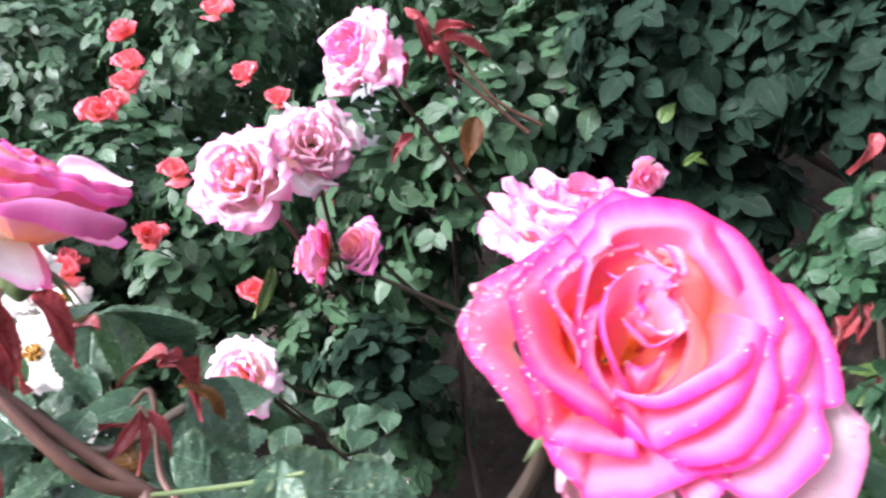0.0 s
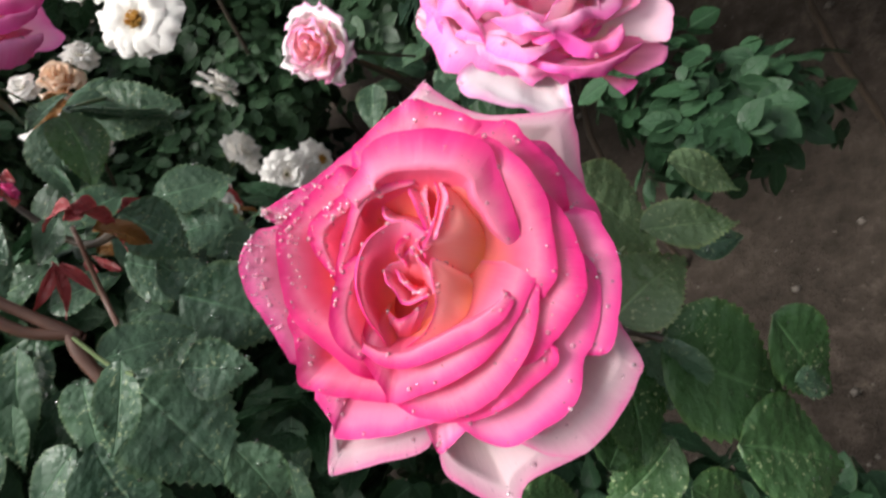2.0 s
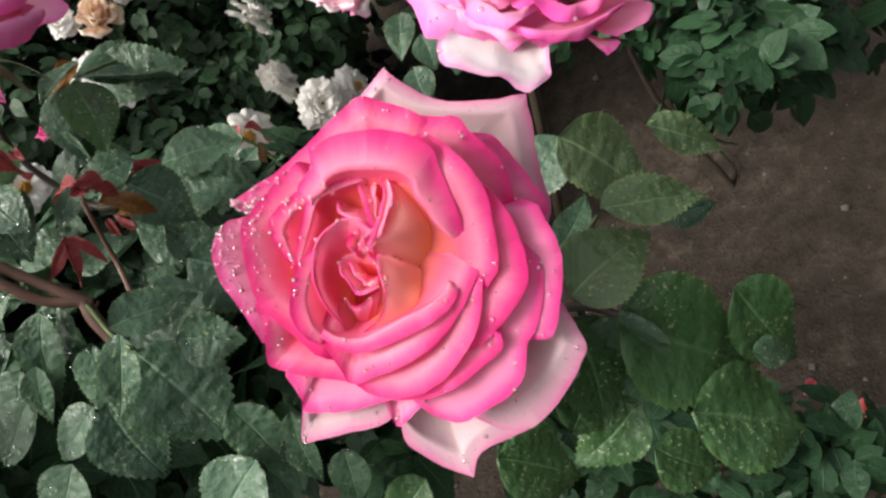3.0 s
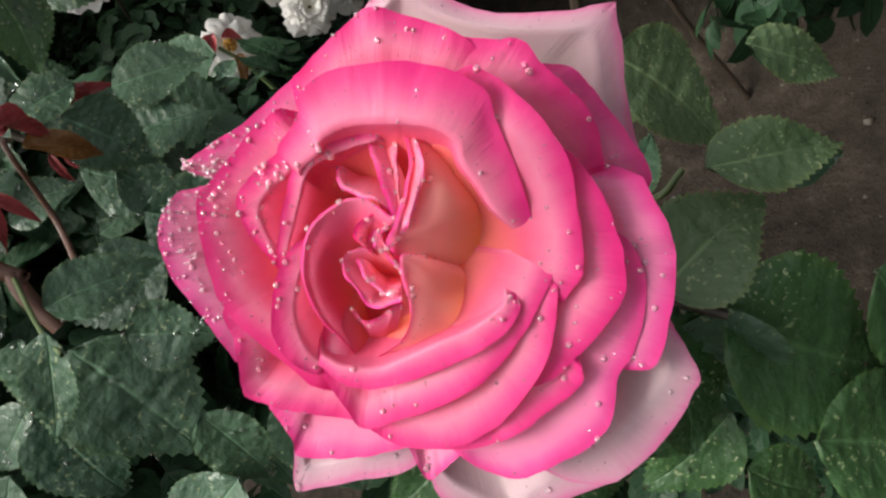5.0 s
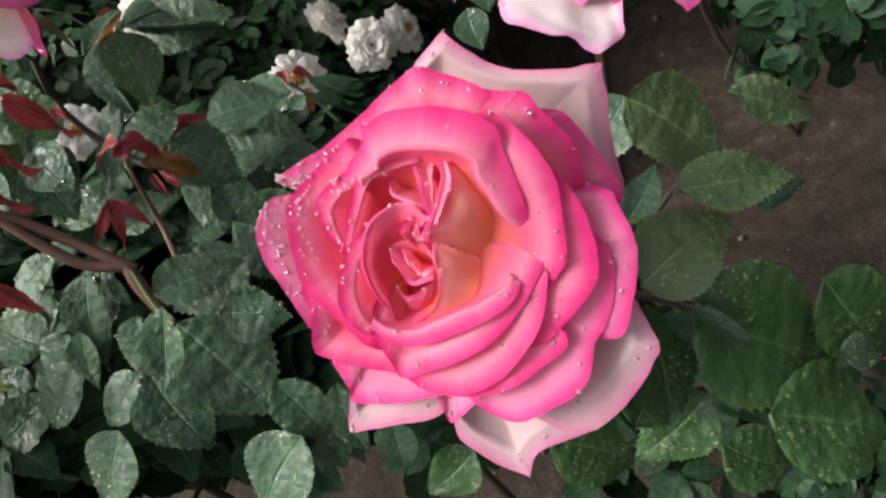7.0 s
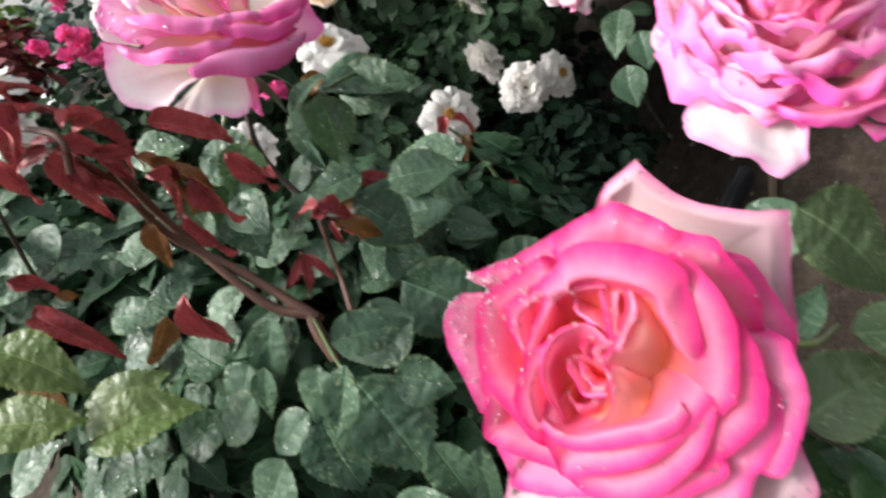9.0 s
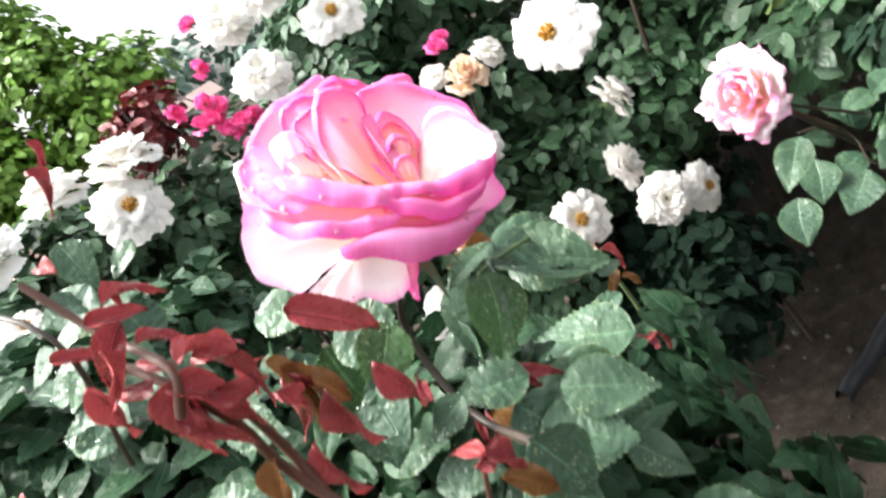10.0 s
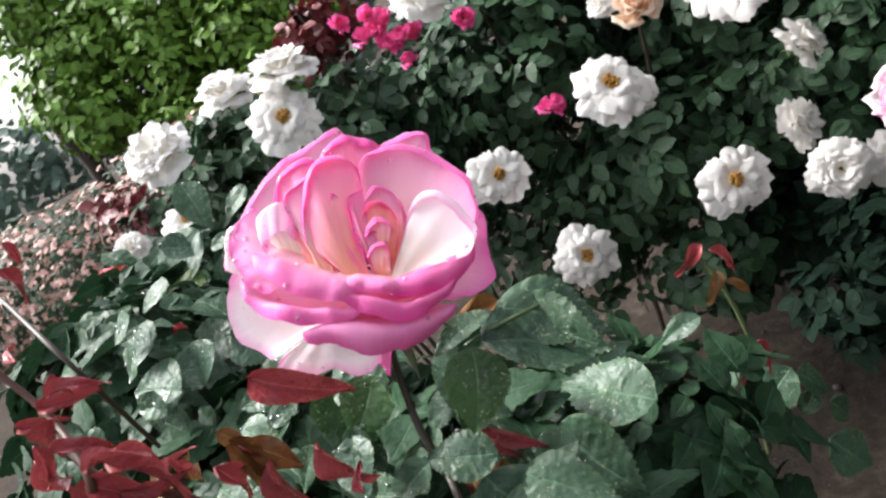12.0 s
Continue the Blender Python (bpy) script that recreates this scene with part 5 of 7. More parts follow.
loft_petal(rose_c, PINKISH, [(-3, 40, 6), (9, 47, 12), (17, 40, 9), (21, 34, 7)], [(-11, 20, -9), (-6, 10, -8)], (4.9, 2.4, -2.8), (2.0, 2.2, 0.1), ruffle=2.4)
loft_petal(rose_c, SOFT_PINK, [(-20, 36, 0), (-11, 48, 7), (-0, 41, 6), (4, 35, 4)], [(-20, 18, -10), (-15, 9, -9)], (1.9, 2.8, -2.9), (-0.3, 1.4, 0.3), ruffle=2.4)
loft_petal(rose_c, ROSY, [(13, 26, 5), (31, 28, 9), (37, 19, 9), (29, 9, 5), (17, 3, 1)], [(-1, 10, -6), (3, -0, -6)], (4.5, 1.6, -3.6), (0.7, 0.4, 0.9), ruffle=2.4)
loft_petal(rose_c, SOFT_PINK, [(6, 30, 7), (8, 21, 6), (3, 12, 3), (-6, 6, -1)], [(-12, 14, -6), (-10, 9, -6)], (2.3, 0.8, -3.2), (-0.0, -0.8, 1.1), ruffle=2.4)
loft_petal(rose_c, ROSY, [(30, 13, 10), (32, 4, 8), (19, -3, 4), (7, -7, -1)], [(-0, -0, -7), (3, -7, -6)], (2.8, 0.8, -2.8), (0.5, -1.0, 0.1), ruffle=2.4)
loft_petal(rose_c, SOFT_PINK, [(-9, 33, 9), (-15, 30, 4), (-22, 20, 0), (-22, 9, 2)], [(-20, 13, -6), (-15, 3, -6)], (-0.9, -0.5, -1.2), (-2.7, 0.9, 0.6), ruffle=2.4)
loft_petal(rose_c, HEART_PINK, [(16, 1, 6), (22, -6, 7), (22, -13, 5), (19, -20, 6), (10, -22, 4)], [(3, -9, -6), (8, -18, -6)], (2.7, 0.6, -3.0), (-0.0, -0.4, 1.3), ruffle=2.4)
loft_petal(rose_c, ROSY, [(11, -16, 4), (19, -19, 9), (10, -25, 6), (6, -33, 3)], [(1, -14, -5), (6, -23, -4)], (1.1, 0.1, -1.8), (-1.5, -1.8, 0.7), ruffle=2.4)
loft_petal(rose_c, SALMON, [(-12, 4, 2), (-7, -3, 4), (-9, -13, 0), (-20, -15, -3)], [(-15, 0, -10), (-11, -9, -9)], (-0.6, -0.3, -0.8), 0, ruffle=2.4)
loft_petal(rose_c, ROSY, [(-7, -12, -1), (-3, -17, 1), (-1, -26, 2), (-5, -33, 1), (-13, -34, -1)], [(-15, -12, -9), (-9, -24, -8)], (-0.9, -0.5, -1.2), (-0.9, -0.9, 1.7), ruffle=2.4)
loft_petal(rose_c, HEART_PINK, [(-22, 20, -3), (-15, 6, -4), (-8, -10, -4), (0, -26, -2), (7, -38, -0)], [(-25, 1, -14), (-12, -27, -12)], (-0.6, -0.3, -0.8), 0, ruffle=2.4)
loft_petal(rose_c, SALMON, [(-3, 24, -2), (10, 9, -1), (17, -9, -1), (21, -27, 1)], [(-14, 6, -12), (-1, -22, -11)], (1.1, 0.2, -1.8), 0, ruffle=2.4)
loft_petal(rose_c, ROSY, [(10, -32, 3), (29, -32, 7), (35, -38, 8), (30, -47, 5), (7, -43, 1)], [(-7, -17, -9), (-1, -29, -8)], (3.0, 0.4, -2.8), (1.1, -0.6, 0.9), ruffle=2.4)
loft_petal(rose_c, SOFT_PINK, [(3, -41, -0), (21, -46, 2), (21, -55, -2), (7, -61, -7), (-2, -55, -5)], [(-12, -22, -10), (-6, -34, -10)], (-0.6, -0.3, -0.8), (0.4, -1.0, 0.1), ruffle=2.4)
loft_petal(rose_c, ROSY, [(-19, -39, -4), (-6, -47, -3), (4, -62, -8), (-5, -62, -12), (-19, -53, -10)], [(-16, -22, -14), (-10, -33, -14)], (-4.0, -0.8, 1.5), (-0.1, -0.9, -0.5), ruffle=2.4)
loft_petal(rose_c, SOFT_PINK, [(-26, 13, -1), (-30, 3, 0), (-30, -8, 1), (-26, -17, 2)], [(-22, -3, -16), (-16, -18, -16)], (-6.1, -2.6, 1.5), (-5.5, -1.0, -1.7), ruffle=2.4)
loft_petal(rose_c, ROSY, [(-30, -16, 0), (-25, -26, 5), (-23, -37, 2), (-11, -46, 2), (-2, -45, 2)], [(-20, -14, -16), (-14, -28, -15)], (-6.3, -2.0, 1.6), (-5.5, -2.3, -2.3), ruffle=2.4)
loft_petal(rose_c, SOFT_PINK, [(-27, 32, -5), (-32, 21, -4), (-38, 2, -3), (-39, -18, -3), (-37, -27, -5)], [(-25, -4, -19), (-18, -20, -18)], (-6.4, -1.9, 1.5), (-4.9, -0.3, -2.3), ruffle=2.4)
loft_petal(rose_c, ROSY, [(-38, -17, -2), (-36, -32, -1), (-26, -46, -2), (-5, -55, -3)], [(-21, -17, -17), (-14, -31, -17)], (-6.0, -1.7, 2.0), (-2.8, -1.5, -3.6), ruffle=2.4)
loft_petal(rose_c, SOFT_PINK, [(-22, 42, -8), (-29, 40, -10), (-36, 27, -11), (-35, 19, -7)], [(-23, 9, -20), (-17, -3, -20)], (-3.0, 0.1, -0.1), (-1.6, 0.3, -1.6), ruffle=2.4)
loft_petal(rose_c, ROSY, [(-20, -47, -12), (-18, -55, -13), (-14, -57, -17), (-19, -54, -20)], [(-14, -30, -19), (-11, -37, -19)], (-3.3, -0.6, 2.4), 0, ruffle=2.4)
loft_petal(rose_c, GUARD, [(-44, 3, -6), (-57, 3, -7), (-66, -5, -6), (-61, -25, -8), (-58, -40, -12), (-44, -41, -13), (-30, -34, -12)], [(-17, -2, -20), (-12, -11, -23)], (-6.9, -5.0, 7.0), 0, ruffle=2.4)
pink_rose((0.469, 0.548, 0.854), (-0.864, -0.292, 0.411), 0.092, 20, 5, "pink rose with one pale petal folded back", (HEART_PINK, SOFT_PINK, GUARD), openness=0.5, ruffle=2.8)
pink_rose((0.510, 0.464, 1.068), (-0.888, -0.314, 0.337), 0.122, 26, 6, "broad pale pink rose with an apricot heart", (HEART_PINK, SOFT_PINK, SOFT_PINK), openness=0.85, ruffle=2.6, height=0.25)
pink_rose((0.600, 0.409, 1.071), (-0.781, -0.585, 0.217), 0.118, 24, 7, "pale pink rose half hidden by a leaf", (SOFT_PINK, SOFT_PINK, GUARD), openness=0.75, ruffle=2.6, height=0.25)
pink_rose((0.605, 0.316, 1.145), (-0.815, 0.035, 0.578), 0.118, 28, 8, "full pink rose high in the bush", (ROSY, SOFT_PINK, SOFT_PINK), openness=0.6, ruffle=2.2)
pink_rose((0.615, 0.488, 0.942), (-0.581, 0.682, 0.444), 0.09, 20, 9, "pink rose seen edge-on among leaves", (SALMON, BLUSH, PINK), openness=0.6, ruffle=1.6)
pink_rose((0.663, 0.445, 0.928), (-0.794, 0.132, 0.593), 0.08, 20, 10, "pink rose half hidden behind leaves", (SALMON, BLUSH, BLUSH), openness=0.5, ruffle=1.6)
pink_rose((0.766, 0.083, 0.868), (-0.835, -0.514, -0.197), 0.055, 14, 15, "pink rose bud opening among dark leaves", (ROSY, ROSY, BLUSH), openness=0.2, ruffle=1.4)

pink_rose((0.469, 1.117, 0.945), (-0.065, -0.775, 0.628), 0.078, 14, 16, "faded peach rose past its bloom among white roses", (PEACH, PEACH, PEACH), openness=0.8, ruffle=1.8)


# ---- smaller roses, from a few models each ----
def stamens(thing, r, z):
    verts, faces = [], []
    rnd = random.Random(2)
    for k in range(60):
        a, q = rnd.uniform(0, 6.28), r * math.sqrt(rnd.random())
        p = Vector((q * math.cos(a), q * math.sin(a), z + rnd.uniform(0, 0.5) * r))
        s = r * 0.16
        i = len(verts)
        verts += [p + Vector((s, 0, 0)), p + Vector((-s / 2, s, 0)), p + Vector((-s / 2, -s, 0)), p + Vector((0, 0, s * 1.6)), Vector((p.x * 0.3, p.y * 0.3, z - r))]
        faces += [(i, i + 1, i + 3), (i + 1, i + 2, i + 3), (i + 2, i, i + 3), (i, i + 4, i + 1), (i + 1, i + 4, i + 2), (i + 2, i + 4, i)]
    part("stamen_tuft", mesh_object("stamen_tuft", verts, faces, STAMEN), thing, "tuft of golden stamens")


def small_model(name, petals, mats, seed, openness, ruffle, with_stamens, centre=0.3, height=0.35):
    """A bloom one metre across its radius, to be placed and scaled."""
    thing = spiral_bloom(name, Matrix.Identity(4), 1.0, petals, mats, seed, openness=openness, ruffle=ruffle, centre=centre, height=height)
    if with_stamens:
        stamens(thing, 0.2, -0.05)
    return thing


class Models:
    def __init__(self, models, label, group):
        self.models, self.label, self.group, self.used, self.n = models, label, group, set(), 0

    def put(self, centre, axis, diameter):
        model = self.models[self.n % len(self.models)]
        turn = Matrix.Rotation(self.n * 2.1, 4, "Z")
        m = axes(centre, axis) @ turn
        s = diameter / 2
        if model in self.used:
            s /= model.scale.x
            ob = copy_thing(model, m @ Matrix.Diagonal((s, s, s, 1)))
        else:
            ob = model
            self.used.add(model)
            tagged(ob, self.label, "rose", self.group)
            ob.matrix_basis = m @ Matrix.Diagonal((s, s, s, 1))
        self.n += 1
        return ob


def white_model(rings, seed, ruffle, golden):
    thing = open_bloom("white_rose", rings, WHITE, seed, ruffle)
    if golden:
        stamens(thing, 0.2, 0.12)
    return thing


whites = Models([white_model([(8, 1.0, -0.06, 0.12), (7, 0.84, 0.0, 0.3), (5, 0.6, 0.04, 0.36)], 51, 1.0, True), white_model([(7, 1.0, -0.25, 0.25), (7, 0.9, -0.15, 0.6), (6, 0.7, -0.05, 0.85), (5, 0.45, 0.0, 0.85)], 52, 1.5, False),
                 white_model([(7, 1.0, -0.05, 0.18), (6, 0.8, 0.0, 0.3)], 53, 1.0, True), white_model([(7, 1.0, -0.2, 0.45), (7, 0.85, -0.15, 0.8), (6, 0.65, -0.1, 0.95), (4, 0.4, 0.0, 0.9)], 54, 1.5, False)],
                "creamy white ruffled rose on the green bush", "white roses on the bush")
corals = Models([small_model("coral_rose", 10, (CORAL, CORAL, CORAL), 61, 0.5, 2.0, False), small_model("coral_rose", 8, (CORAL, CORAL, CORAL), 62, 0.8, 2.0, False)],
                "small coral-red rose among light green leaves", "coral roses on the bush")
magentas = Models([small_model("magenta_rose", 10, (MAGENTA, MAGENTA, MAGENTA), 71, 0.4, 2.2, False), small_model("magenta_rose", 8, (MAGENTA, MAGENTA, MAGENTA), 72, 0.9, 2.2, False)],
                  "small magenta-red rose among the white roses", "magenta roses on the bush")


def white_rose(centre, axis, diameter, kind):
    """kind 0 or 2: open with golden stamens; 1 or 3: full and crumpled."""
    whites.n = kind + 4 * len(whites.used) * 3 + 4 * int(diameter * 1000)
    whites.put(centre, axis, diameter)


def coral_rose(centre, axis, diameter):
    corals.put(centre, axis, diameter)


def magenta_rose(centre, axis, diameter):
    magentas.put(centre, axis, diameter)


white_rose((0.336, 0.940, 0.896), (0.255, -0.738, 0.624), 0.114, 0)
white_rose((0.149, 0.968, 0.856), (0.193, -0.916, 0.351), 0.092, 2)
white_rose((0.220, 1.103, 0.618), (0.108, -0.909, 0.402), 0.112, 0)
white_rose((0.451, 0.975, 0.666), (-0.028, -0.929, 0.369), 0.110, 2)
white_rose((0.575, 0.990, 0.687), (0.600, -0.778, 0.183), 0.088, 3)
white_rose((0.629, 1.007, 0.790), (0.778, -0.445, 0.444), 0.086, 1)
white_rose((0.574, 0.920, 0.626), (-0.396, -0.861, 0.320), 0.092, 1)
white_rose((0.653, 0.925, 0.594), (0.247, -0.950, 0.188), 0.089, 0)
white_rose((-0.171, 1.256, 1.138), (0.128, -0.245, 0.961), 0.112, 1)
white_rose((-0.054, 1.152, 1.121), (0.263, -0.211, 0.941), 0.118, 3)
white_rose((-0.084, 1.108, 1.061), (0.165, -0.855, 0.491), 0.116, 0)
white_rose((-0.285, 1.133, 1.109), (-0.103, -0.600, 0.794), 0.122, 3)
white_rose((-0.280, 1.048, 1.012), (0.313, -0.638, 0.704), 0.071, 2)
white_rose((-0.412, 1.143, 1.005), (0.313, -0.638, 0.704), 0.064, 3)
white_rose((0.186, 1.142, 1.117), (0.119, -0.687, 0.717), 0.100, 1)
white_rose((0.316, 1.085, 1.136), (0.090, -0.850, 0.518), 0.098, 2)
white_rose((0.197, 1.221, 1.216), (0.029, -0.655, 0.755), 0.100, 1)
white_rose((0.438, 1.180, 0.957), (-0.334, -0.614, 0.715), 0.057, 3)
white_rose((0.525, 1.120, 0.951), (0.454, -0.635, 0.625), 0.064, 1)
white_rose((0.250, 1.120, 1.222), (-0.040, -0.855, 0.517), 0.100, 3)
white_rose((0.424, 1.283, 1.190), (0.148, -0.685, 0.713), 0.079, 3)
white_rose((0.565, 1.048, 1.044), (-0.151, -0.603, 0.784), 0.087, 2)
white_rose((0.682, 1.068, 1.026), (0.099, -0.738, 0.668), 0.073, 3)
white_rose((-0.451, 1.196, 0.939), (0.210, -0.713, 0.669), 0.050, 1)
white_rose((0.609, 0.944, 1.076), (-0.618, -0.566, 0.546), 0.104, 0)
white_rose((0.684, 0.980, 1.014), (-0.450, -0.569, 0.688), 0.082, 2)
white_rose((0.644, 1.126, 1.011), (-0.450, -0.569, 0.688), 0.066, 3)
white_rose((0.363, 0.966, 0.861), (-0.126, -0.804, 0.581), 0.075, 3)
white_rose((0.486, 0.846, 0.963), (-0.684, -0.555, 0.474), 0.120, 2)
coral_rose((0.796, 0.747, 1.366), (-0.598, -0.266, 0.756), 0.057)
coral_rose((0.852, 0.609, 1.343), (-0.699, -0.421, 0.578), 0.053)
coral_rose((0.907, 0.643, 1.246), (-0.781, -0.091, 0.618), 0.056)
coral_rose((0.823, 0.777, 1.329), (-0.536, -0.567, 0.625), 0.060)
coral_rose((0.798, 0.780, 1.296), (-0.531, -0.617, 0.581), 0.054)
coral_rose((0.745, 0.807, 1.261), (-0.516, -0.831, 0.207), 0.055)
coral_rose((0.844, 0.859, 1.290), (-0.650, -0.565, 0.508), 0.058)
coral_rose((0.704, 0.887, 1.179), (-0.636, -0.664, 0.393), 0.053)
coral_rose((0.781, 0.859, 1.060), (-0.569, -0.805, 0.171), 0.057)
coral_rose((0.787, 0.757, 1.138), (-0.484, -0.684, 0.546), 0.054)
coral_rose((0.828, 0.748, 0.908), (-0.532, -0.625, 0.571), 0.059)
coral_rose((0.717, 0.996, 1.230), (-0.422, -0.685, 0.595), 0.053)
coral_rose((0.908, 0.591, 0.994), (-0.709, -0.382, 0.592), 0.053)
coral_rose((0.816, 0.884, 1.066), (-0.408, -0.323, 0.854), 0.054)
coral_rose((0.895, 0.596, 1.184), (-0.647, -0.399, 0.649), 0.054)
coral_rose((0.692, 0.961, 1.062), (-0.426, -0.673, 0.605), 0.057)
coral_rose((0.821, 1.022, 1.192), (-0.432, -0.249, 0.867), 0.053)
coral_rose((0.773, 1.028, 1.080), (-0.264, -0.654, 0.709), 0.060)
coral_rose((1.057, 0.239, 0.993), (-0.693, -0.691, 0.207), 0.055)
coral_rose((-0.524, 1.230, 0.971), (0.341, -0.746, 0.572), 0.049)
coral_rose((-0.172, 0.542, 0.998), (0.341, -0.746, 0.572), 0.023)
coral_rose((-0.519, 1.116, 0.946), (0.341, -0.746, 0.572), 0.033)
coral_rose((-0.485, 1.235, 0.979), (0.341, -0.746, 0.572), 0.036)
coral_rose((-0.285, 0.534, 0.996), (0.341, -0.746, 0.572), 0.019)
coral_rose((0.268, 0.081, 0.447), (-0.097, -0.717, 0.691), 0.018)
coral_rose((0.414, 0.124, 0.163), (-0.097, -0.717, 0.691), 0.026)
coral_rose((0.222, 0.045, 0.449), (-0.097, -0.717, 0.691), 0.030)
magenta_rose((0.159, 1.310, 1.249), (-0.415, -0.630, 0.657), 0.037)
magenta_rose((0.135, 1.295, 1.176), (0.239, -0.946, 0.219), 0.038)
magenta_rose((0.119, 1.281, 1.114), (0.183, -0.635, 0.751), 0.048)
magenta_rose((0.121, 1.267, 1.068), (0.145, -0.917, 0.371), 0.042)
magenta_rose((0.240, 1.233, 1.046), (0.074, -0.960, 0.271), 0.044)
magenta_rose((0.467, 1.166, 1.004), (-0.006, -0.679, 0.734), 0.044)
magenta_rose((0.158, 1.258, 1.068), (0.225, -0.803, 0.552), 0.042)
magenta_rose((0.126, 1.256, 1.032), (-0.186, -0.624, 0.759), 0.036)
magenta_rose((0.102, 1.280, 1.096), (0.069, -0.744, 0.665), 0.045)
magenta_rose((0.102, 1.256, 1.128), (-0.115, -0.889, 0.444), 0.042)
magenta_rose((0.135, 1.239, 1.076), (0.009, -0.559, 0.829), 0.040)
magenta_rose((0.285, 1.166, 0.862), (0.201, -0.551, 0.810), 0.040)
magenta_rose((0.491, 1.190, 1.006), (-0.014, -0.760, 0.650), 0.041)
magenta_rose((0.079, 1.260, 1.104), (-0.064, -0.551, 0.832), 0.047)
magenta_rose((0.113, 1.251, 1.070), (0.404, -0.564, 0.721), 0.048)
magenta_rose((0.306, 1.188, 0.853), (0.609, -0.564, 0.557), 0.046)
magenta_rose((0.056, 1.270, 1.138), (0.510, -0.780, 0.362), 0.041)

# ---- leaves and canes of the near bush ----
KINDS = {
    "wide": [leaf_mesh("leaflet", LEAF_WET, 0.40, 0.12, 0.10, k) for k in range(4)],
    "pale": [leaf_mesh("leaflet", LEAF_PALE, 0.34, 0.12, 0.14, 90 + k) for k in range(2)],
    "pale_slim": [leaf_mesh("leaflet", LEAF_PALE, 0.22, 0.16, 0.14, 94 + k) for k in range(2)],
    "deep": [leaf_mesh("leaflet", LEAF_DEEP, 0.37, 0.12, 0.12, 70 + k) for k in range(3)],
    "mid": [leaf_mesh("leaflet", LEAF, 0.31, 0.14, 0.18, 10 + k) for k in range(4)],
    "slim": [leaf_mesh("leaflet", LEAF, 0.22, 0.22, 0.14, 20 + k) for k in range(3)],
    "lime": [leaf_mesh("leaflet", LEAF_LIME, 0.27, 0.2, 0.2, 30 + k) for k in range(2)],
    "curl": [leaf_mesh("leaflet", LEAF_LIME, 0.14, 0.6, 0.3, 80, 13, 0.05, 0.8)],
    "red": [leaf_mesh("leaflet", LEAF_RED, (0.2, 0.16, 0.18)[k], 1.0, (0.7, 0.5, 0.85)[k], 40 + k, 14, 0.09, (1.5, -1.2, 0.7)[k], bite=0.35) for k in range(3)],
    "red_slim": [leaf_mesh("leaflet", LEAF_RED, 0.11, 0.6, 0.25, 50 + k, bite=0.3) for k in range(2)],
    "bronze": [leaf_mesh("leaflet", LEAF_BRONZE, 0.22, 0.5, 0.35, 60 + k, 14, 0.07, (0.9, -0.7)[k], bite=0.35) for k in range(2)],
}
KIND_LABEL = {"pale": "pale green leaflet spotted with rain", "pale_slim": "pale green leaflet spotted with rain", "red": "young dark red leaflet", "red_slim": "thin red leaflet", "bronze": "bronze-green young leaflet", "lime": "fresh lime-green leaflet", "curl": "curled lime-green leaflet"}
placed = []
LIGHTWARD = (-0.18, 0.07, 0.33)  # green leaflets turn their faces to the light


def leaf(base, tip, face, kind):
    me = KINDS[kind][len(placed) % len(KINDS[kind])]
    ob = part("leaflet", me, near_bush, KIND_LABEL.get(kind, ""))
    if kind in ("wide", "mid", "slim", "lime"):
        face = Vector(face) + Vector(LIGHTWARD)
    ob.matrix_world = leaf_pose(base, tip, face)
    ob.matrix_parent_inverse = Matrix.Translation(near_bush.location).inverted()
    placed.append(ob)


def cane(points, r0, r1, mat):
    me = tube("cane", points, r0, r1, mat, 8, 5, 0.2)
    me.transform(Matrix.Translation(-near_bush.location))
    part("cane", me, near_bush)


cane([(-0.031, 0.170, 0.941), (-0.032, 0.172, 0.944), (-0.040, 0.188, 0.976), (-0.051, 0.194, 1.011), (-0.052, 0.178, 1.041), (-0.058, 0.173, 1.063), (-0.070, 0.188, 1.078)], 0.0028, 0.0013, STEM_RED)
cane([(-0.032, 0.172, 0.944), (-0.043, 0.182, 0.961), (-0.047, 0.197, 1.012), (-0.048, 0.180, 1.043), (-0.048, 0.173, 1.053)], 0.0026, 0.0014, STEM_RED)
cane([(-0.038, 0.164, 0.923), (-0.036, 0.169, 0.935), (-0.032, 0.172, 0.944)], 0.0032, 0.0030, STEM_RED)
cane([(-0.075, 0.194, 1.109), (-0.066, 0.187, 1.085), (-0.055, 0.166, 1.070), (-0.061, 0.166, 1.057)], 0.0012, 0.0015, STEM_RED)
cane([(-0.142, 0.333, 1.118), (-0.093, 0.261, 1.083), (-0.114, 0.310, 1.009)], 0.0011, 0.0014, STEM_DARK)
cane([(-0.018, 0.175, 0.927), (-0.007, 0.191, 0.939), (0.002, 0.187, 0.967), (0.008, 0.205, 0.964)], 0.0013, 0.0009, STEM_RED)
cane([(0.028, 0.271, 1.013), (0.021, 0.278, 0.992), (0.018, 0.264, 0.968), (0.021, 0.245, 0.946), (0.025, 0.194, 0.953)], 0.0016, 0.0022, STEM_DARK)
cane([(0.246, 0.548, 0.816), (0.251, 0.538, 0.786), (0.250, 0.528, 0.727), (0.238, 0.538, 0.666), (0.230, 0.561, 0.580)], 0.0018, 0.0030, STEM_GREEN)
cane([(-0.032, 0.174, 0.943), (-0.042, 0.126, 0.943), (-0.045, 0.101, 0.943)], 0.0009, 0.0007, STEM_GREEN)
cane([(0.089, 0.054, 0.839), (0.073, 0.011, 0.868), (0.080, 0.002, 0.874)], 0.0013, 0.0010, STEM_GREEN)
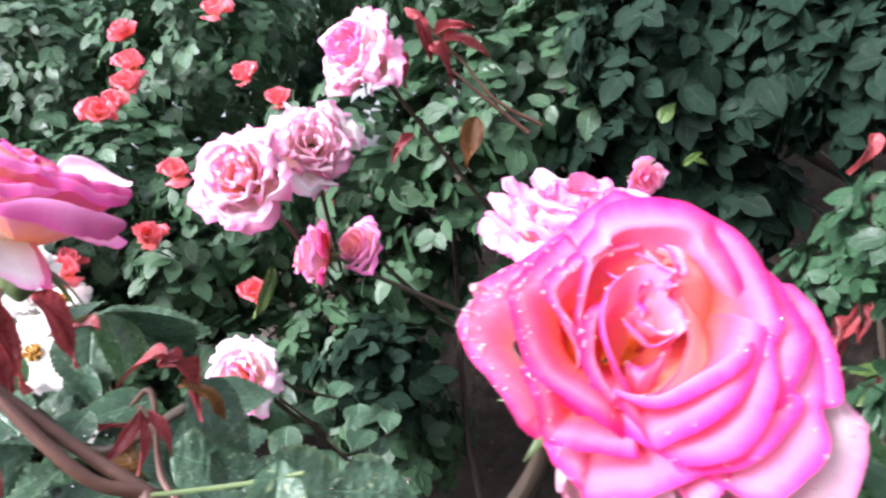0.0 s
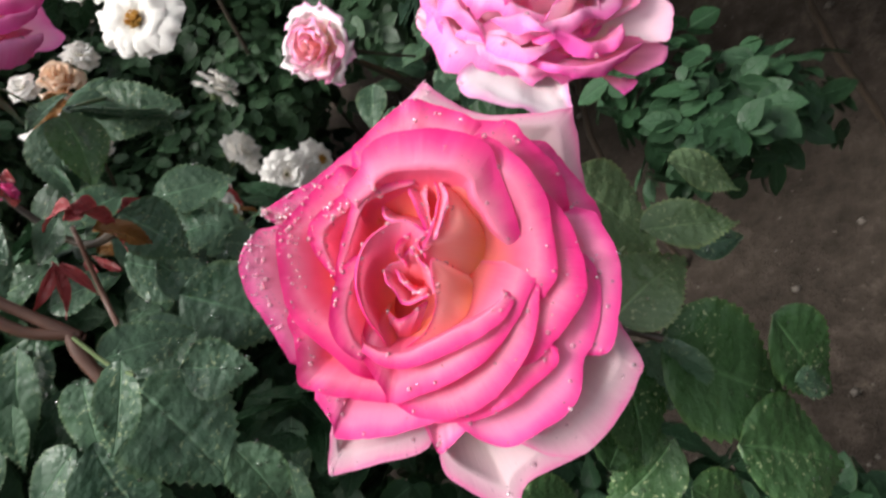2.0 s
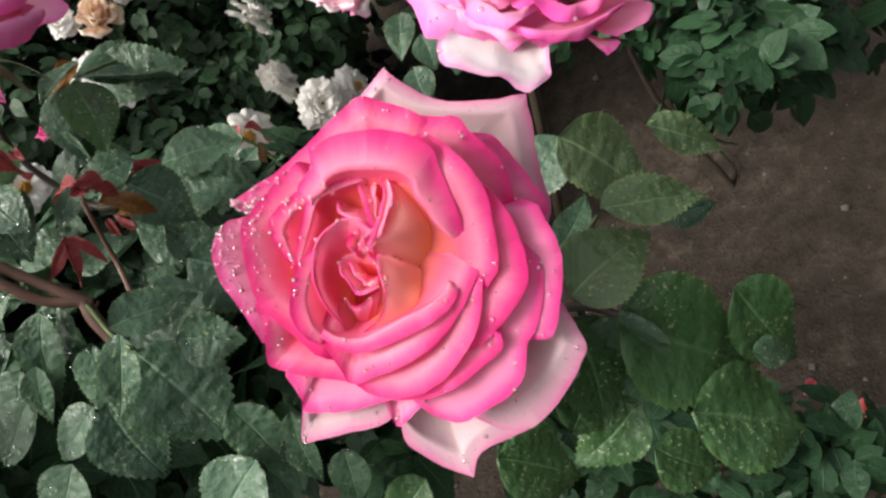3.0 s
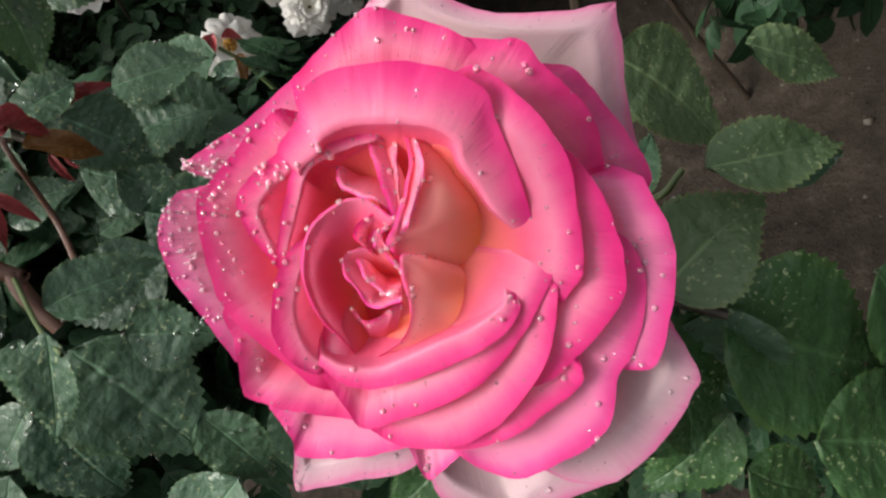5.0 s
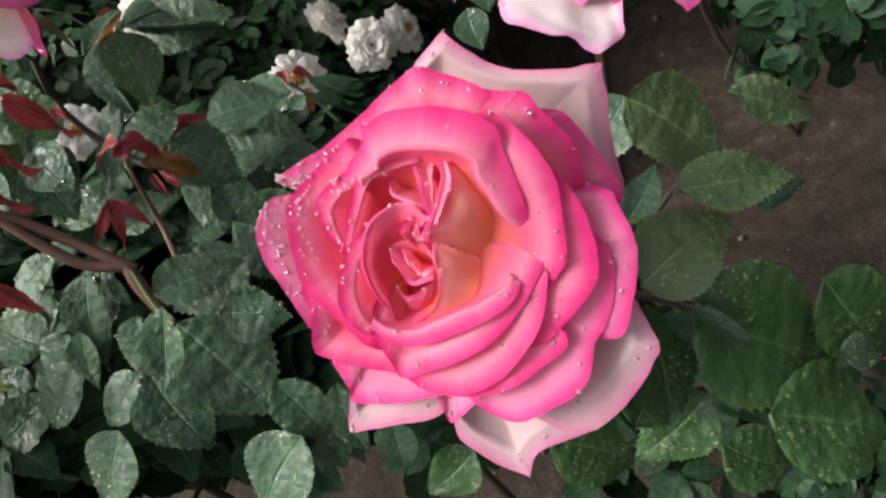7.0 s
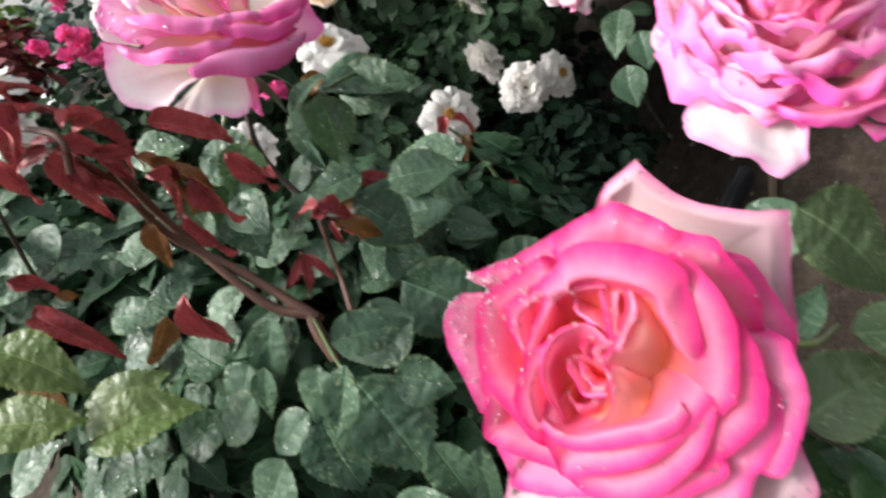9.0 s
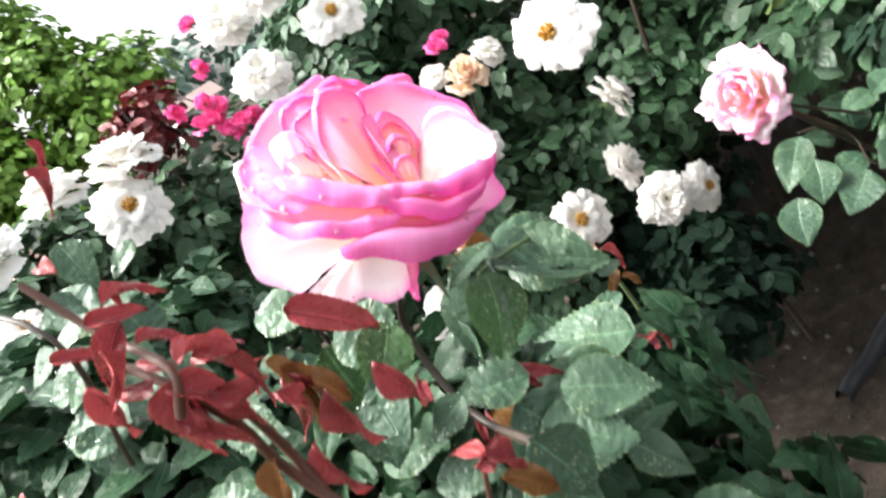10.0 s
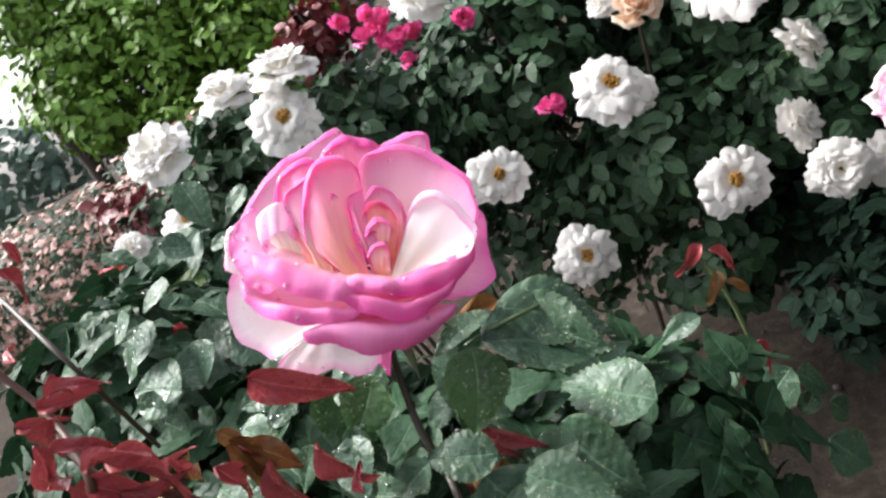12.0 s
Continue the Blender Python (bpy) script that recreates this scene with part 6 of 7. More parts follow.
cane([(0.045, 0.016, 0.859), (0.036, -0.015, 0.878), (0.037, -0.026, 0.874)], 0.0016, 0.0012, STEM_DARK)
cane([(0.046, 0.268, 0.991), (0.069, 0.263, 0.996), (0.112, 0.288, 0.982)], 0.0012, 0.0009, STEM_GREEN)
cane([(0.749, 0.177, 0.980), (0.719, 0.212, 1.030), (0.709, 0.231, 1.090), (0.688, 0.248, 1.142)], 0.0028, 0.0014, STEM_RED)
cane([(0.745, 0.196, 0.978), (0.724, 0.231, 1.048), (0.715, 0.254, 1.095)], 0.0030, 0.0020, STEM_RED)
cane([(1.179, 0.143, 0.481), (1.230, 0.053, 0.500), (1.392, -0.102, 0.408), (1.551, -0.254, 0.308)], 0.0220, 0.0160, BARK)
cane([(1.438, -0.070, 0.864), (1.436, -0.127, 0.756), (1.548, -0.187, 0.652), (1.673, -0.308, 0.499)], 0.0180, 0.0140, BARK)
cane([(1.173, 0.172, 0.451), (1.248, 0.118, 0.443), (1.390, 0.013, 0.390), (1.494, -0.087, 0.322)], 0.0180, 0.0140, BARK)
cane([(0.487, 0.508, 0.829), (0.520, 0.519, 0.806), (0.569, 0.510, 0.767)], 0.0020, 0.0018, STEM_DARK)
cane([(0.532, 0.559, 0.797), (0.596, 0.579, 0.735)], 0.0020, 0.0018, STEM_RED)
leaf((0.040, -0.022, 0.869), (0.058, -0.052, 0.822), (-0.192, -0.844, 0.502), "deep")
leaf((0.034, -0.015, 0.886), (0.070, -0.028, 0.879), (-0.159, -0.679, 0.716), "pale")
leaf((0.062, -0.019, 0.897), (0.093, -0.039, 0.876), (0.035, -0.669, 0.743), "pale_slim")
leaf((0.151, 0.068, 0.855), (0.160, 0.038, 0.797), (-0.102, -0.738, 0.667), "pale")
leaf((0.126, -0.001, 0.877), (0.145, -0.020, 0.847), (-0.102, -0.738, 0.667), "pale_slim")
leaf((0.166, 0.082, 0.842), (0.131, 0.099, 0.831), (-0.412, -0.590, 0.694), "wide")
leaf((0.079, 0.033, 0.852), (0.111, 0.031, 0.857), (-0.438, -0.675, 0.594), "slim")
leaf((-0.043, 0.119, 0.935), (-0.051, 0.101, 0.888), (-0.234, -0.707, 0.668), "wide")
leaf((-0.036, 0.160, 0.933), (-0.003, 0.147, 0.920), (-0.031, -0.705, 0.709), "mid")
leaf((0.036, 0.239, 0.946), (0.050, 0.216, 0.900), (-0.031, -0.705, 0.709), "wide")
leaf((-0.042, 0.109, 0.947), (-0.068, 0.113, 0.925), (-0.131, -0.888, 0.440), "slim")
leaf((-0.064, 0.157, 0.918), (-0.090, 0.171, 0.910), (-0.177, -0.767, 0.617), "mid")
leaf((-0.062, 0.139, 0.922), (-0.073, 0.129, 0.886), (-0.118, -0.820, 0.560), "wide")
leaf((-0.086, 0.166, 0.905), (-0.120, 0.175, 0.884), (-0.177, -0.767, 0.617), "mid")
leaf((-0.129, 0.274, 0.902), (-0.200, 0.313, 0.902), (-0.102, -0.738, 0.667), "wide")
leaf((0.077, 0.283, 0.996), (0.122, 0.260, 0.970), (0.097, -0.631, 0.769), "mid")
leaf((0.059, 0.258, 0.998), (0.036, 0.257, 0.965), (-0.192, -0.844, 0.502), "wide")
leaf((0.127, 0.289, 0.899), (0.084, 0.331, 0.917), (0.097, -0.631, 0.769), "mid")
leaf((-0.005, 0.256, 0.991), (-0.013, 0.252, 0.964), (-0.203, -0.904, 0.377), "mid")
leaf((-0.016, 0.143, 0.806), (-0.035, 0.143, 0.778), (-0.252, -0.790, 0.559), "mid")
leaf((0.032, -0.011, 0.877), (0.012, -0.019, 0.840), (-0.131, -0.888, 0.440), "deep")
leaf((0.069, -0.046, 0.850), (0.067, -0.061, 0.814), (-0.177, -0.767, 0.617), "deep")
leaf((0.027, -0.041, 0.836), (0.048, -0.065, 0.800), (-0.102, -0.738, 0.667), "deep")
leaf((-0.075, 0.186, 0.930), (-0.105, 0.199, 0.917), (-0.177, -0.767, 0.617), "mid")
leaf((-0.086, 0.295, 0.924), (-0.123, 0.317, 0.918), (-0.102, -0.738, 0.667), "mid")
leaf((-0.058, 0.245, 0.933), (-0.095, 0.275, 0.942), (-0.102, -0.738, 0.667), "mid")
leaf((-0.063, 0.176, 0.940), (-0.080, 0.178, 0.918), (-0.131, -0.888, 0.440), "slim")
leaf((-0.022, 0.127, 0.856), (-0.041, 0.123, 0.822), (-0.438, -0.675, 0.594), "slim")
leaf((0.004, 0.054, 0.802), (0.020, 0.034, 0.766), (-0.102, -0.738, 0.667), "deep")
leaf((-0.003, 0.130, 0.757), (-0.034, 0.149, 0.750), (-0.177, -0.767, 0.617), "deep")
leaf((-0.050, 0.095, 0.878), (-0.082, 0.108, 0.865), (-0.177, -0.767, 0.617), "wide")
leaf((-0.040, 0.101, 0.898), (-0.047, 0.092, 0.867), (-0.177, -0.767, 0.617), "mid")
leaf((0.032, -0.015, 0.827), (0.003, 0.001, 0.822), (-0.177, -0.767, 0.617), "deep")
leaf((0.002, 0.225, 0.910), (0.030, 0.216, 0.909), (-0.254, -0.678, 0.690), "mid")
leaf((-0.048, 0.139, 0.941), (-0.068, 0.140, 0.913), (-0.332, -0.693, 0.639), "mid")
leaf((-0.043, 0.196, 0.948), (-0.074, 0.200, 0.912), (-0.310, -0.828, 0.468), "slim")
leaf((-0.067, 0.201, 0.936), (-0.091, 0.211, 0.913), (-0.332, -0.693, 0.639), "wide")
leaf((-0.068, 0.158, 0.916), (-0.084, 0.172, 0.908), (-0.332, -0.693, 0.639), "mid")
leaf((0.017, 0.194, 0.822), (-0.013, 0.197, 0.782), (-0.310, -0.828, 0.468), "slim")
leaf((0.012, 0.190, 0.769), (-0.007, 0.195, 0.741), (-0.332, -0.693, 0.639), "mid")
leaf((0.008, -0.004, 0.840), (0.040, -0.011, 0.850), (-0.310, -0.828, 0.468), "deep")
leaf((0.022, 0.083, 0.774), (0.031, 0.062, 0.740), (-0.332, -0.693, 0.639), "deep")
leaf((0.021, -0.020, 0.814), (0.029, -0.036, 0.790), (-0.254, -0.678, 0.690), "deep")
leaf((0.053, -0.053, 0.836), (0.062, -0.061, 0.824), (-0.178, -0.658, 0.731), "mid")
leaf((0.086, 0.362, 0.886), (0.158, 0.368, 0.859), (0.306, -0.652, 0.694), "mid")
leaf((0.094, 0.332, 0.896), (0.071, 0.330, 0.866), (0.239, -0.763, 0.601), "wide")
leaf((0.110, 0.394, 0.812), (0.159, 0.399, 0.785), (0.306, -0.652, 0.694), "mid")
leaf((0.056, 0.255, 0.935), (0.033, 0.256, 0.919), (0.239, -0.763, 0.601), "mid")
leaf((0.052, 0.255, 0.944), (0.030, 0.262, 0.947), (0.274, -0.707, 0.651), "wide")
leaf((0.061, 0.307, 0.868), (0.093, 0.309, 0.841), (0.306, -0.652, 0.694), "wide")
leaf((0.199, 0.435, 0.837), (0.161, 0.442, 0.830), (0.274, -0.707, 0.651), "slim")
leaf((-0.014, 0.292, 1.003), (-0.012, 0.285, 0.960), (-0.113, -0.904, 0.412), "deep")
leaf((-0.004, 0.251, 0.985), (-0.006, 0.251, 0.962), (0.155, -0.866, 0.475), "mid")
leaf((-0.025, 0.257, 0.991), (-0.047, 0.257, 0.972), (0.199, -0.816, 0.542), "slim")
leaf((-0.088, 0.387, 1.020), (-0.121, 0.389, 1.002), (0.274, -0.707, 0.651), "wide")
leaf((-0.121, 0.386, 1.019), (-0.090, 0.391, 1.000), (0.306, -0.652, 0.694), "wide")
leaf((-0.129, 0.370, 1.019), (-0.144, 0.370, 0.993), (0.239, -0.763, 0.601), "wide")
leaf((-0.126, 0.401, 1.059), (-0.152, 0.406, 1.049), (0.274, -0.707, 0.651), "mid")
leaf((-0.149, 0.563, 1.064), (-0.117, 0.573, 1.046), (0.274, -0.707, 0.651), "wide")
leaf((-0.110, 0.442, 1.057), (-0.143, 0.449, 1.052), (0.306, -0.652, 0.694), "mid")
leaf((-0.113, 0.354, 1.050), (-0.133, 0.357, 1.035), (0.239, -0.763, 0.601), "mid")
leaf((0.293, 0.588, 0.636), (0.234, 0.589, 0.600), (0.239, -0.763, 0.601), "mid")
leaf((0.303, 0.583, 0.602), (0.282, 0.588, 0.573), (0.199, -0.816, 0.542), "mid")
leaf((0.303, 0.554, 0.606), (0.320, 0.557, 0.567), (0.199, -0.816, 0.542), "mid")
leaf((0.290, 0.572, 0.640), (0.320, 0.574, 0.597), (0.274, -0.707, 0.651), "mid")
leaf((0.170, 0.448, 0.822), (0.191, 0.453, 0.797), (0.274, -0.707, 0.651), "mid")
leaf((0.228, 0.523, 0.723), (0.190, 0.524, 0.693), (0.199, -0.816, 0.542), "slim")
leaf((0.108, 0.253, 0.960), (0.127, 0.261, 0.957), (0.274, -0.707, 0.651), "slim")
leaf((0.019, 0.240, 0.965), (-0.004, 0.242, 0.956), (0.199, -0.816, 0.542), "mid")
leaf((-0.038, 0.259, 1.009), (-0.024, 0.269, 1.014), (0.199, -0.816, 0.542), "mid")
leaf((-0.010, 0.250, 0.986), (-0.023, 0.247, 0.953), (-0.090, -0.841, 0.533), "wide")
leaf((0.023, 0.191, 0.960), (0.031, 0.181, 0.927), (-0.026, -0.806, 0.592), "wide")
leaf((0.079, 0.307, 0.906), (0.068, 0.322, 0.911), (0.035, -0.766, 0.642), "mid")
leaf((0.146, 0.510, 0.731), (0.201, 0.474, 0.643), (0.035, -0.766, 0.642), "wide")
leaf((0.021, 0.194, 0.932), (0.030, 0.188, 0.905), (-0.026, -0.806, 0.592), "wide")
leaf((0.001, 0.160, 0.911), (-0.035, 0.178, 0.916), (-0.090, -0.841, 0.533), "wide")
leaf((0.064, 0.294, 0.789), (0.106, 0.266, 0.724), (-0.026, -0.806, 0.592), "wide")
leaf((0.173, 0.476, 0.637), (0.207, 0.467, 0.598), (0.035, -0.766, 0.642), "mid")
leaf((0.266, 0.484, 0.634), (0.290, 0.475, 0.589), (0.035, -0.766, 0.642), "wide")
leaf((-0.036, 0.197, 0.945), (-0.063, 0.202, 0.925), (-0.090, -0.841, 0.533), "mid")
leaf((-0.114, 0.369, 1.009), (-0.153, 0.393, 1.019), (0.035, -0.766, 0.642), "wide")
leaf((-0.118, 0.397, 1.041), (-0.150, 0.414, 1.037), (0.035, -0.766, 0.642), "wide")
leaf((-0.096, 0.449, 0.961), (-0.115, 0.448, 0.921), (-0.026, -0.806, 0.592), "mid")
leaf((0.040, 0.270, 0.971), (0.016, 0.280, 0.961), (0.035, -0.766, 0.642), "mid")
leaf((0.085, 0.289, 0.985), (0.110, 0.244, 0.971), (-0.701, -0.482, 0.525), "mid")
leaf((0.041, 0.255, 0.982), (0.038, 0.271, 0.959), (-0.884, -0.411, 0.221), "wide")
leaf((0.015, 0.206, 0.939), (0.030, 0.180, 0.916), (-0.752, -0.472, 0.460), "wide")
leaf((-0.032, 0.106, 0.930), (-0.021, 0.087, 0.917), (-0.752, -0.472, 0.460), "wide")
leaf((0.064, 0.197, 0.876), (0.086, 0.158, 0.861), (-0.577, -0.501, 0.645), "mid")
leaf((0.100, 0.150, 0.832), (0.085, 0.195, 0.828), (-0.639, -0.495, 0.589), "wide")
leaf((0.075, 0.286, 0.918), (0.094, 0.246, 0.889), (-0.639, -0.495, 0.589), "wide")
leaf((0.012, 0.177, 0.920), (0.024, 0.143, 0.884), (-0.639, -0.495, 0.589), "wide")
leaf((0.090, -0.016, 0.864), (0.102, -0.032, 0.857), (-0.639, -0.495, 0.589), "mid")
leaf((0.039, -0.024, 0.873), (0.031, -0.019, 0.841), (-0.785, -0.586, 0.203), "wide")
leaf((-0.107, 0.292, 0.911), (-0.162, 0.330, 0.920), (0.035, -0.669, 0.743), "lime")
leaf((-0.107, 0.343, 0.923), (-0.154, 0.372, 0.921), (-0.309, -0.481, 0.820), "lime")
leaf((-0.110, 0.327, 0.925), (-0.165, 0.352, 0.921), (-0.241, -0.604, 0.759), "lime")
leaf((-0.105, 0.287, 0.913), (-0.159, 0.320, 0.924), (0.068, -0.696, 0.715), "lime")
leaf((-0.167, 0.368, 0.930), (-0.191, 0.407, 0.969), (0.068, -0.696, 0.715), "bronze")
leaf((-0.152, 0.377, 0.936), (-0.183, 0.425, 0.986), (0.125, -0.654, 0.746), "bronze")
leaf((-0.006, 0.209, 1.017), (0.000, 0.202, 0.988), (-0.319, -0.760, 0.567), "red")
leaf((-0.020, 0.229, 1.047), (0.008, 0.219, 1.023), (-0.038, -0.889, 0.456), "red")
leaf((-0.034, 0.212, 1.033), (-0.034, 0.208, 1.009), (0.223, -0.757, 0.614), "red")
leaf((-0.025, 0.209, 1.020), (-0.027, 0.202, 0.989), (-0.339, -0.496, 0.799), "red")
leaf((-0.055, 0.173, 1.065), (-0.073, 0.171, 1.038), (0.108, -0.566, 0.817), "red")
leaf((-0.054, 0.173, 1.061), (-0.064, 0.170, 1.037), (-0.584, -0.560, 0.588), "red")
leaf((-0.078, 0.184, 1.076), (-0.076, 0.180, 1.055), (-0.018, -0.816, 0.578), "red")
leaf((-0.068, 0.188, 1.090), (-0.052, 0.188, 1.086), (0.069, -0.918, 0.390), "red")
leaf((-0.052, 0.160, 1.072), (-0.036, 0.162, 1.074), (0.096, -0.354, 0.930), "red")
leaf((-0.039, 0.199, 1.011), (-0.042, 0.193, 0.982), (-0.503, -0.702, 0.504), "red")
leaf((-0.051, 0.189, 1.020), (-0.065, 0.191, 1.001), (-0.300, -0.680, 0.669), "bronze")
leaf((-0.064, 0.189, 0.987), (-0.078, 0.186, 0.957), (-0.165, -0.549, 0.820), "red")
leaf((-0.076, 0.185, 0.986), (-0.098, 0.190, 0.970), (0.137, -0.990, -0.019), "bronze")
leaf((0.003, 0.174, 0.977), (-0.003, 0.187, 0.986), (0.104, -0.603, 0.791), "red")
leaf((0.003, 0.176, 0.977), (0.019, 0.171, 0.960), (0.570, -0.578, 0.584), "red")
leaf((0.004, 0.176, 0.966), (0.022, 0.171, 0.949), (-0.227, -0.488, 0.843), "bronze")
leaf((-0.016, 0.175, 0.967), (-0.034, 0.181, 0.955), (0.031, -0.998, -0.048), "red_slim")
leaf((-0.015, 0.175, 0.966), (-0.013, 0.172, 0.946), (-0.154, -0.942, 0.297), "red_slim")
leaf((-0.016, 0.176, 0.968), (-0.025, 0.175, 0.946), (0.494, -0.584, 0.644), "red_slim")
leaf((-0.002, 0.175, 0.977), (0.015, 0.176, 0.974), (-0.347, -0.924, 0.158), "red")
leaf((-0.107, 0.187, 1.040), (-0.098, 0.184, 1.025), (-0.389, -0.474, 0.790), "red")
leaf((-0.099, 0.183, 1.024), (-0.092, 0.184, 1.017), (0.154, -0.977, 0.147), "bronze")
leaf((-0.083, 0.194, 1.086), (-0.070, 0.194, 1.081), (0.135, -0.883, 0.450), "red")
leaf((-0.043, 0.177, 1.050), (-0.035, 0.184, 1.056), (0.002, -0.493, 0.870), "red")
leaf((0.002, 0.196, 0.995), (0.002, 0.207, 1.005), (-0.245, -0.690, 0.682), "red")
leaf((-0.036, 0.211, 1.041), (-0.027, 0.210, 1.028), (0.285, -0.854, 0.436), "bronze")
leaf((-0.043, 0.187, 1.050), (-0.040, 0.187, 1.039), (0.313, -0.844, 0.436), "red")
leaf((-0.054, 0.171, 1.068), (-0.065, 0.182, 1.076), (-0.299, -0.539, 0.787), "red_slim")
leaf((-0.114, 0.191, 1.055), (-0.118, 0.201, 1.062), (0.404, -0.825, 0.394), "red")
leaf((-0.133, 0.194, 1.040), (-0.128, 0.202, 1.048), (0.060, -0.988, -0.143), "red")
leaf((-0.060, 0.183, 1.093), (-0.043, 0.189, 1.091), (0.202, -0.511, 0.835), "red")
leaf((-0.058, 0.177, 1.087), (-0.078, 0.176, 1.073), (0.471, -0.706, 0.529), "red")
leaf((-0.049, 0.166, 1.069), (-0.029, 0.166, 1.052), (0.525, -0.478, 0.704), "red")
leaf((-0.059, 0.166, 1.066), (-0.038, 0.165, 1.044), (0.464, -0.717, 0.521), "red")
leaf((-0.057, 0.162, 1.082), (-0.042, 0.166, 1.077), (0.387, -0.622, 0.680), "red")
leaf((-0.032, 0.214, 1.029), (-0.015, 0.214, 1.009), (0.141, -0.577, 0.804), "bronze")
leaf((-0.034, 0.210, 1.036), (-0.028, 0.206, 1.007), (0.469, -0.537, 0.701), "bronze")
leaf((-0.051, 0.166, 1.058), (-0.036, 0.167, 1.045), (-0.086, -0.988, 0.132), "red")
leaf((-0.055, 0.201, 1.134), (-0.051, 0.202, 1.121), (0.416, -0.482, 0.771), "red")
leaf((-0.050, 0.205, 1.141), (-0.049, 0.207, 1.130), (0.455, -0.643, 0.616), "red")
leaf((-0.065, 0.191, 1.106), (-0.071, 0.199, 1.116), (0.033, -0.828, 0.560), "red")
leaf((-0.057, 0.188, 1.098), (-0.057, 0.189, 1.086), (0.228, -0.973, 0.027), "red_slim")
leaf((-0.066, 0.171, 1.084), (-0.069, 0.170, 1.066), (0.667, -0.475, 0.573), "red")
leaf((-0.060, 0.167, 1.070), (-0.077, 0.171, 1.071), (0.487, -0.871, -0.061), "red")
leaf((-0.039, 0.199, 1.034), (-0.031, 0.199, 1.013), (0.050, -0.382, 0.923), "red")
leaf((0.066, 0.254, 0.997), (0.116, 0.270, 0.958), (0.429, -0.332, 0.840), "wide")
leaf((0.061, 0.254, 0.998), (0.044, 0.237, 0.967), (0.193, -0.916, 0.351), "deep")
leaf((0.076, 0.267, 1.002), (0.044, 0.256, 1.005), (0.116, -0.553, 0.825), "slim")
leaf((0.081, 0.282, 0.999), (0.057, 0.282, 1.003), (0.239, -0.763, 0.601), "bronze")
leaf((0.014, 0.264, 1.005), (-0.011, 0.256, 0.984), (0.069, -0.851, 0.521), "deep")
leaf((0.253, 0.552, 0.827), (0.222, 0.547, 0.819), (-0.048, -0.754, 0.656), "red")
leaf((0.257, 0.550, 0.820), (0.277, 0.542, 0.793), (0.430, -0.816, 0.386), "red")
leaf((0.253, 0.543, 0.801), (0.234, 0.526, 0.786), (0.155, -0.866, 0.475), "bronze")
leaf((0.255, 0.539, 0.789), (0.275, 0.535, 0.773), (0.306, -0.652, 0.694), "bronze")
leaf((0.246, 0.520, 0.735), (0.218, 0.509, 0.738), (0.199, -0.816, 0.542), "red")
leaf((0.246, 0.520, 0.735), (0.221, 0.499, 0.710), (0.155, -0.866, 0.475), "red_slim")
leaf((0.247, 0.520, 0.735), (0.258, 0.502, 0.711), (0.358, -0.823, 0.441), "red")
leaf((0.227, 0.516, 0.728), (0.192, 0.508, 0.709), (0.199, -0.816, 0.542), "slim")
leaf((0.039, 0.265, 0.950), (0.055, 0.243, 0.949), (-0.413, -0.566, 0.714), "red")
leaf((0.031, 0.266, 0.935), (0.052, 0.232, 0.929), (-0.348, -0.558, 0.753), "bronze")
leaf((0.025, 0.273, 0.934), (0.018, 0.267, 0.914), (-0.550, -0.570, 0.610), "red_slim")
leaf((0.029, 0.257, 0.920), (0.027, 0.271, 0.935), (-0.413, -0.566, 0.714), "red_slim")
leaf((0.050, 0.252, 0.952), (0.047, 0.246, 0.939), (-0.684, -0.555, 0.474), "red")
leaf((0.597, -0.062, 0.693), (0.569, -0.047, 0.660), (-0.618, -0.566, 0.546), "red")
leaf((0.597, -0.062, 0.693), (0.577, -0.067, 0.650), (-0.492, -0.774, 0.399), "red")
leaf((0.596, -0.066, 0.686), (0.603, -0.090, 0.666), (-0.413, -0.566, 0.714), "red")
leaf((0.556, -0.082, 0.639), (0.529, -0.057, 0.622), (-0.550, -0.570, 0.610), "red")
leaf((0.559, -0.083, 0.643), (0.548, -0.058, 0.657), (-0.481, -0.570, 0.666), "lime")
leaf((0.547, -0.072, 0.635), (0.524, -0.046, 0.628), (-0.550, -0.570, 0.610), "lime")
leaf((0.520, -0.074, 0.633), (0.488, -0.046, 0.612), (-0.618, -0.566, 0.546), "mid")
leaf((0.491, -0.058, 0.601), (0.458, -0.039, 0.563), (-0.618, -0.566, 0.546), "wide")
leaf((0.686, 0.256, 1.149), (0.688, 0.261, 1.183), (-0.801, -0.456, 0.387), "red")
leaf((0.688, 0.244, 1.133), (0.708, 0.198, 1.137), (-0.752, -0.472, 0.460), "red")
leaf((0.688, 0.241, 1.121), (0.709, 0.186, 1.107), (-0.752, -0.472, 0.460), "red")
leaf((0.682, 0.254, 1.123), (0.684, 0.235, 1.079), (-0.771, -0.595, 0.227), "red")
leaf((0.672, 0.280, 1.127), (0.660, 0.298, 1.092), (-0.889, -0.261, 0.376), "red")
leaf((0.687, 0.255, 1.159), (0.681, 0.255, 1.112), (-0.846, -0.436, 0.307), "red")
leaf((0.706, 0.242, 1.024), (0.687, 0.270, 0.970), (-0.846, -0.436, 0.307), "bronze")
leaf((0.677, 0.314, 1.031), (0.663, 0.348, 1.027), (-0.801, -0.456, 0.387), "red")
leaf((0.714, 0.348, 1.027), (0.700, 0.371, 1.020), (-0.700, -0.484, 0.525), "red")
leaf((0.659, -0.158, 0.846), (0.638, -0.130, 0.827), (-0.700, -0.484, 0.525), "red")
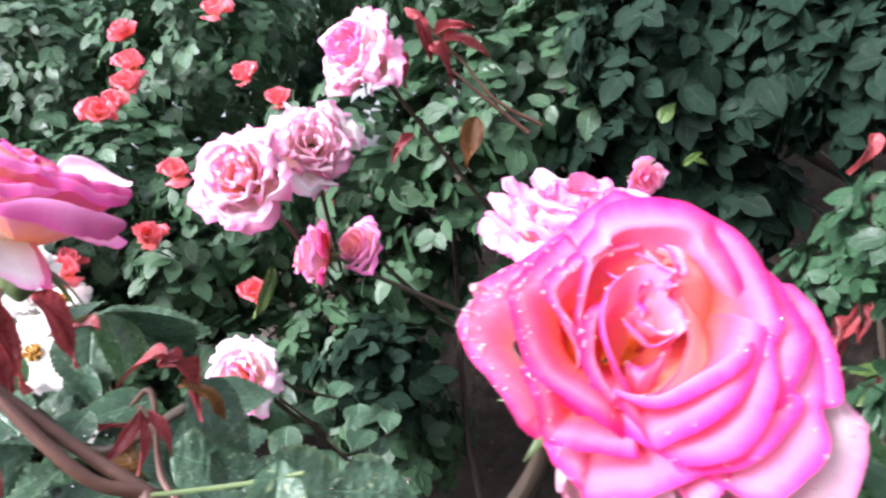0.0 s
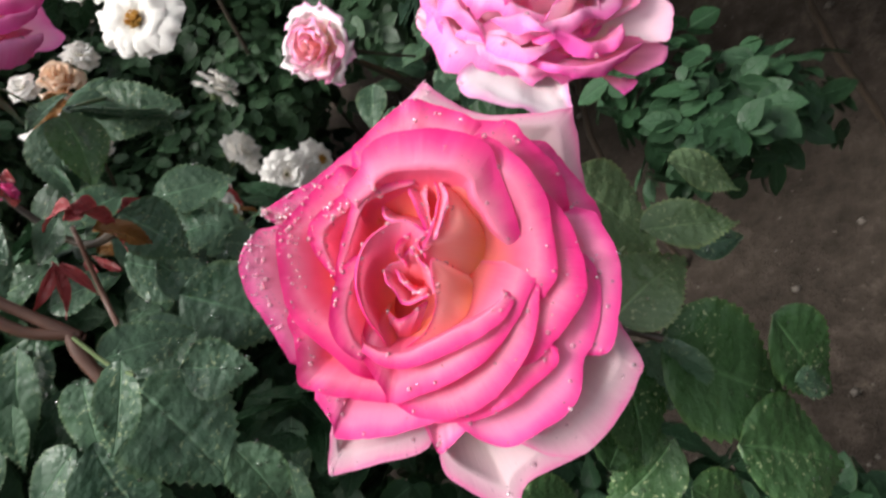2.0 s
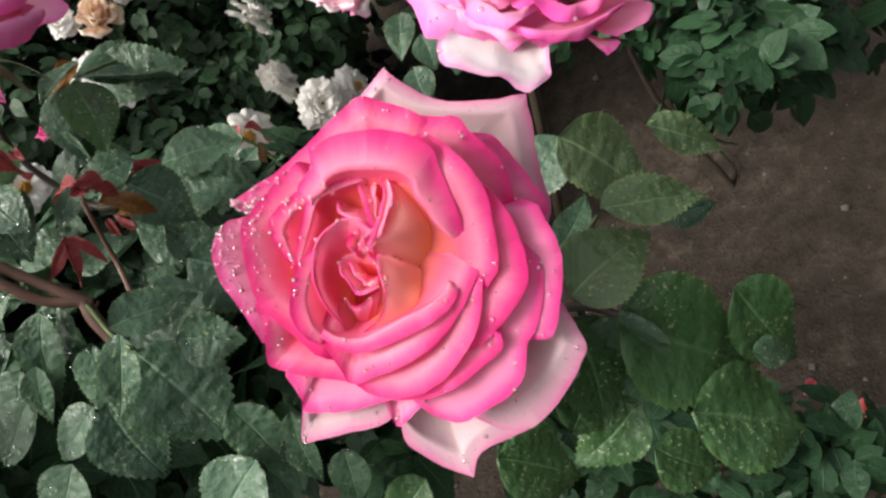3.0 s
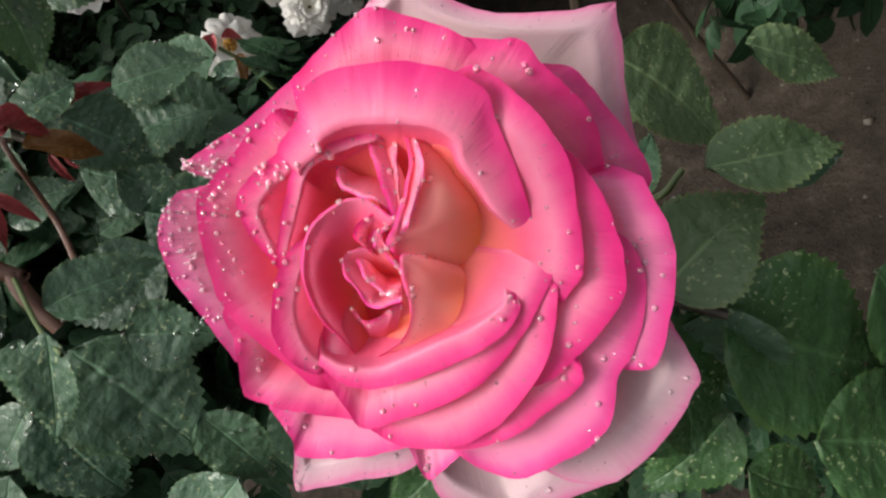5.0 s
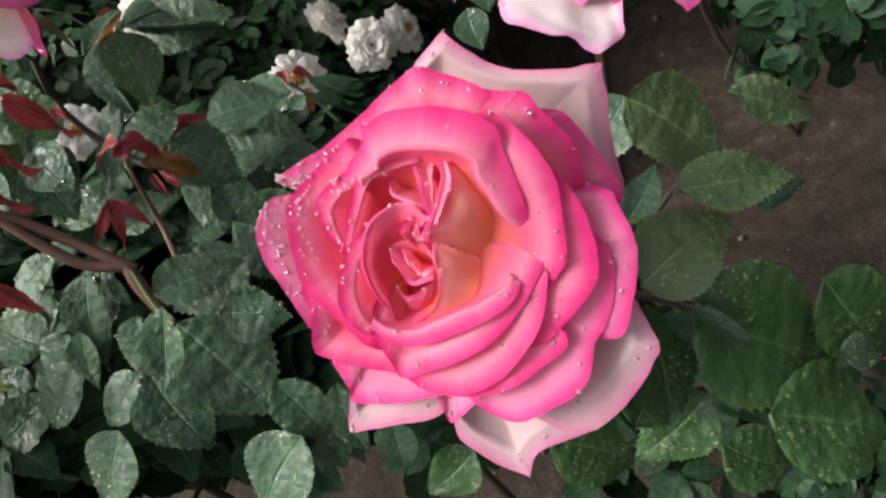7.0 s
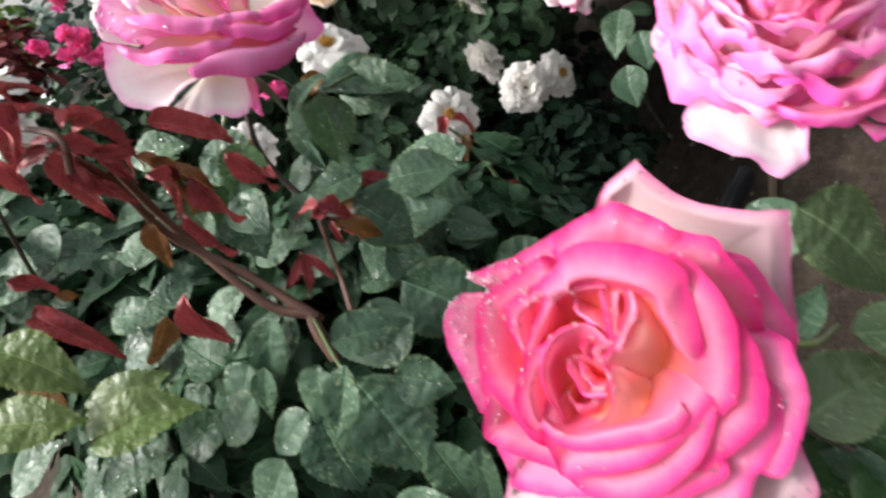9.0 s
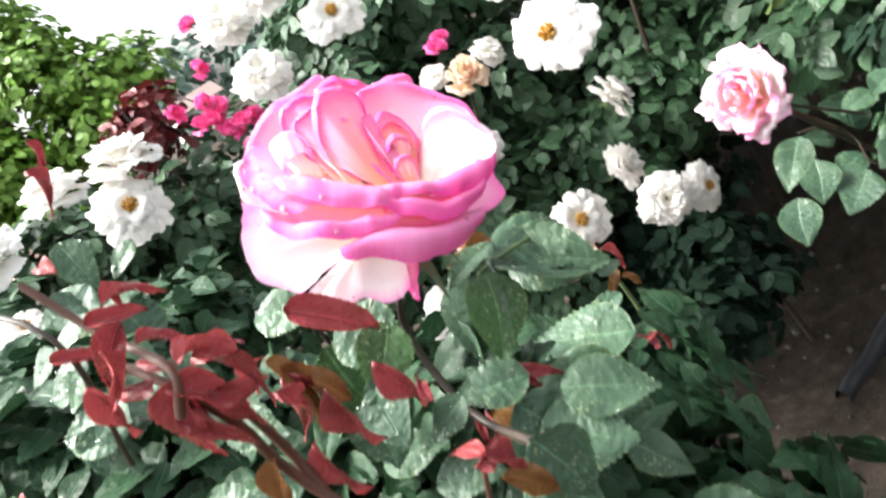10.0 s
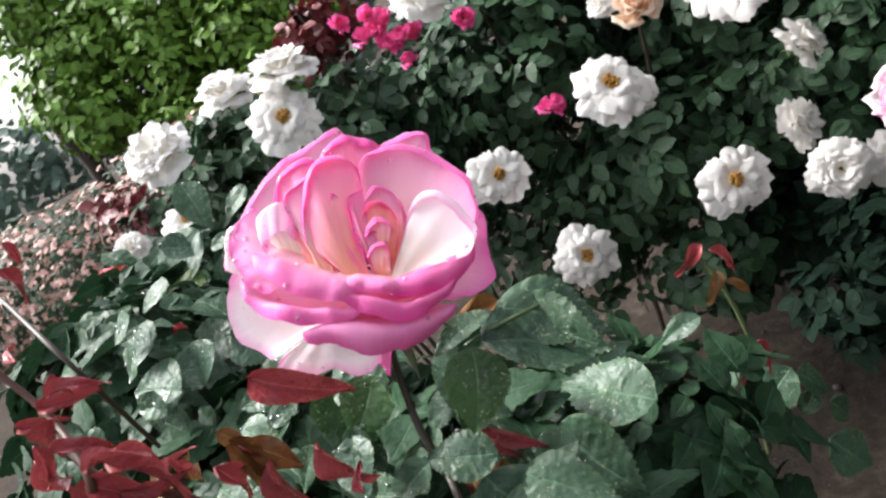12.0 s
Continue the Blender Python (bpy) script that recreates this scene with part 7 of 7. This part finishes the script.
leaf((0.662, -0.167, 0.841), (0.657, -0.181, 0.808), (-0.700, -0.484, 0.525), "red")
leaf((0.580, -0.093, 0.709), (0.558, -0.064, 0.685), (-0.700, -0.484, 0.525), "red")
leaf((0.582, -0.098, 0.706), (0.582, -0.109, 0.690), (-0.700, -0.484, 0.525), "red")
leaf((0.576, -0.087, 0.706), (0.561, -0.079, 0.672), (-0.700, -0.484, 0.525), "red")
leaf((0.836, 0.041, 0.856), (0.852, 0.009, 0.865), (-0.769, -0.445, 0.460), "curl")
leaf((0.841, 0.033, 0.862), (0.848, 0.006, 0.846), (-0.704, -0.602, 0.377), "curl")
leaf((0.848, 0.048, 0.919), (0.863, 0.022, 0.940), (-0.769, -0.445, 0.460), "lime")
leaf((0.580, 0.522, 0.951), (0.539, 0.542, 0.903), (-0.402, -0.898, 0.180), "curl")

leaf((-0.116, 0.575, 1.059), (-0.175, 0.565, 1.031), (0.189, -0.786, 0.588), "wide")
leaf((-0.122, 0.591, 1.038), (-0.088, 0.575, 1.036), (0.190, -0.773, 0.605), "slim")
leaf((-0.111, 0.587, 1.030), (-0.107, 0.563, 0.984), (0.177, -0.771, 0.612), "wide")
leaf((-0.124, 0.546, 1.026), (-0.164, 0.543, 1.034), (0.202, -0.757, 0.622), "lime")
leaf((-0.101, 0.490, 0.988), (-0.156, 0.491, 0.998), (0.182, -0.723, 0.667), "wide")
leaf((-0.107, 0.473, 0.997), (-0.076, 0.450, 0.970), (0.197, -0.722, 0.663), "wide")
leaf((-0.158, 0.483, 1.006), (-0.191, 0.477, 1.005), (0.261, -0.715, 0.649), "mid")
leaf((-0.154, 0.475, 0.978), (-0.109, 0.458, 0.979), (0.252, -0.693, 0.676), "mid")
leaf((-0.075, 0.439, 0.970), (-0.109, 0.431, 0.958), (0.156, -0.698, 0.699), "mid")
leaf((-0.123, 0.628, 1.096), (-0.117, 0.604, 1.052), (0.190, -0.813, 0.551), "mid")
leaf((-0.076, 0.633, 1.064), (-0.107, 0.624, 1.051), (0.129, -0.805, 0.579), "mid")
leaf((-0.173, 0.546, 1.039), (-0.170, 0.526, 1.004), (0.264, -0.749, 0.607), "mid")
leaf((-0.072, 0.515, 0.980), (-0.110, 0.512, 0.988), (0.137, -0.730, 0.669), "mid")
leaf((0.054, 0.228, 0.944), (0.083, 0.198, 0.935), (-0.272, -0.662, 0.699), "mid")
leaf((0.033, 0.228, 0.930), (0.063, 0.198, 0.922), (-0.236, -0.658, 0.715), "wide")
leaf((0.067, 0.222, 0.903), (0.076, 0.197, 0.889), (-0.280, -0.616, 0.736), "mid")
leaf((0.048, 0.236, 0.954), (0.015, 0.245, 0.966), (-0.264, -0.678, 0.687), "mid")
leaf((0.035, 0.288, 0.969), (0.057, 0.259, 0.956), (-0.232, -0.711, 0.664), "mid")
leaf((-0.031, 0.314, 1.029), (-0.007, 0.288, 1.022), (-0.138, -0.785, 0.604), "mid")
leaf((-0.008, 0.255, 0.988), (-0.014, 0.233, 0.968), (-0.177, -0.735, 0.654), "wide")
leaf((-0.002, 0.291, 1.010), (0.009, 0.260, 0.987), (-0.183, -0.759, 0.625), "wide")
leaf((-0.072, 0.310, 0.995), (-0.052, 0.284, 0.986), (-0.069, -0.762, 0.644), "mid")
leaf((-0.057, 0.282, 0.960), (-0.081, 0.287, 0.971), (-0.090, -0.725, 0.683), "wide")
leaf((-0.102, 0.308, 0.971), (-0.080, 0.281, 0.962), (-0.022, -0.742, 0.670), "mid")
leaf((-0.030, 0.289, 0.967), (-0.035, 0.292, 0.990), (-0.133, -0.729, 0.672), "mid")
leaf((-0.025, 0.264, 0.951), (0.001, 0.243, 0.954), (-0.142, -0.707, 0.693), "mid")
leaf((-0.012, 0.249, 0.935), (0.013, 0.226, 0.934), (-0.162, -0.684, 0.711), "mid")
leaf((-0.042, 0.304, 1.005), (-0.063, 0.302, 1.009), (-0.118, -0.766, 0.632), "wide")
leaf((-0.066, 0.253, 0.947), (-0.042, 0.236, 0.956), (-0.076, -0.707, 0.703), "mid")
leaf((0.018, 0.239, 0.918), (0.022, 0.213, 0.899), (-0.207, -0.657, 0.725), "mid")
leaf((-0.115, 0.299, 0.949), (-0.084, 0.274, 0.948), (-0.001, -0.720, 0.694), "wide")
leaf((0.081, 0.255, 0.926), (0.049, 0.257, 0.928), (-0.295, -0.645, 0.704), "mid")
leaf((-0.139, 0.212, 0.960), (-0.096, 0.182, 0.952), (0.069, -0.669, 0.740), "lime")
leaf((-0.139, 0.225, 0.963), (-0.096, 0.202, 0.967), (0.064, -0.679, 0.732), "lime")
leaf((-0.139, 0.230, 1.017), (-0.123, 0.197, 0.986), (0.072, -0.739, 0.670), "lime")
leaf((-0.168, 0.238, 0.991), (-0.134, 0.207, 0.976), (0.118, -0.705, 0.699), "lime")
leaf((-0.155, 0.227, 0.934), (-0.123, 0.205, 0.934), (0.087, -0.645, 0.760), "mid")
leaf((-0.186, 0.249, 0.957), (-0.154, 0.232, 0.967), (0.135, -0.669, 0.731), "mid")
leaf((-0.120, 0.256, 1.010), (-0.108, 0.229, 0.989), (0.028, -0.741, 0.671), "red")
# leaves that hang over the bare soil
leaf((0.542, 0.576, 0.758), (0.489, 0.564, 0.726), (-0.167, -0.671, 0.722), "mid")
leaf((0.579, 0.609, 0.702), (0.548, 0.589, 0.663), (-0.167, -0.671, 0.722), "wide")
leaf((0.521, 0.592, 0.689), (0.490, 0.570, 0.648), (-0.167, -0.671, 0.722), "wide")
leaf((0.578, 0.569, 0.730), (0.548, 0.576, 0.756), (-0.167, -0.671, 0.722), "mid")
leaf((0.635, 0.596, 0.673), (0.590, 0.596, 0.672), (-0.167, -0.671, 0.722), "wide")
leaf((0.609, 0.574, 0.670), (0.555, 0.566, 0.647), (-0.167, -0.671, 0.722), "wide")
leaf((0.623, 0.555, 0.695), (0.653, 0.544, 0.711), (-0.167, -0.671, 0.722), "mid")
leaf((0.573, 0.526, 0.661), (0.596, 0.513, 0.670), (-0.167, -0.671, 0.722), "wide")
leaf((0.661, 0.591, 0.707), (0.621, 0.611, 0.753), (-0.167, -0.671, 0.722), "wide")
leaf((0.663, 0.579, 0.740), (0.615, 0.582, 0.746), (-0.167, -0.671, 0.722), "mid")
leaf((0.643, 0.533, 0.687), (0.591, 0.535, 0.688), (-0.167, -0.671, 0.722), "wide")
leaf((0.725, 0.586, 0.699), (0.676, 0.577, 0.679), (-0.167, -0.671, 0.722), "wide")
leaf((0.737, 0.546, 0.678), (0.683, 0.552, 0.688), (-0.167, -0.671, 0.722), "mid")
leaf((0.663, 0.531, 0.663), (0.621, 0.528, 0.658), (-0.167, -0.671, 0.722), "wide")
leaf((0.680, 0.511, 0.689), (0.641, 0.506, 0.680), (-0.167, -0.671, 0.722), "wide")
leaf((0.610, 0.622, 0.747), (0.598, 0.629, 0.781), (-0.167, -0.671, 0.722), "mid")
leaf((0.699, 0.572, 0.745), (0.653, 0.571, 0.744), (-0.167, -0.671, 0.722), "wide")
cane([(0.763, 0.540, 0.633), (0.676, 0.560, 0.654), (0.620, 0.570, 0.670), (0.621, 0.585, 0.705), (0.600, 0.592, 0.735), (0.568, 0.605, 0.746)], 0.0022, 0.0012, STEM_DARK)

# ---- rain drops ----
def drop_mesh(name, spots, sides=8, mat=WATER):
    """Flattened beads of water: a place, the way out of the surface, and a radius each."""
    verts, faces = [], []
    rings = [(0.0, 0.9), (0.55, 0.75), (0.95, 0.3), (0.9, -0.1), (0.6, -0.35)]
    for p, n, r in spots:
        m = axes(p, n)
        o = len(verts)
        for q, h in rings:
            for k in range(sides):
                a = 2 * math.pi * k / sides
                verts.append(m @ Vector((r * q * math.cos(a), r * q * math.sin(a), r * h)))
        for i in range(len(rings) - 1):
            for k in range(sides):
                faces.append((o + i * sides + k, o + i * sides + (k + 1) % sides, o + (i + 1) * sides + (k + 1) % sides, o + (i + 1) * sides + k))
    return mesh_object(name, verts, faces, mat)


def drops_on_petals(rose, count, seed, up, size=0.0008):
    """Rain on the rims and upper sides of the petals, thickest towards up in the bloom's own axes."""
    rnd = random.Random(seed)
    up = Vector(up).normalized()
    petals = [o for o in rose.children if o.name.startswith("petal")]
    rims = []
    for o in petals:
        v_of = {}
        for loop, data in zip(o.data.loops, o.data.uv_layers[0].data):
            v_of[loop.vertex_index] = data.uv[1]
        rims.append([i for i, v in v_of.items() if v > 0.66])
    spots, tries = [], 0
    while len(spots) < count and tries < 90000:
        tries += 1
        k = rnd.randrange(len(petals))
        me = petals[k].data
        i = rnd.choice(rims[k])
        v, near = me.vertices[i], me.vertices[max(0, i - 1)]
        n = v.normal if v.normal.z > 0 else -v.normal
        where = max(0.0, (v.co / 0.05).dot(up))
        if n.z > -0.2 and rnd.random() < 0.04 + where ** 3:
            spots.append((v.co.lerp(near.co, rnd.random()) + n * 0.0001, n, size * (0.35 + 1.9 * rnd.random() ** 6)))
    tagged(part("water_film", drop_mesh("water_film", spots, 8, BEAD), rose, "clear rain drops"), kind="stuff")


drops_on_petals(rose_a, 2400, 1, (-0.85, 0.45, 0.0), 0.00036)
drops_on_petals(rose_c, 250, 4, (-0.6, 0.4, 0.4), 0.0006)
drops_on_petals(rose_b, 700, 2, (-0.2, 0.7, 0.5), 0.00048)


def drops_on_leaves(count, seed):
    rnd = random.Random(seed)
    wet = [o for o in placed if o.data in KINDS["wide"] or o.data in KINDS["deep"] or o.data in KINDS["mid"] or o.data in KINDS["pale"]]
    spots = []
    for k in range(count):
        ob = rnd.choice(wet)
        v = rnd.choice(ob.data.vertices)
        m = ob.matrix_basis
        n = (m.to_3x3() @ v.normal).normalized()
        n = n if n.dot(m.to_3x3() @ Vector((0, 0, 1))) > 0 else -n
        spots.append((m @ v.co - near_bush.location + n * 0.0001, n, 0.0003 + 0.0009 * rnd.random() ** 3))
    tagged(part("water_film", drop_mesh("water_film", spots), near_bush, "clear rain drops"), kind="stuff")


drops_on_leaves(2600, 3)
